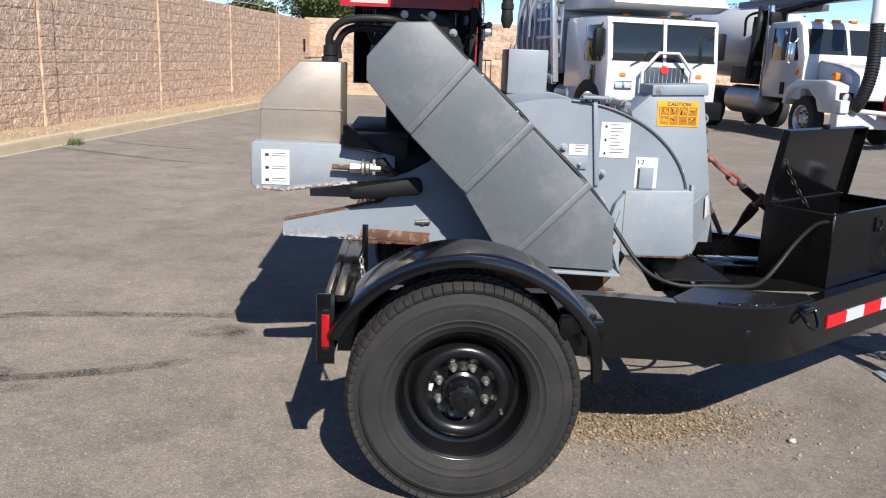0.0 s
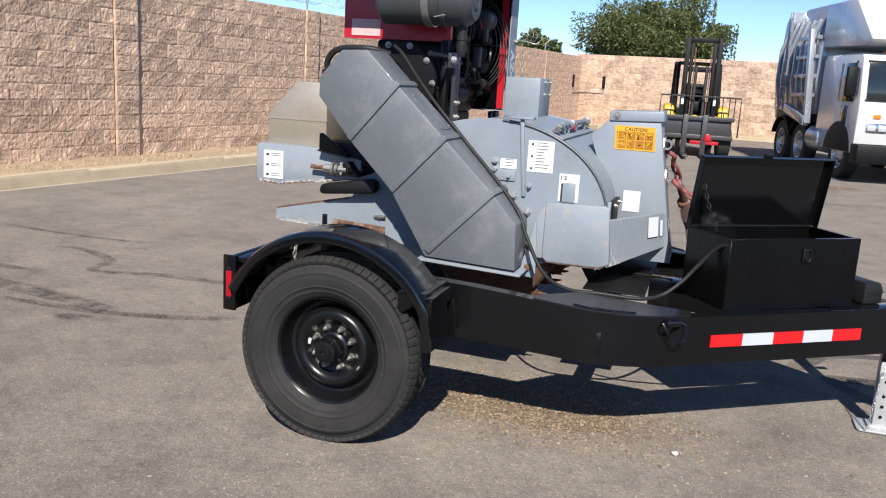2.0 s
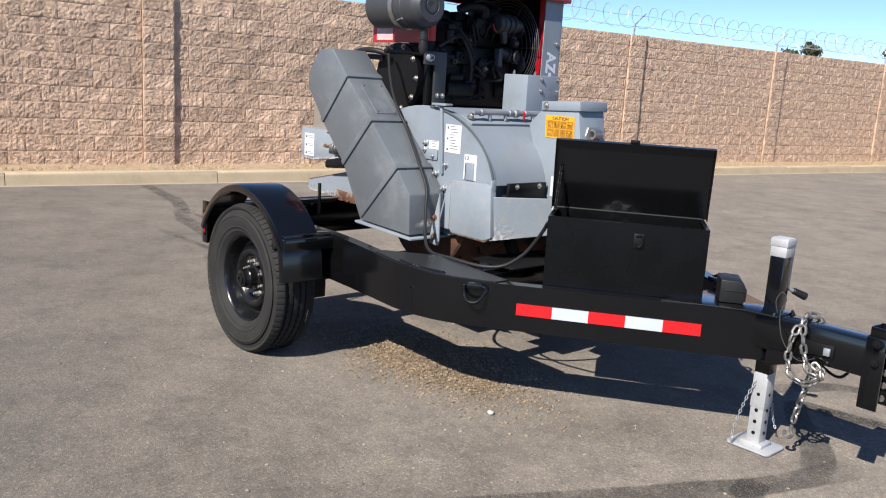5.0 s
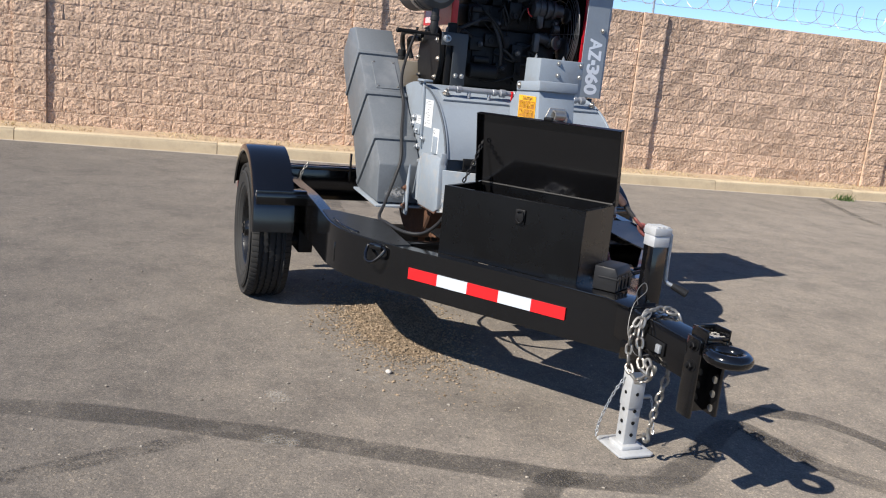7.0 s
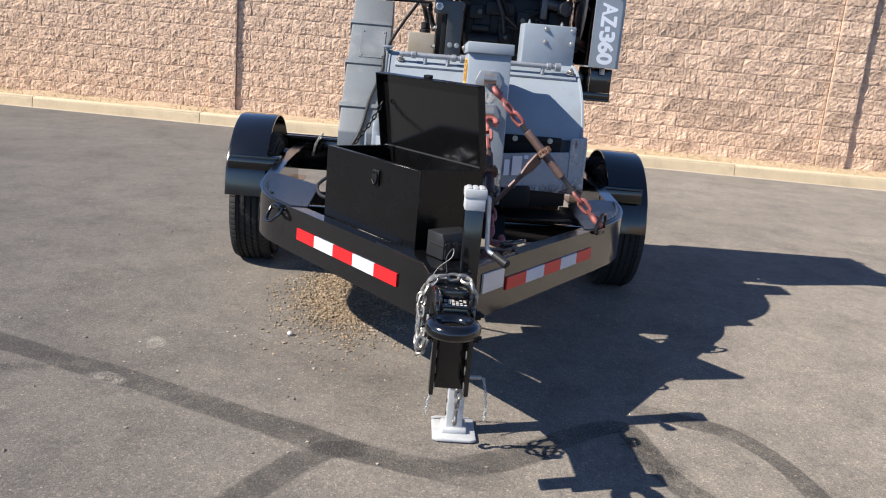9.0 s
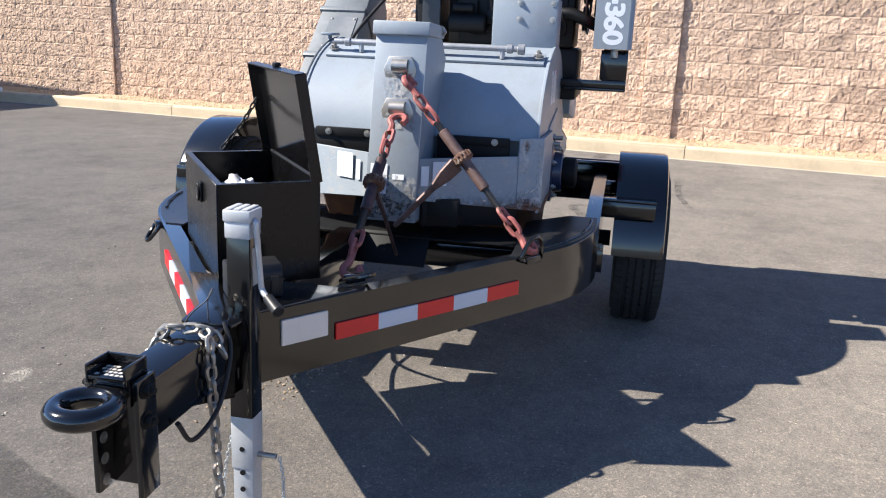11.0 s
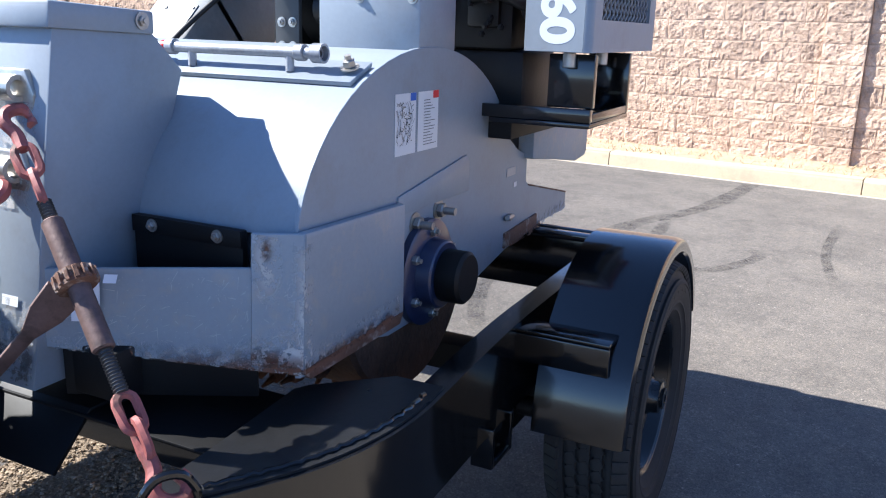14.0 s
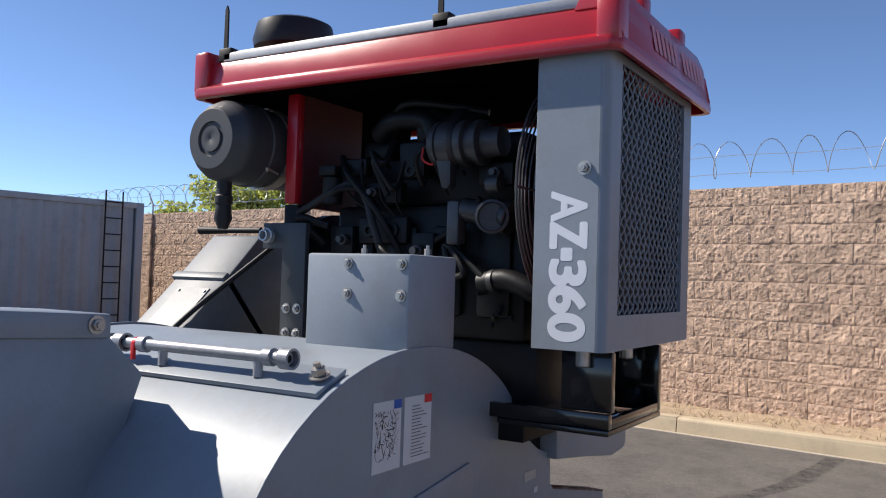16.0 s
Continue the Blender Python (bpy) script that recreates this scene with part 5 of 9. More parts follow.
for k in range(96):
    ob = new("pick", pick_me)
    ob.parent = drum
    ob.matrix_basis = Matrix.Translation((HUB_X, -0.268 + 0.905 * k / 95, HUB_Z)) @ Matrix.Rotation(k * 0.61, 4, "Y") @ Matrix.Translation((0, 0, 0.31))

# rear crossmember and arms
bm = bmesh.new()
prism(bm, [(-0.829, 0.928), (-0.83, 1.095), (-0.815, 1.105), (-0.46, 1.10), (-0.25, 1.06), (-0.25, 0.965), (-0.46, 0.938), (-0.70, 0.902), (-0.812, 0.911)], -0.292, 0.71, "y", 0.006)
cross = part("rear_beam", bm, GREY_WORN, machine, "grey rear beam with chipped edges")
decal("safety_label", (-0.787, -0.2935, 0.93), (-0.675, -0.2935, 0.93), (-0.675, -0.2935, 1.072), LABEL, cross, "white safety label")
for z, w in ((1.052, 0.03), (1.0, 0.03), (0.95, 0.03)):
    bm = bmesh.new()
    box(bm, -0.772, -0.757, -0.2955, -0.2947, z - 0.007, z + 0.004)
    box(bm, -0.745, -0.69, -0.2955, -0.2947, z + 0.004, z + 0.006)
    box(bm, -0.745, -0.685, -0.2955, -0.2947, z - 0.006, z - 0.004)
    part("print", bm, INK, cross)
# threaded coupling on the left
bm = bmesh.new()
cyl(bm, (-0.50, -0.33, 1.015), (-0.27, -0.33, 1.01), 0.011, 12)
tension = part("tension_bolt", bm, RUST, machine, "rusty threaded tension bolt")
for x0, x1, r, n in ((-0.43, -0.385, 0.021, 6), (-0.382, -0.37, 0.036, 20), (-0.366, -0.352, 0.03, 20), (-0.35, -0.305, 0.021, 6)):
    bm = bmesh.new()
    cyl(bm, (x0, -0.33, 1.0125), (x1, -0.33, 1.0125), r, n, bevel=0.002)
    part("nut", bm, STEEL, tension, "bare steel nut")
bm = bmesh.new()
prism(bm, [(-0.325, 1.05), (-0.29, 1.055), (-0.265, 1.02), (-0.235, 1.0), (-0.235, 0.985), (-0.327, 0.985)], -0.345, -0.296, "y", 0.004)
lug = part("bolt_lug", bm, BLACK_MATT, machine)
bm = bmesh.new()
cyl(bm, (-0.28, -0.345, 1.016), (-0.28, -0.358, 1.016), 0.014, 12, bevel=0.003)
part("lug_pin", bm, BLACK, lug)
bm = bmesh.new()
box(bm, -0.339, -0.3275, -0.345, -0.296, 0.988, 1.048, 0.002)
part("lug_face", bm, GREY, lug)
bm = bmesh.new()
prism(bm, [(-0.458, 1.103), (-0.458, 1.18), (-0.44, 1.183), (-0.305, 1.09), (-0.305, 1.08)], -0.334, -0.326, "y", 0.001, seg=1)
shelf = part("shelf_gusset", bm, BLACK, machine, "black triangular gusset")
bm = bmesh.new()
prism(bm, [(-0.462, 1.1025), (-0.462, 1.094), (-0.303, 1.071), (-0.303, 1.0795)], -0.345, -0.20, "y", 0.002)
part("shelf_plate", bm, BLACK, shelf)
bm = bmesh.new()
prism(bm, [(-0.431, 0.905), (-0.427, 0.93), (-0.41, 0.941), (-0.19, 0.98), (-0.16, 0.983), (-0.14, 0.972), (-0.134, 0.935), (-0.15, 0.915), (-0.41, 0.89), (-0.425, 0.893)], -0.375, -0.315, "y", 0.008)
part("rubber_pad", bm, BLACK_MATT, machine, "long black rubber pad")
bm = bmesh.new()
prism(bm, [(0.615, 0.70), (0.663, 0.885), (0.676, 0.64), (0.668, 0.614), (0.60, 0.618), (0.60, 0.652)], -0.402, -0.392, "y", 0.002)
foot = part("guard_foot", bm, GREY_WORN, machine, "worn grey foot of the belt guard")
for x, z in ((0.636, 0.755), (0.64, 0.66)):
    bm = bmesh.new()
    hexbolt(bm, (x, -0.402, z), (0, -1, 0), 0.012, 0.012)
    part("foot_bolt", bm, RUST, foot)
# stainless tank
bm = bmesh.new()
prism(bm, [(-0.806, 1.1), (-0.80, 1.26), (-0.645, 1.422), (-0.475, 1.422), (-0.475, 1.1)], -0.225, 0.14, "y", 0.008)
tank = part("tank", bm, STAINLESS, machine, "brown-stained stainless steel tank")
bm = bmesh.new()
prism(bm, [(-0.804, 1.228), (-0.802, 1.236), (-0.47, 1.236), (-0.47, 1.228)], -0.2275, -0.225, "y")
part("weld_seam", bm, STAINLESS, tank)
bm = bmesh.new()
cyl(bm, (-0.53, -0.12, 1.42), (-0.53, -0.12, 1.445), 0.035, 20, bevel=0.004)
cyl(bm, (-0.53, -0.12, 1.445), (-0.53, -0.12, 1.49), 0.028, 16, bevel=0.004)
part("filler_cap", bm, PLASTIC, tank)

# stickers on the two ends
yl = YL - 0.0005
for (x0, z0, x1, z1), rows in (((0.454, 1.09, 0.532, 1.135), 3), ((0.58, 1.085, 0.70, 1.228), 9)):
    lab = decal("safety_label", (x0, yl, z0), (x1, yl, z0), (x1, yl, z1), LABEL, machine, "white safety label with small print")
    print_bars(lab, (x0, yl - 0.0038, z1), (x1, yl - 0.0038, z1), (x1, yl - 0.0038, z0), rows, STEEL_DARK, 3 + rows, 0.4, 0.16, 0.32, 0.9)
    bm = bmesh.new()
    for f in (0.12, 0.5, 0.88):
        z = z1 + (z0 - z1) * f
        if rows > 3:
            add_verts(bm, [(x0 + 0.014, yl - 0.0022, z - 0.005), (x0 + 0.026, yl - 0.0022, z - 0.005), (x0 + 0.022, yl - 0.0022, z + 0.006), (x0 + 0.018, yl - 0.0022, z + 0.006)], [(0, 1, 2, 3)])
    if rows > 3:
        part("pictogram", bm, INK, lab)
    else:
        bm.free()
lab = decal("depth_label", (0.733, yl, 0.965), (0.825, yl, 0.965), (0.825, yl, 1.09), LABEL, machine, "white depth gauge label")
bm = bmesh.new()
box(bm, 0.752, 0.81, YL - 0.006, YL + 0.001, 0.962, 1.05, 0.002)
part("gauge_slide", bm, GREY, lab)
bm = bmesh.new()
box(bm, 0.744, 0.752, YL - 0.003, YL + 0.001, 0.962, 1.045, 0)
part("gauge_slot", bm, INK, lab)
letters("gauge_number", "12", Matrix(((1, 0, 0, 0.742), (0, 0, -1, YL - 0.0018), (0, 1, 0, 1.062), (0, 0, 0, 1))), 0.018, 0.026, 0.0006, INK, lab)
decal("white_patch", (0.985, 0.0705, 0.895), (1.067, 0.0705, 0.895), (1.067, 0.0705, 0.997), LABEL, column)
for k, (x0, x1) in enumerate(((0.585, 0.488), (0.476, 0.372))):
    yr = YR + 0.0005
    lab = decal("safety_label", (x0, yr, 1.07), (x1, yr, 1.07), (x1, yr, 1.21), LABEL, machine, "white safety label with " + ("a blue" if k == 0 else "a red") + " heading")
    bm = bmesh.new()
    xm = x0 + (x1 - x0) * 0.72
    add_verts(bm, [(xm, yr + 0.0018, 1.192), (x1, yr + 0.0018, 1.192), (x1, yr + 0.0018, 1.21), (xm, yr + 0.0018, 1.21)], [(0, 1, 2, 3)])
    part("heading", bm, BLUE_INK if k == 0 else RED_INK, lab)
    if k:
        print_bars(lab, (x0, yr + 0.0038, 1.21), (x1, yr + 0.0038, 1.21), (x1, yr + 0.0038, 1.07), 16, GREY_DARK, 31, 0.45, 0.26, 0.26, 0.92, 0.14)
    else:
        rnd = random.Random(8)
        bm = bmesh.new()
        for q in range(110):
            cxx, czz = x0 - 0.006 - 0.076 * rnd.random(), 1.09 + 0.095 * rnd.random()
            a, ln = rnd.random() * 3.14, 0.008 + 0.014 * rnd.random()
            d = Vector((math.cos(a), math.sin(a))) * ln
            n = Vector((-d.y, d.x)).normalized() * 0.0011
            add_verts(bm, [(cxx + n.x, yr + 0.0018, czz + n.y), (cxx - n.x, yr + 0.0018, czz - n.y), (cxx - d.x * 0.7, yr + 0.0018, min(czz + abs(d.y), 1.19)), (cxx - d.x * 0.7 + n.x, yr + 0.0018, min(czz + abs(d.y) + 0.002, 1.192))], [(0, 1, 2, 3)])
        part("drawing", bm, INK, lab)
decal("small_label", (-0.105, YR + 0.0005, 0.925), (-0.175, YR + 0.0005, 0.925), (-0.175, YR + 0.0005, 0.95), LABEL_OLD, machine)
decal("small_label", (-0.165, YR + 0.0005, 0.885), (-0.19, YR + 0.0005, 0.885), (-0.19, YR + 0.0005, 0.9), LABEL, machine)
# clamp bar and studs on the left end
bm = bmesh.new()
prism(bm, [(0.535, 1.325), (0.553, 1.325), (0.585, 0.97), (0.567, 0.97)], YL - 0.014, YL, "y", 0.003)
clamp = part("clamp_bar", bm, GREY, machine)
bm = bmesh.new()
box(bm, 0.49, 0.60, YL - 0.03, YL + 0.02, 1.318, 1.33, 0.003)
part("clamp_head", bm, GREY, clamp)
for x, z, r in ((0.43, 1.12, 0.016), (0.43, 1.085, 0.02), (0.50, 1.055, 0.011), (0.6, 1.02, 0.013), (0.53, 0.97, 0.018), (0.60, 0.90, 0.018), (0.575, 0.85, 0.015)):
    bm = bmesh.new()
    hexbolt(bm, (x, YL, z), (0, -1, 0), r * 0.8, 0.016)
    part("stud", bm, GALV, machine)
bm = bmesh.new()
box(bm, 0.42, 0.53, YL - 0.008, YL, 1.035, 1.085, 0.002)
part("stop_plate", bm, GREY, machine)
# small tie on each rear arm
for y, n in ((YL, -1), (YR, 1)):
    bm = bmesh.new()
    cyl(bm, (-0.16, y + n * 0.004, 0.795), (-0.10, y + n * 0.012, 0.80), 0.009, 10, bevel=0.002)
    cyl(bm, (-0.13, y, 0.797), (-0.13, y + n * 0.014, 0.797), 0.011, 10)
    part("toggle_pin", bm, STEEL, machine)


# ---- engine and hood ----
RX, RY0, RY1, RZ0, RZ1 = 0.175, 0.822, 0.997, 1.306, 1.985
# radiator cowl: front posts with rounded corner, side frame with mesh
bm = bmesh.new()
box(bm, RX - 0.006, RX, RY0, RY1 - 0.02, RZ0, RZ1, 0.001, seg=1)
cowl = part("radiator_cowl", bm, GREY, machine, "grey sheet-metal radiator cowl")
bmc = [(RX - 0.02 + 0.02 * math.cos(a), RY1 - 0.02 + 0.02 * math.sin(a)) for a in np.linspace(0, math.pi / 2, 7)]
inn = [(RX - 0.02 + 0.014 * math.cos(a), RY1 - 0.02 + 0.014 * math.sin(a)) for a in np.linspace(0, math.pi / 2, 7)]
bm = bmesh.new()
prism(bm, bmc + inn[::-1], RZ0, RZ1, "z")
part("rounded_corner", bm, GREY, cowl)
XM0, XM1, ZM0, ZM1 = -0.42, 0.095, 1.387, 1.965
for a in ((XM1, RX - 0.02, RZ0, RZ1), (-0.486, XM0, RZ0, RZ1), (XM0, XM1, RZ0, ZM0), (XM0, XM1, ZM1, RZ1)):
    bm = bmesh.new()
    box(bm, a[0], a[1], RY1 - 0.006, RY1, a[2], a[3])
    part("grille_frame", bm, GREY, cowl)
bm = bmesh.new()
box(bm, -0.492, -0.486, RY0, RY1, RZ0, RZ1, 0.001, seg=1)
part("back_panel", bm, GREY, cowl)
bm = bmesh.new()
box(bm, -0.486, RX - 0.006, RY0, RY1 - 0.006, RZ0, RZ0 + 0.006)
part("floor_panel", bm, GREY, cowl)
# expanded metal
bm = bmesh.new()
nx, nz = 14, 32
sx, sz = (XM1 - XM0) / nx, (ZM1 - ZM0) / nz
for i in range(nx + 1):
    for sgn in (-1, 1):
        pts = []
        for k in range(nz + 1):
            x = XM0 + sx * (i + (0.5 if k % 2 else 0.0) * sgn)
            pts.append((min(max(x, XM0), XM1), RY1 - 0.010 + 0.003 * (k % 2), ZM0 + sz * k))
        tube(bm, pts, 0.0026, 4)
part("mesh_screen", bm, GREY, cowl, "expanded metal grille")
bm = bmesh.new()
box(bm, -0.48, 0.12, 0.87, 0.94, 1.36, 1.96, 0.005)
core = part("radiator_core", bm, BLACK_MATT, machine)
for ch, a, b, lo, hi in (("A", 0.0, 0.19, 0, 1), ("Z", 0.208, 0.368, 0, 1), ("-", 0.39, 0.448, 0.34, 0.58), ("3", 0.466, 0.62, 0, 1), ("6", 0.642, 0.806, 0, 1), ("0", 0.828, 0.992, 0, 1)):
    letters("model_mark", ch, Matrix(((0, 0, 1, RX + 0.0004), (0, 1, 0, 0.866 + 0.083 * lo), (-1, 0, 0, 1.662 - 0.334 * a), (0, 0, 0, 1))), 0.083 * (hi - lo), 0.334 * (b - a), 0.00005, LETTER, cowl, 0.0, 0.0035 if ch == "A" else 0.0055)
bm = bmesh.new()
hexbolt(bm, (RX, 0.943, 1.716), (1, 0, 0), 0.011, 0.008)
part("cowl_bolt", bm, STEEL, cowl)
# fan behind
guard_ring = lambda r: [(-0.13 + r * math.cos(a), 0.775, 1.68 + r * math.sin(a)) for a in np.linspace(0, 2 * math.pi, 40, endpoint=False)]
bm = bmesh.new()
tube(bm, guard_ring(0.31), 0.0035, 6, loop=True)
fan_guard = part("fan_guard", bm, STEEL_DARK, machine, "black wire fan guard")
for r in (0.06, 0.12, 0.17, 0.21, 0.24, 0.262, 0.28, 0.296):
    bm = bmesh.new()
    tube(bm, guard_ring(r), 0.0028, 5, loop=True)
    part("wire_ring", bm, STEEL_DARK, fan_guard)
for k in range(6):
    a = k * math.pi / 3
    bm = bmesh.new()
    cyl(bm, (-0.13, 0.775, 1.68), (-0.13 + 0.31 * math.cos(a), 0.775, 1.68 + 0.31 * math.sin(a)), 0.003, 5)
    part("wire_spoke", bm, STEEL_DARK, fan_guard)
bm = bmesh.new()
for k in range(7):
    m = Matrix.Translation((-0.17, 0.83, 1.66)) @ Matrix.Rotation(k * 2 * math.pi / 7, 4, "Y") @ Matrix.Rotation(radians(30), 4, "Z")
    box(bm, -0.045, 0.045, -0.003, 0.003, 0.04, 0.25, 0.002, m, 1)
cyl(bm, (-0.17, 0.80, 1.66), (-0.17, 0.86, 1.66), 0.06, 20, bevel=0.005)
part("fan", bm, BLACK_MATT, machine)
# engine block and fittings
ENGINE_METAL = mat("sooty_cast_metal", (0.05, 0.05, 0.053), 0.45, 0.5, 0.3, 12, 90, 0.1, 60)
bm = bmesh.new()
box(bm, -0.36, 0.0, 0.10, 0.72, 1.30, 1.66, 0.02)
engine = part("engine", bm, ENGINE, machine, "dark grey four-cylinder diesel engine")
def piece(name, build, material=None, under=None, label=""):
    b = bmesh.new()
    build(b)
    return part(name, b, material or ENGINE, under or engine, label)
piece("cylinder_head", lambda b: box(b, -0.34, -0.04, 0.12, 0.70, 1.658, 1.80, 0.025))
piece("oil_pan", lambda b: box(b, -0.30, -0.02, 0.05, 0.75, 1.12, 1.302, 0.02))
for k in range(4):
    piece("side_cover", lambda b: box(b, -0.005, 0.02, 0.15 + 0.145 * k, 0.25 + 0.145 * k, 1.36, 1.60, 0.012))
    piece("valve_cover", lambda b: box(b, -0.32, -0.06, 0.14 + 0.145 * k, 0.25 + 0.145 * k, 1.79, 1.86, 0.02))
piece("bell_housing", lambda b: (lathe(b, [(0.2, 0), (0.2, 0.03), (0.17, 0.05), (0.16, 0.12)], (-0.17, -0.06, 1.45), (-0.17, 1, 1.45), 32)))
for k in range(10):
    a = 2 * math.pi * k / 10
    piece("housing_bolt", lambda b: hexbolt(b, (-0.17 + 0.185 * math.cos(a), -0.06, 1.45 + 0.185 * math.sin(a)), (0, -1, 0), 0.011, 0.01), STEEL)
alternator = piece("alternator", lambda b: lathe(b, [(0.03, 0), (0.052, 0.006), (0.061, 0.02), (0.061, 0.03), (0.056, 0.032), (0.056, 0.036), (0.061, 0.038), (0.061, 0.07), (0.05, 0.082)], (0.08, 0.483, 1.806), (0.08, 1, 1.806), 32), ENGINE_METAL, engine, "dull metal alternator")
piece("pulley", lambda b: lathe(b, [(0.03, 0.08), (0.057, 0.086), (0.06, 0.09), (0.06, 0.108), (0.048, 0.113), (0.048, 0.128), (0.058, 0.132), (0.058, 0.15), (0.04, 0.156), (0.038, 0.205), (0.0, 0.207)], (0.08, 0.483, 1.806), (0.08, 1, 1.806), 32), ENGINE_METAL, alternator)
piece("mounting_arm", lambda b: prism(b, [(0.497, 1.81), (0.555, 1.81), (0.558, 1.70), (0.548, 1.686), (0.53, 1.69)], 0.085, 0.118, "x", 0.006), ENGINE_METAL, alternator)
piece("sensor_cap", lambda b: lathe(b, [(0.0, 0), (0.021, 0.001), (0.023, 0.006), (0.023, 0.036), (0.0, 0.037)], (0.08, 0.646, 1.699), (0.08, 1, 1.699), 20), ENGINE_METAL)
piece("head_block", lambda b: (box(b, 0.0, 0.055, 0.353, 0.437, 1.728, 1.826, 0.008), lathe(b, [(0.017, 0), (0.017, 0.008), (0.009, 0.008), (0.009, 0.002)], (0.055, 0.396, 1.747), (1, 0.396, 1.747), 16)))
piece("boss_plate", lambda b: (box(b, 0.015, 0.045, 0.215, 0.38, 1.55, 1.625, 0.008), lathe(b, [(0.02, 0), (0.02, 0.01), (0.01, 0.01), (0.01, 0.002)], (0.045, 0.257, 1.587), (1, 0.257, 1.587), 16), lathe(b, [(0.02, 0), (0.02, 0.01), (0.01, 0.01), (0.01, 0.002)], (0.045, 0.336, 1.587), (1, 0.336, 1.587), 16)))
piece("engine_hose", lambda b: tube(b, smooth_path([(0.09, 0.03, 1.635), (0.085, 0.06, 1.65), (0.08, 0.147, 1.694), (0.07, 0.215, 1.716), (0.07, 0.26, 1.67), (0.08, 0.29, 1.605), (0.075, 0.316, 1.537), (0.05, 0.33, 1.45)], 7), 0.0115, 12), CABLE)
piece("bracket_arm", lambda b: box(b, 0.05, 0.068, 0.566, 0.61, 1.62, 1.647, 0.003), ENGINE_METAL)
piece("pump_ring", lambda b: lathe(b, [(0.032, 0), (0.042, 0.002), (0.043, 0.012), (0.036, 0.014), (0.034, 0.004)], (0.092, 0.668, 1.616), (0.25, 0.73, 1.616), 28), ENGINE_METAL)
piece("turbo", lambda b: (lathe(b, [(0.04, 0), (0.085, 0.02), (0.09, 0.05), (0.06, 0.07), (0.055, 0.1), (0.075, 0.12), (0.07, 0.15)], (-0.04, 0.40, 1.86), (-0.01, 0.57, 1.85), 28)))
piece("coolant_neck", lambda b: (cyl(b, (0.05, 0.56, 1.64), (0.05, 0.70, 1.615), 0.032, 20, bevel=0.004), cyl(b, (0.05, 0.63, 1.627), (0.05, 0.66, 1.622), 0.042, 20, bevel=0.003), cyl(b, (0.05, 0.68, 1.62), (0.05, 0.70, 1.615), 0.045, 20, bevel=0.003)), ENGINE_METAL)
piece("bracket_plate", lambda b: box(b, 0.04, 0.085, 0.528, 0.565, 1.547, 1.661, 0.008), STEEL_DARK)
piece("radiator_hose", lambda b: tube(b, smooth_path([(0.05, 0.62, 1.45), (0.06, 0.7, 1.46), (0.06, 0.78, 1.43), (0.02, 0.85, 1.40)], 8), 0.028, 16), ENGINE)
piece("hose_clamp", lambda b: (cyl(b, (0.055, 0.655, 1.455), (0.058, 0.67, 1.457), 0.031, 20)), ENGINE_METAL)
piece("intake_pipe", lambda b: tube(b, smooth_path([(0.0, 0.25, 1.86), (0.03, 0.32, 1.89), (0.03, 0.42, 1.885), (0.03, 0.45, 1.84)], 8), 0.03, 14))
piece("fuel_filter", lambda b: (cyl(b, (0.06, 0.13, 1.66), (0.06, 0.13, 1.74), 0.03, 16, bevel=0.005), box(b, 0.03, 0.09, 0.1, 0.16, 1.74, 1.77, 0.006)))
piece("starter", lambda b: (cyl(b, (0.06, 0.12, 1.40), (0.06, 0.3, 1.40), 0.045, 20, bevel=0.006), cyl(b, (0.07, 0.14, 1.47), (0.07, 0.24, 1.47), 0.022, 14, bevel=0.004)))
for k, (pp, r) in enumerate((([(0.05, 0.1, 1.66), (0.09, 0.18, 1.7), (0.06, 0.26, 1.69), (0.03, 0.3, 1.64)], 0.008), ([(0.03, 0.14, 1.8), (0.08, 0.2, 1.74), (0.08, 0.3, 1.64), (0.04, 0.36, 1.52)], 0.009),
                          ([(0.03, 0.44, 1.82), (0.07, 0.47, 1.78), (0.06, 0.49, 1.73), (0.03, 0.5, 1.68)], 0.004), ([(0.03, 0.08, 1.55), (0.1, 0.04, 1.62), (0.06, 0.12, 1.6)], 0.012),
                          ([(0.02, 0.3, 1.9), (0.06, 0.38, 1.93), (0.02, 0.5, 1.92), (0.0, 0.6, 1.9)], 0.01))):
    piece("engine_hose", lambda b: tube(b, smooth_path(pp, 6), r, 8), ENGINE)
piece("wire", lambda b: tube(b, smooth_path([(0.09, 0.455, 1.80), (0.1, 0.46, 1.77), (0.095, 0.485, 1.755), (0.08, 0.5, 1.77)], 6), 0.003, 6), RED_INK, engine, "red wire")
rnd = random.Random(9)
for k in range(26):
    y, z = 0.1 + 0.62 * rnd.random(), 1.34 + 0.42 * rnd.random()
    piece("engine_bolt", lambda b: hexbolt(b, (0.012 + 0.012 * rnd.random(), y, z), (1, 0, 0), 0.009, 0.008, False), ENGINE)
# upright post with fitting
bm = bmesh.new()
prism(bm, [(-0.005, 1.26), (0.082, 1.26), (0.082, 1.605), (-0.082, 1.605), (-0.082, 1.53), (-0.005, 1.53)], 0.095, 0.113, "x", 0.003)
POST_GREY = mat("charcoal_paint", (0.036, 0.041, 0.047), 0.45, 0, 0.12, 6, 80, 0.03, 50)
post = part("engine_post", bm, POST_GREY, machine, "dark grey upright with bolts")
bm = bmesh.new()
lathe(bm, [(0.022, 0), (0.022, 0.015), (0.017, 0.017), (0.017, 0.03), (0.012, 0.03), (0.012, 0.01), (0, 0.01)], (0.113, -0.055, 1.568), (1, -0.055, 1.568), 16)
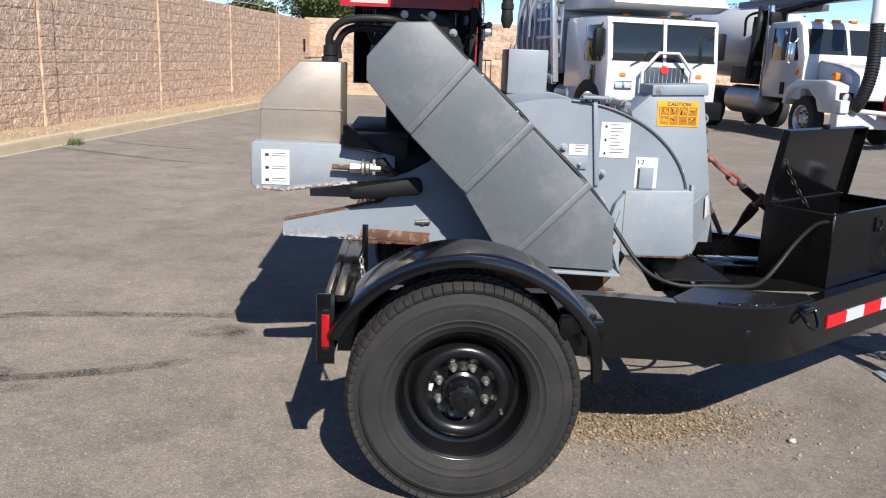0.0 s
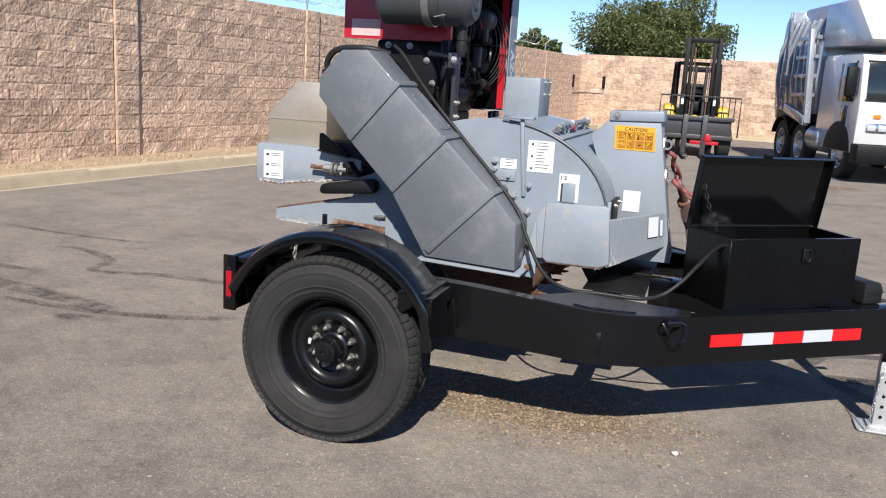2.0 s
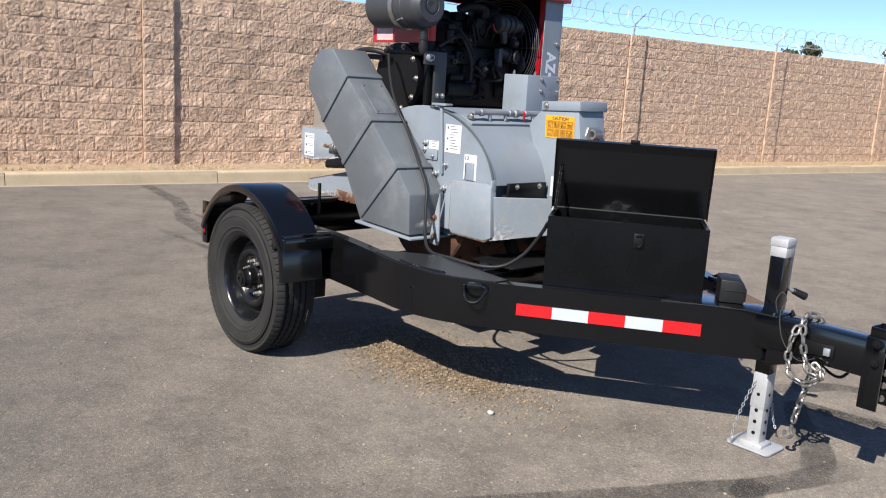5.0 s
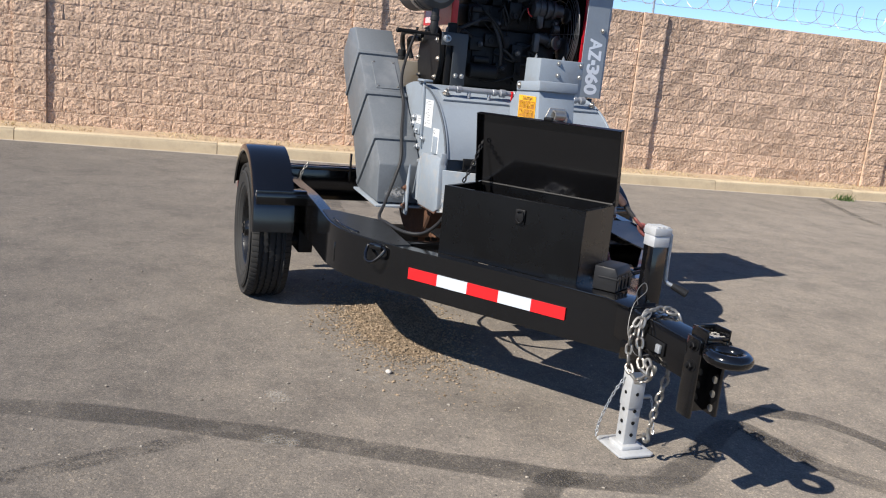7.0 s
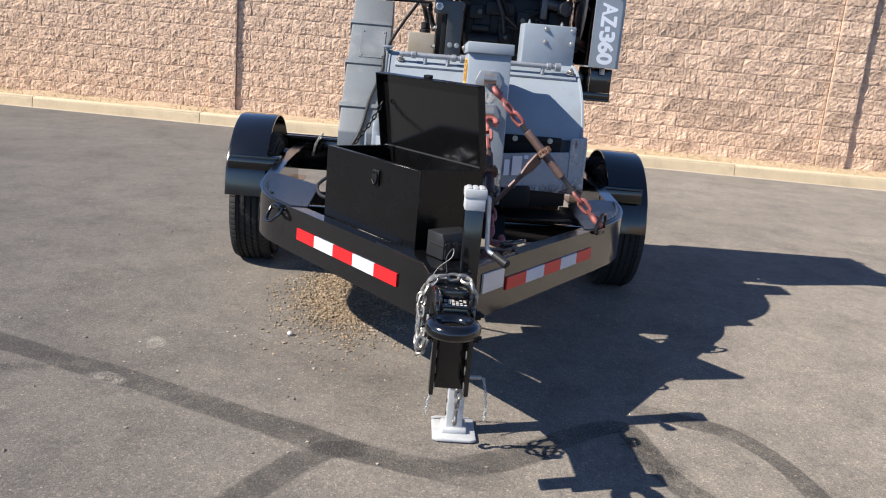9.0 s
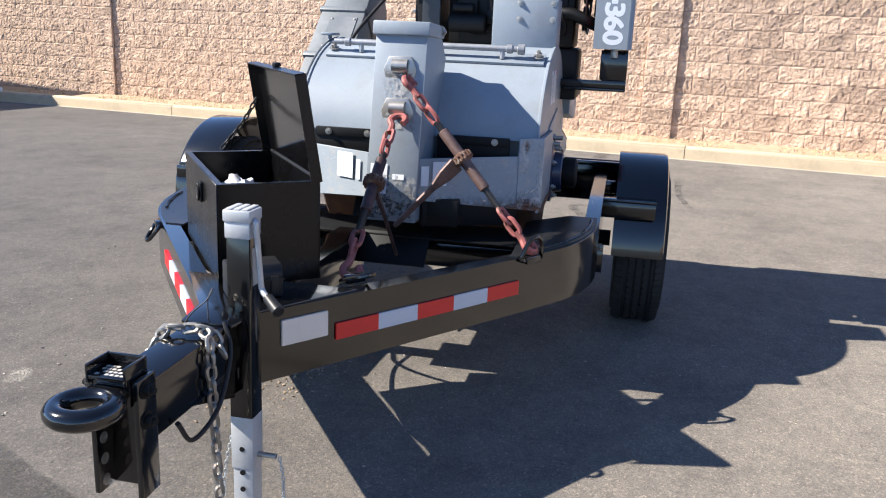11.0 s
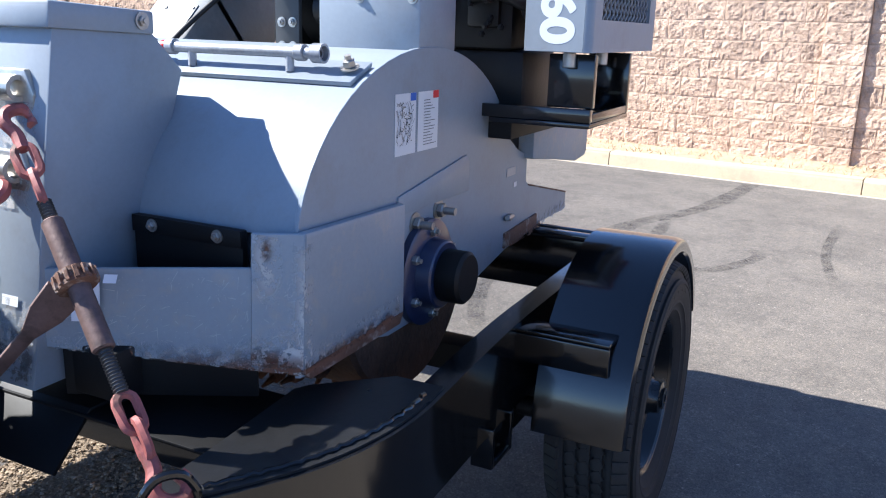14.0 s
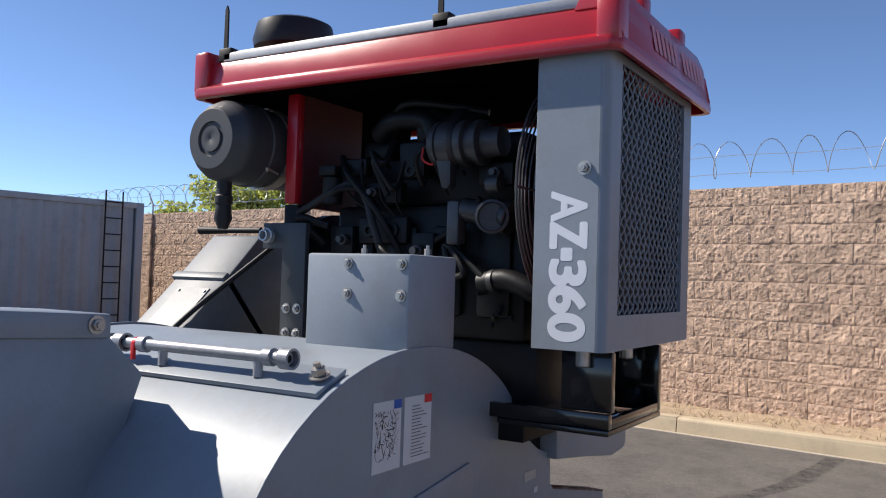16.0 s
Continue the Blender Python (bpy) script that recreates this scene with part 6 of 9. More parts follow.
part("hydraulic_fitting", bm, GALV, post)
for y in (0.02, 0.06):
    for z in (1.29, 1.36):
        bm = bmesh.new()
        hexbolt(bm, (0.113, y, z), (1, 0, 0), 0.01, 0.008)
        part("post_bolt", bm, STEEL, post)
# red inner panel and corner post
bm = bmesh.new()
box(bm, 0.06, 0.085, -0.029, 0.011, 1.664, 2.0, 0.003)
part("red_post", bm, RED, machine)
bm = bmesh.new()
box(bm, -0.5, 0.06, 0.0, 0.01, 1.655, 2.0)
# hood red darkened in its colour for the shade under the hood
SHADED_RED = mat("shaded_red_paint", (0.06, 0.004, 0.006), 0.6, 0, 0.25, 6, 60)
part("red_panel", bm, RED, machine, "red side panel")
# added sheet that paints this shade over the panel's inner face
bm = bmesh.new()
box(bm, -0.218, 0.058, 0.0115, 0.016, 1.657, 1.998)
part("sooty_lining", bm, SHADED_RED, machine, "added dark red sheet with the hood's shade in its colour")
bm = bmesh.new()
box(bm, 0.05, 0.078, -0.034, 0.019, 1.20, 1.662, 0.003)
part("post_leg", bm, BLACK_MATT, machine)
bm = bmesh.new()
cyl(bm, (0.1, -0.36, 1.585), (0.1, -0.10, 1.584), 0.009, 12, bevel=0.003)
cyl(bm, (0.1, -0.362, 1.585), (0.1, -0.24, 1.5845), 0.013, 14, r2=0.010, bevel=0.003)
part("lever", bm, BLACK_MATT, machine, "black hand lever")
bm = bmesh.new()
box(bm, 0.115, 0.155, 0.833, 0.8355, 1.32, 1.98)
part("fan_shroud", bm, RED, machine, "red fan shroud")
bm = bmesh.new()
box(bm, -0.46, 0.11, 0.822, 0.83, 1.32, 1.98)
part("shroud_back", bm, FLAT_BLACK, machine)
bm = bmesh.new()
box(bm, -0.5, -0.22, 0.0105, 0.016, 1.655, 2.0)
part("panel_lining", bm, FLAT_BLACK, machine)
# hood: moulded lid with stepped sides
def ring_rect(x0, x1, y0, y1, r=0.03, n=4):
    out = []
    for cx, cy, a0 in ((x1 - r, y1 - r, 0), (x0 + r, y1 - r, 90), (x0 + r, y0 + r, 180), (x1 - r, y0 + r, 270)):
        for k in range(n + 1):
            a = radians(a0 + 90 * k / n)
            out.append((cx + r * math.cos(a), cy + r * math.sin(a)))
    return out
HX0, HX1, HY0, HY1 = -0.6, 0.21, -0.30, 1.03
bm = bmesh.new()
steps = [(0.02, 1.972), (0.0, 1.972), (-0.004, 1.984), (0.0, 2.0), (0.018, 2.012), (0.022, 2.066), (0.03, 2.08), (0.055, 2.087), (0.2, 2.095)]
rings = []
for inset, z in steps:
    rings.append([bm.verts.new((x, y, z)) for x, y in ring_rect(HX0 + inset, HX1 - inset, HY0 + inset * 0.7, HY1 - inset * 0.55)])
for a, b in zip(rings, rings[1:]):
    for i in range(len(a)):
        bm.faces.new([a[i], a[(i + 1) % len(a)], b[(i + 1) % len(a)], b[i]])
bm.faces.new(rings[-1])
low = [bm.verts.new((v.co.x, v.co.y, 2.02)) for v in rings[0]]
for i in range(len(low)):
    bm.faces.new([rings[0][i], low[i], low[(i + 1) % len(low)], rings[0][(i + 1) % len(low)]])
bm.faces.new(low)
hood = part("hood", bm, RED, machine, "moulded red engine hood")
for y in (HY0 + 0.03, HY1 - 0.03):
    bm = bmesh.new()
    box(bm, HX1 - 0.07, HX1 - 0.003, y - 0.03, y + 0.028, 1.985, 2.112, 0.012)
    part("corner_boss", bm, RED, hood)
bm = bmesh.new()
prism(bm, [(0.91, 2.07), (1.01, 2.07), (1.025, 2.0), (1.03, 1.99), (1.01, 2.10), (0.99, 2.145), (0.95, 2.15)], HX0 + 0.03, HX1 - 0.02, "x", 0.006)
part("hood_end", bm, RED, hood)
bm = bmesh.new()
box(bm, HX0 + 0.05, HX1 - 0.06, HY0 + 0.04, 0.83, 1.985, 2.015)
part("hood_liner", bm, FLAT_BLACK, hood, "flat black hood liner")
for x in (-0.1, -0.42):
    bm = bmesh.new()
    box(bm, x - 0.03, x + 0.03, HY1 - 0.12, HY1 - 0.04, 2.09, 2.185, 0.012)
    part("top_boss", bm, RED, hood)
bm = bmesh.new()
box(bm, 0.135, 0.185, -0.20, 0.94, 2.078, 2.104, 0.004)
box(bm, 0.145, 0.172, -0.20, 0.94, 2.104, 2.11, 0.002)
part("trim_rail", bm, BRIGHT_ZINC, hood, "aluminium rail on the hood edge")
for y in (-0.20, 0.55):
    bm = bmesh.new()
    box(bm, 0.15, 0.185, y - 0.02, y + 0.03, 2.08, 2.12, 0.004)
    prism(bm, [(y - 0.008, 2.1), (y + 0.008, 2.1), (y + 0.006, 2.235), (y, 2.25), (y - 0.006, 2.235)], 0.172, 0.178, "x")
    part("light_bracket", bm, BLACK_MATT, hood)
bm = bmesh.new()
lathe(bm, [(0.08, 0), (0.08, 0.08), (0.132, 0.085), (0.137, 0.11), (0.124, 0.165), (0.1, 0.176), (0, 0.18)], (-0.16, -0.235, 2.118), (-0.16, -0.235, 3), 32)
part("air_intake_cap", bm, PLASTIC, hood, "black mushroom intake cap")
# maker's mark as plain bars
for k, (a, b, h0, h1) in enumerate(((-0.05, -0.27, 0.02, 0.07), (-0.31, -0.53, 0.02, 0.07))):
    for q in range(6):
        bm = bmesh.new()
        x0 = a + (b - a) * (q + 0.1) / 6
        x1 = a + (b - a) * (q + 0.8) / 6
        add_verts(bm, [(x0, 1.0255, 2.03), (x1, 1.0255, 2.03), (x1, 1.0135, 2.095), (x0, 1.0135, 2.095)], [(0, 1, 2, 3)])
        part("mark_bar", bm, RED_PALE, hood)
# air cleaner
AX, AY, AZ = 0.25, -0.168, 1.838
bm = bmesh.new()
lathe(bm, [(0.0, 0.002), (0.004, 0.0), (0.037, 0.0), (0.039, 0.006), (0.048, 0.006), (0.051, 0.0), (0.086, 0.0), (0.0905, 0.004), (0.094, 0.014), (0.108, 0.026), (0.118, 0.045), (0.12, 0.06), (0.12, 0.13), (0.124, 0.135), (0.124, 0.15), (0.118, 0.155), (0.118, 0.45), (0.10, 0.47), (0.0, 0.47)], (AX, AY, AZ), (AX - 1, AY, AZ), 56)
aircl = part("air_cleaner", bm, PLASTIC_GREY, machine, "round dark grey plastic air cleaner")
bm = bmesh.new()
lathe(bm, [(0.1255, 0.20), (0.1255, 0.235), (0.12, 0.235), (0.12, 0.20)], (AX, AY, AZ), (AX - 1, AY, AZ), 40, closed=True)
part("clamp_band", bm, STEEL, aircl)
bm = bmesh.new()
lathe(bm, [(0.022, 0), (0.022, 0.05), (0.026, 0.055), (0.026, 0.075), (0.022, 0.08), (0.026, 0.12), (0.014, 0.15), (0.0, 0.15)], (AX - 0.06, AY, AZ - 0.105), (AX - 0.06, AY, 0), 16)
part("dust_valve", bm, CABLE, aircl)
for s in (-1, 1):
    bm = bmesh.new()
    tube(bm, smooth_path([(AX - 0.13, AY + s * 0.1, AZ - 0.08), (AX - 0.12, AY + s * 0.11, AZ - 0.075), (AX - 0.17, AY + s * 0.105, AZ - 0.085)], 4), 0.004, 6)
    part("clip", bm, STEEL, aircl)
FADED_PINK = mat("faded_pink_sticker", (0.62, 0.4, 0.4), 0.6, 0, 0.15, 30, 120)
decal("hood_label", (-0.457, -0.0015, 1.669), (-0.299, -0.0015, 1.669), (-0.299, -0.0015, 1.751), FADED_PINK, machine)
# support bracket under the radiator
for a in ((0.06, 0.085, 0.86, 0.985, 1.162, 1.30), (-0.27, 0.074, 0.965, 0.985, 1.1255, 1.15), (-0.295, -0.271, 0.86, 0.985, 1.1255, 1.30), (-0.295, 0.10, 0.70, 0.985, 1.111, 1.125), (0.075, 0.10, 0.66, 0.985, 1.1255, 1.161)):
    bm = bmesh.new()
    box(bm, *a, 0.003)
    part("radiator_bracket", bm, BLACK, machine, "black steel radiator bracket")
for x in (0.1, -0.2):
    bm = bmesh.new()
    cyl(bm, (x, 0.92, 1.265), (x, 0.92, 1.305), 0.017, 16, bevel=0.003)
    part("rubber_mount", bm, STEEL, machine)
bm = bmesh.new()
box(bm, -0.46, 0.05, 0.03, 0.75, 1.06, 1.14, 0.005)
box(bm, -0.25, -0.05, -0.27, 0.66, 0.96, 1.058, 0.004)
part("engine_bed", bm, BLACK_MATT, machine)
# hoses behind the guard
for pts in ([(-0.53, -0.10, 1.44), (-0.53, -0.12, 1.53), (-0.46, -0.14, 1.59), (-0.3, -0.15, 1.60), (-0.2, -0.1, 1.58)], [(-0.50, -0.06, 1.44), (-0.5, -0.08, 1.50), (-0.44, -0.1, 1.56), (-0.25, -0.1, 1.56)]):
    bm = bmesh.new()
    tube(bm, smooth_path(pts, 8), 0.016, 10)
    part("hydraulic_hose", bm, CABLE, machine)
bm = bmesh.new()
box(bm, -0.47, -0.2, -0.28, -0.12, 1.03, 1.14, 0.006)
part("battery_box", bm, PLASTIC, machine)


# ---- hoses, pulleys and brackets round the engine ----
def extra(name, build, material=None, label=""):
    b = bmesh.new()
    build(b)
    return part(name, b, material or ENGINE, engine, label)


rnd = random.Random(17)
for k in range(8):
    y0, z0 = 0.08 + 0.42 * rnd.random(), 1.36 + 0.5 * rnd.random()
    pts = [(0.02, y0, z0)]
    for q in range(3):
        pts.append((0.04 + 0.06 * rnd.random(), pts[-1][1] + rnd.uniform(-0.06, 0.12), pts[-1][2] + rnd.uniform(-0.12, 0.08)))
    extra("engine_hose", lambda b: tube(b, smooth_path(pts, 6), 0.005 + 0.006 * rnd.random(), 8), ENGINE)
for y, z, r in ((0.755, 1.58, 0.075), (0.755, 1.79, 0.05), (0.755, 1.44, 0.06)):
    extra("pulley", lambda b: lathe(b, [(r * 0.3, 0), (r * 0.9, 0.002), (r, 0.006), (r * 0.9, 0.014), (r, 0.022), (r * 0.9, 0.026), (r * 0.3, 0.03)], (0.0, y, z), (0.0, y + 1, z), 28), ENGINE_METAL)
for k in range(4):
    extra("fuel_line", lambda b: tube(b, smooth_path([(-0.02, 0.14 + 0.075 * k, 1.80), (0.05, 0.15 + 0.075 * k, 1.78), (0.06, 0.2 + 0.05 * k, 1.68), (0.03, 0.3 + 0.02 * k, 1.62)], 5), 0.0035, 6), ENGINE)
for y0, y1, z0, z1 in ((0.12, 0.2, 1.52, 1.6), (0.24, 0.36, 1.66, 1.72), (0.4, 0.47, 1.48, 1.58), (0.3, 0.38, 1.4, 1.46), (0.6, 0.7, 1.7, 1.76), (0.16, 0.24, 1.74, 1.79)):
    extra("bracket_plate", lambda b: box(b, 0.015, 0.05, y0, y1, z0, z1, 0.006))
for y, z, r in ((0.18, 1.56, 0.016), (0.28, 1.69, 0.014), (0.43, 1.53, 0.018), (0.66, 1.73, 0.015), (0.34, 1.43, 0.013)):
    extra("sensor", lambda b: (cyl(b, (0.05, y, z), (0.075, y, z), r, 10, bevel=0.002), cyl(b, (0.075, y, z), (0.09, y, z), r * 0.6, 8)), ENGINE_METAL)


# ---- lashing chains and binders ----
def hook(bm, p, d, side, r=0.011, size=0.05):
    """A clevis hook: eye at p, opening along d, curling towards side."""
    d, s = Vector(d).normalized(), Vector(side)
    s = (s - d * s.dot(d)).normalized()
    pts = [p, p + d * size * 0.7, p + d * size * 1.3 + s * size * 0.25, p + d * size * 1.75 + s * size * 0.0, p + d * size * 1.85 - s * size * 0.55, p + d * size * 1.45 - s * size * 0.85, p + d * size * 1.05 - s * size * 0.7]
    P = smooth_path(pts, 4)
    tube(bm, P, r, 8)


DARK_RUST = mat("dark_worn_binder_steel", (0.055, 0.03, 0.028), 0.5, 0.3, 0.4, 14, 90, 0.15, 80, 0, (0.16, 0.06, 0.055), 0.7, 14)


BROWN_RUST = mat("worn_brown_binder_steel", (0.135, 0.085, 0.075), 0.55, 0.3, 0.35, 14, 90, 0.15, 80, 0, (0.06, 0.04, 0.035), 0.75, 22)


def binder(name_label, top, bottom, gear_f, handle_end, slack):
    """A ratchet load binder between two points: hook, links, screw, barrel, gear, handle, screw, link, hook."""
    top, bottom = Vector(top), Vector(bottom)
    d = (bottom - top).normalized()
    L = (bottom - top).length
    side = d.cross(Vector((0, 0, 1))).normalized()
    at = lambda f: top + d * (L * f)
    ob = thing("ratchet_binder", bottom, name_label, "load binder", "chain binders on the trailer")
    bm = bmesh.new()
    hook(bm, at(0.145), -d, side, 0.012, 0.05)
    part("hook", bm, RED_RUST, ob)
    link = link_mesh(0.085, 0.05, 0.0085)
    me = mesh_from(link, "link", RED_RUST)
    for k, f in enumerate((0.175, 0.25)):
        o = new("link", me)
        o.parent = ob
        o.matrix_parent_inverse = ob.matrix_basis.inverted()
        o.matrix_basis = Matrix.Translation(at(f)) @ d.to_track_quat("Z", "Y").to_matrix().to_4x4() @ Matrix.Rotation(radians(90 * k + 20), 4, "Z")
    def screw(f0, f1):
        b = bmesh.new()
        n = int(L * (f1 - f0) / 0.006)
        prof = []
        for i in range(n):
            prof += [(0.0105, i * 0.006), (0.0135, i * 0.006 + 0.002), (0.0105, i * 0.006 + 0.004)]
        lathe(b, prof, at(f0), at(f1), 12)
        part("screw", b, STEEL_DARK, ob)
    screw(0.285, gear_f - 0.13)
    b = bmesh.new()
    cyl(b, at(gear_f - 0.15), at(gear_f + 0.17), 0.0195, 16, bevel=0.003)
    barrel = part("barrel", b, DARK_RUST if "dark" in name_label else BROWN_RUST, ob)
    b = bmesh.new()
    n = 14
    lathe(b, [(0.03, -0.016), (0.034, -0.014), (0.034, -0.006), (0.03, -0.004), (0.03, 0.004), (0.034, 0.006), (0.034, 0.014), (0.03, 0.016)], at(gear_f), at(gear_f + 0.1), 24)
    part("ratchet_gear", b, RUST, ob)
    for i in range(n):
        b = bmesh.new()
        fr, _ = along(at(gear_f), at(gear_f + 0.1))
        box(b, 0.029, 0.038, -0.004, 0.004, -0.012, 0.012, 0.001, fr @ Matrix.Rotation(2 * math.pi * i / n, 4, "Z"), 1)
        part("tooth", b, RUST, ob)
    b = bmesh.new()
    h = Vector(handle_end)
    g0 = at(gear_f)
    hd = (h - g0).normalized()
    m, hl = along(g0 + hd * 0.03, h)
    prism(b, [(-0.034, 0.0), (0.034, 0.0), (0.03, 0.06), (0.013, 0.12), (0.011, hl - 0.02), (0.006, hl), (-0.006, hl), (-0.011, hl - 0.02), (-0.013, 0.12), (-0.03, 0.06)], -0.006, 0.006, "y", 0.003, m @ Matrix.Rotation(radians(60), 4, "Z"))
    part("handle", b, DARK_RUST if "dark" in name_label else BROWN_RUST, ob)
    screw(gear_f + 0.17, 0.765)
    for k, f in enumerate((0.80, 0.86)):
        o = new("link", me)
        o.parent = ob
        o.matrix_parent_inverse = ob.matrix_basis.inverted()
        o.matrix_basis = Matrix.Translation(at(f)) @ d.to_track_quat("Z", "Y").to_matrix().to_4x4() @ Matrix.Rotation(radians(90 * k), 4, "Z")
    bm = bmesh.new()
    hook(bm, at(0.885), d, side, 0.013, 0.05)
    part("hook", bm, RED_RUST, ob)
    return ob


binder("rusty red ratchet binder hooked to the upper lug", (1.175, 0.178, 1.205), (1.36, 0.722, 0.62), 0.487, (1.335, 0.215, 0.665), 0)
binder("dark rusty ratchet binder hooked to the lower lug", (1.195, 0.175, 1.06), (1.80, 0.19, 0.61), 0.475, (1.311, 0.222, 0.553), 0)

# safety chains over the tongue
sc = thing("safety_chain", (2.42, 0, 0.6), "grey steel safety chain looped over the drawbar", "chain")
chain(sc, [(2.40, 0.09, 0.55), (2.405, 0.05, 0.622), (2.42, 0.0, 0.628), (2.43, -0.055, 0.622), (2.45, -0.088, 0.56), (2.47, -0.09, 0.48), (2.50, -0.092, 0.43), (2.54, -0.09, 0.44), (2.50, -0.08, 0.47)], 0.048, 0.032, 0.0055, CHAIN)
sc2 = thing("safety_chain", (2.43, -0.05, 0.6), "grey steel safety chain looped beside the drawbar", "chain")
chain(sc2, [(2.435, -0.05, 0.628), (2.415, -0.09, 0.57), (2.405, -0.094, 0.48), (2.425, -0.094, 0.41), (2.475, -0.092, 0.385), (2.52, -0.085, 0.41), (2.53, -0.07, 0.45)], 0.048, 0.032, 0.0055, CHAIN)
sc3 = thing("safety_chain", (2.38, 0.1, 0.1), "hanging grey steel safety chain with a hook", "chain")
chain(sc3, [(2.41, 0.03, 0.626), (2.44, 0.066, 0.612), (2.452, 0.074, 0.55), (2.435, 0.07, 0.4), (2.41, 0.062, 0.25), (2.395, 0.058, 0.16)], 0.048, 0.032, 0.0055, CHAIN)
bm = bmesh.new()
hook(bm, Vector((2.393, 0.057, 0.15)), (0, 0, -1), (1, 0, 0), 0.007, 0.03)
part("hook", bm, CHAIN, sc3)
pin = thing("pin_chain", (2.26, 0.16, 0.1), "light steel chain on the jack pin", "chain")
chain(pin, [(2.245, 0.158, 0.215), (2.25, 0.17, 0.16), (2.26, 0.175, 0.1), (2.28, 0.17, 0.06)], 0.018, 0.011, 0.0018, GALV)
pin2 = thing("pin_chain", (2.2, 0.0, 0.1), "light steel chain on the jack pin", "chain")
chain(pin2, [(2.232, 0.035, 0.30), (2.215, 0.0, 0.22), (2.195, -0.03, 0.1), (2.19, -0.035, 0.03)], 0.02, 0.013, 0.002, GALV)
bm = bmesh.new()
tube(bm, smooth_path([(2.30, -0.01, 0.61), (2.29, -0.015, 0.66), (2.30, 0.005, 0.695), (2.325, 0.0, 0.67), (2.33, -0.05, 0.62), (2.37, -0.085, 0.53), (2.44, -0.09, 0.47), (2.5, -0.075, 0.49)], 8), 0.0019, 6)
tagged(part("breakaway_cable", bm, STEEL_DARK), "thin steel breakaway cable", "cable")
bm = bmesh.new()
tube(bm, smooth_path([(2.33, 0.05, 0.62), (2.36, 0.08, 0.55), (2.44, 0.085, 0.44), (2.54, 0.07, 0.40), (2.6, 0.066, 0.47)], 8), 0.006, 8)
tagged(part("brake_cable", bm, CABLE), "black cable looping under the drawbar", "cable")
bm = bmesh.new()
tube(bm, smooth_path([(1.02, -0.3, 0.44), (1.2, -0.2, 0.33), (1.5, -0.05, 0.28), (1.75, 0.05, 0.33), (1.86, 0.08, 0.43)], 8), 0.007, 8)
tagged(part("brake_line", bm, CABLE), "black brake line hanging under the frame", "cable")
tie = thing("rear_chain", (-0.38, -0.86, 0.75), "short steel chain at the rear rail", "chain")
chain(tie, [(-0.36, -0.72, 0.74), (-0.35, -0.76, 0.68), (-0.35, -0.78, 0.60)], 0.03, 0.02, 0.0035, CHAIN)


# ---- marks, gravel and litter on the asphalt ----
def mark_material(name, color, strength, scale=7.0):
    m = bpy.data.materials.new(name)
    m.use_nodes = True
    n, l = m.node_tree.nodes, m.node_tree.links
    b = n["Principled BSDF"]
    b.inputs["Base Color"].default_value = (*color, 1)
    b.inputs["Roughness"].default_value = 0.8
    at = n.new("ShaderNodeAttribute")
    at.attribute_name = "fade"
    co = n.new("ShaderNodeTexCoord")
    t = n.new("ShaderNodeTexNoise")
    t.inputs["Scale"].default_value, t.inputs["Detail"].default_value, t.inputs["Roughness"].default_value = scale, 8, 0.7
    l.new(co.outputs["Object"], t.inputs["Vector"])
    r = n.new("ShaderNodeMapRange")
    r.inputs["From Min"].default_value, r.inputs["From Max"].default_value = 0.35, 0.62
    l.new(t.outputs["Fac"], r.inputs["Value"])
    g = n.new("ShaderNodeTexNoise")
    g.inputs["Scale"].default_value, g.inputs["Detail"].default_value = 150, 2
    l.new(co.outputs["Object"], g.inputs["Vector"])
    gr = n.new("ShaderNodeMapRange")
    gr.inputs["From Min"].default_value, gr.inputs["From Max"].default_value = 0.62, 0.42
    l.new(g.outputs["Fac"], gr.inputs["Value"])
    x = at.outputs["Fac"]
    for v in (r.outputs[0], gr.outputs[0], strength):
        mm = n.new("ShaderNodeMath")
        mm.operation = "MULTIPLY"
        l.new(x, mm.inputs[0])
        if isinstance(v, float):
            mm.inputs[1].default_value = v
        else:
            l.new(v, mm.inputs[1])
        x = mm.outputs[0]
    l.new(x, b.inputs["Alpha"])
    return m


TYRE_MARK = mark_material("tyre_mark", (0.035, 0.033, 0.033), 0.85)
TYRE_BAND = mark_material("fresh_tyre_mark", (0.032, 0.031, 0.031), 0.5, 5.0)
for q in TYRE_BAND.node_tree.nodes:
    if q.bl_idname == "ShaderNodeMapRange" and q.inputs["From Min"].default_value < 0.4:
        q.inputs["From Min"].default_value, q.inputs["From Max"].default_value = 0.25, 0.5
    elif q.bl_idname == "ShaderNodeMapRange":
        q.inputs["From Min"].default_value, q.inputs["From Max"].default_value = 0.85, 0.45
OIL = mark_material("oil_stain", (0.03, 0.028, 0.026), 0.9, 4.0)
PALE = mark_material("pale_scuff", (0.5, 0.46, 0.4), 0.75, 9.0)
RUSTY = mark_material("rust_stain", (0.32, 0.14, 0.055), 0.85, 5.0)
mark_level = [0.0]


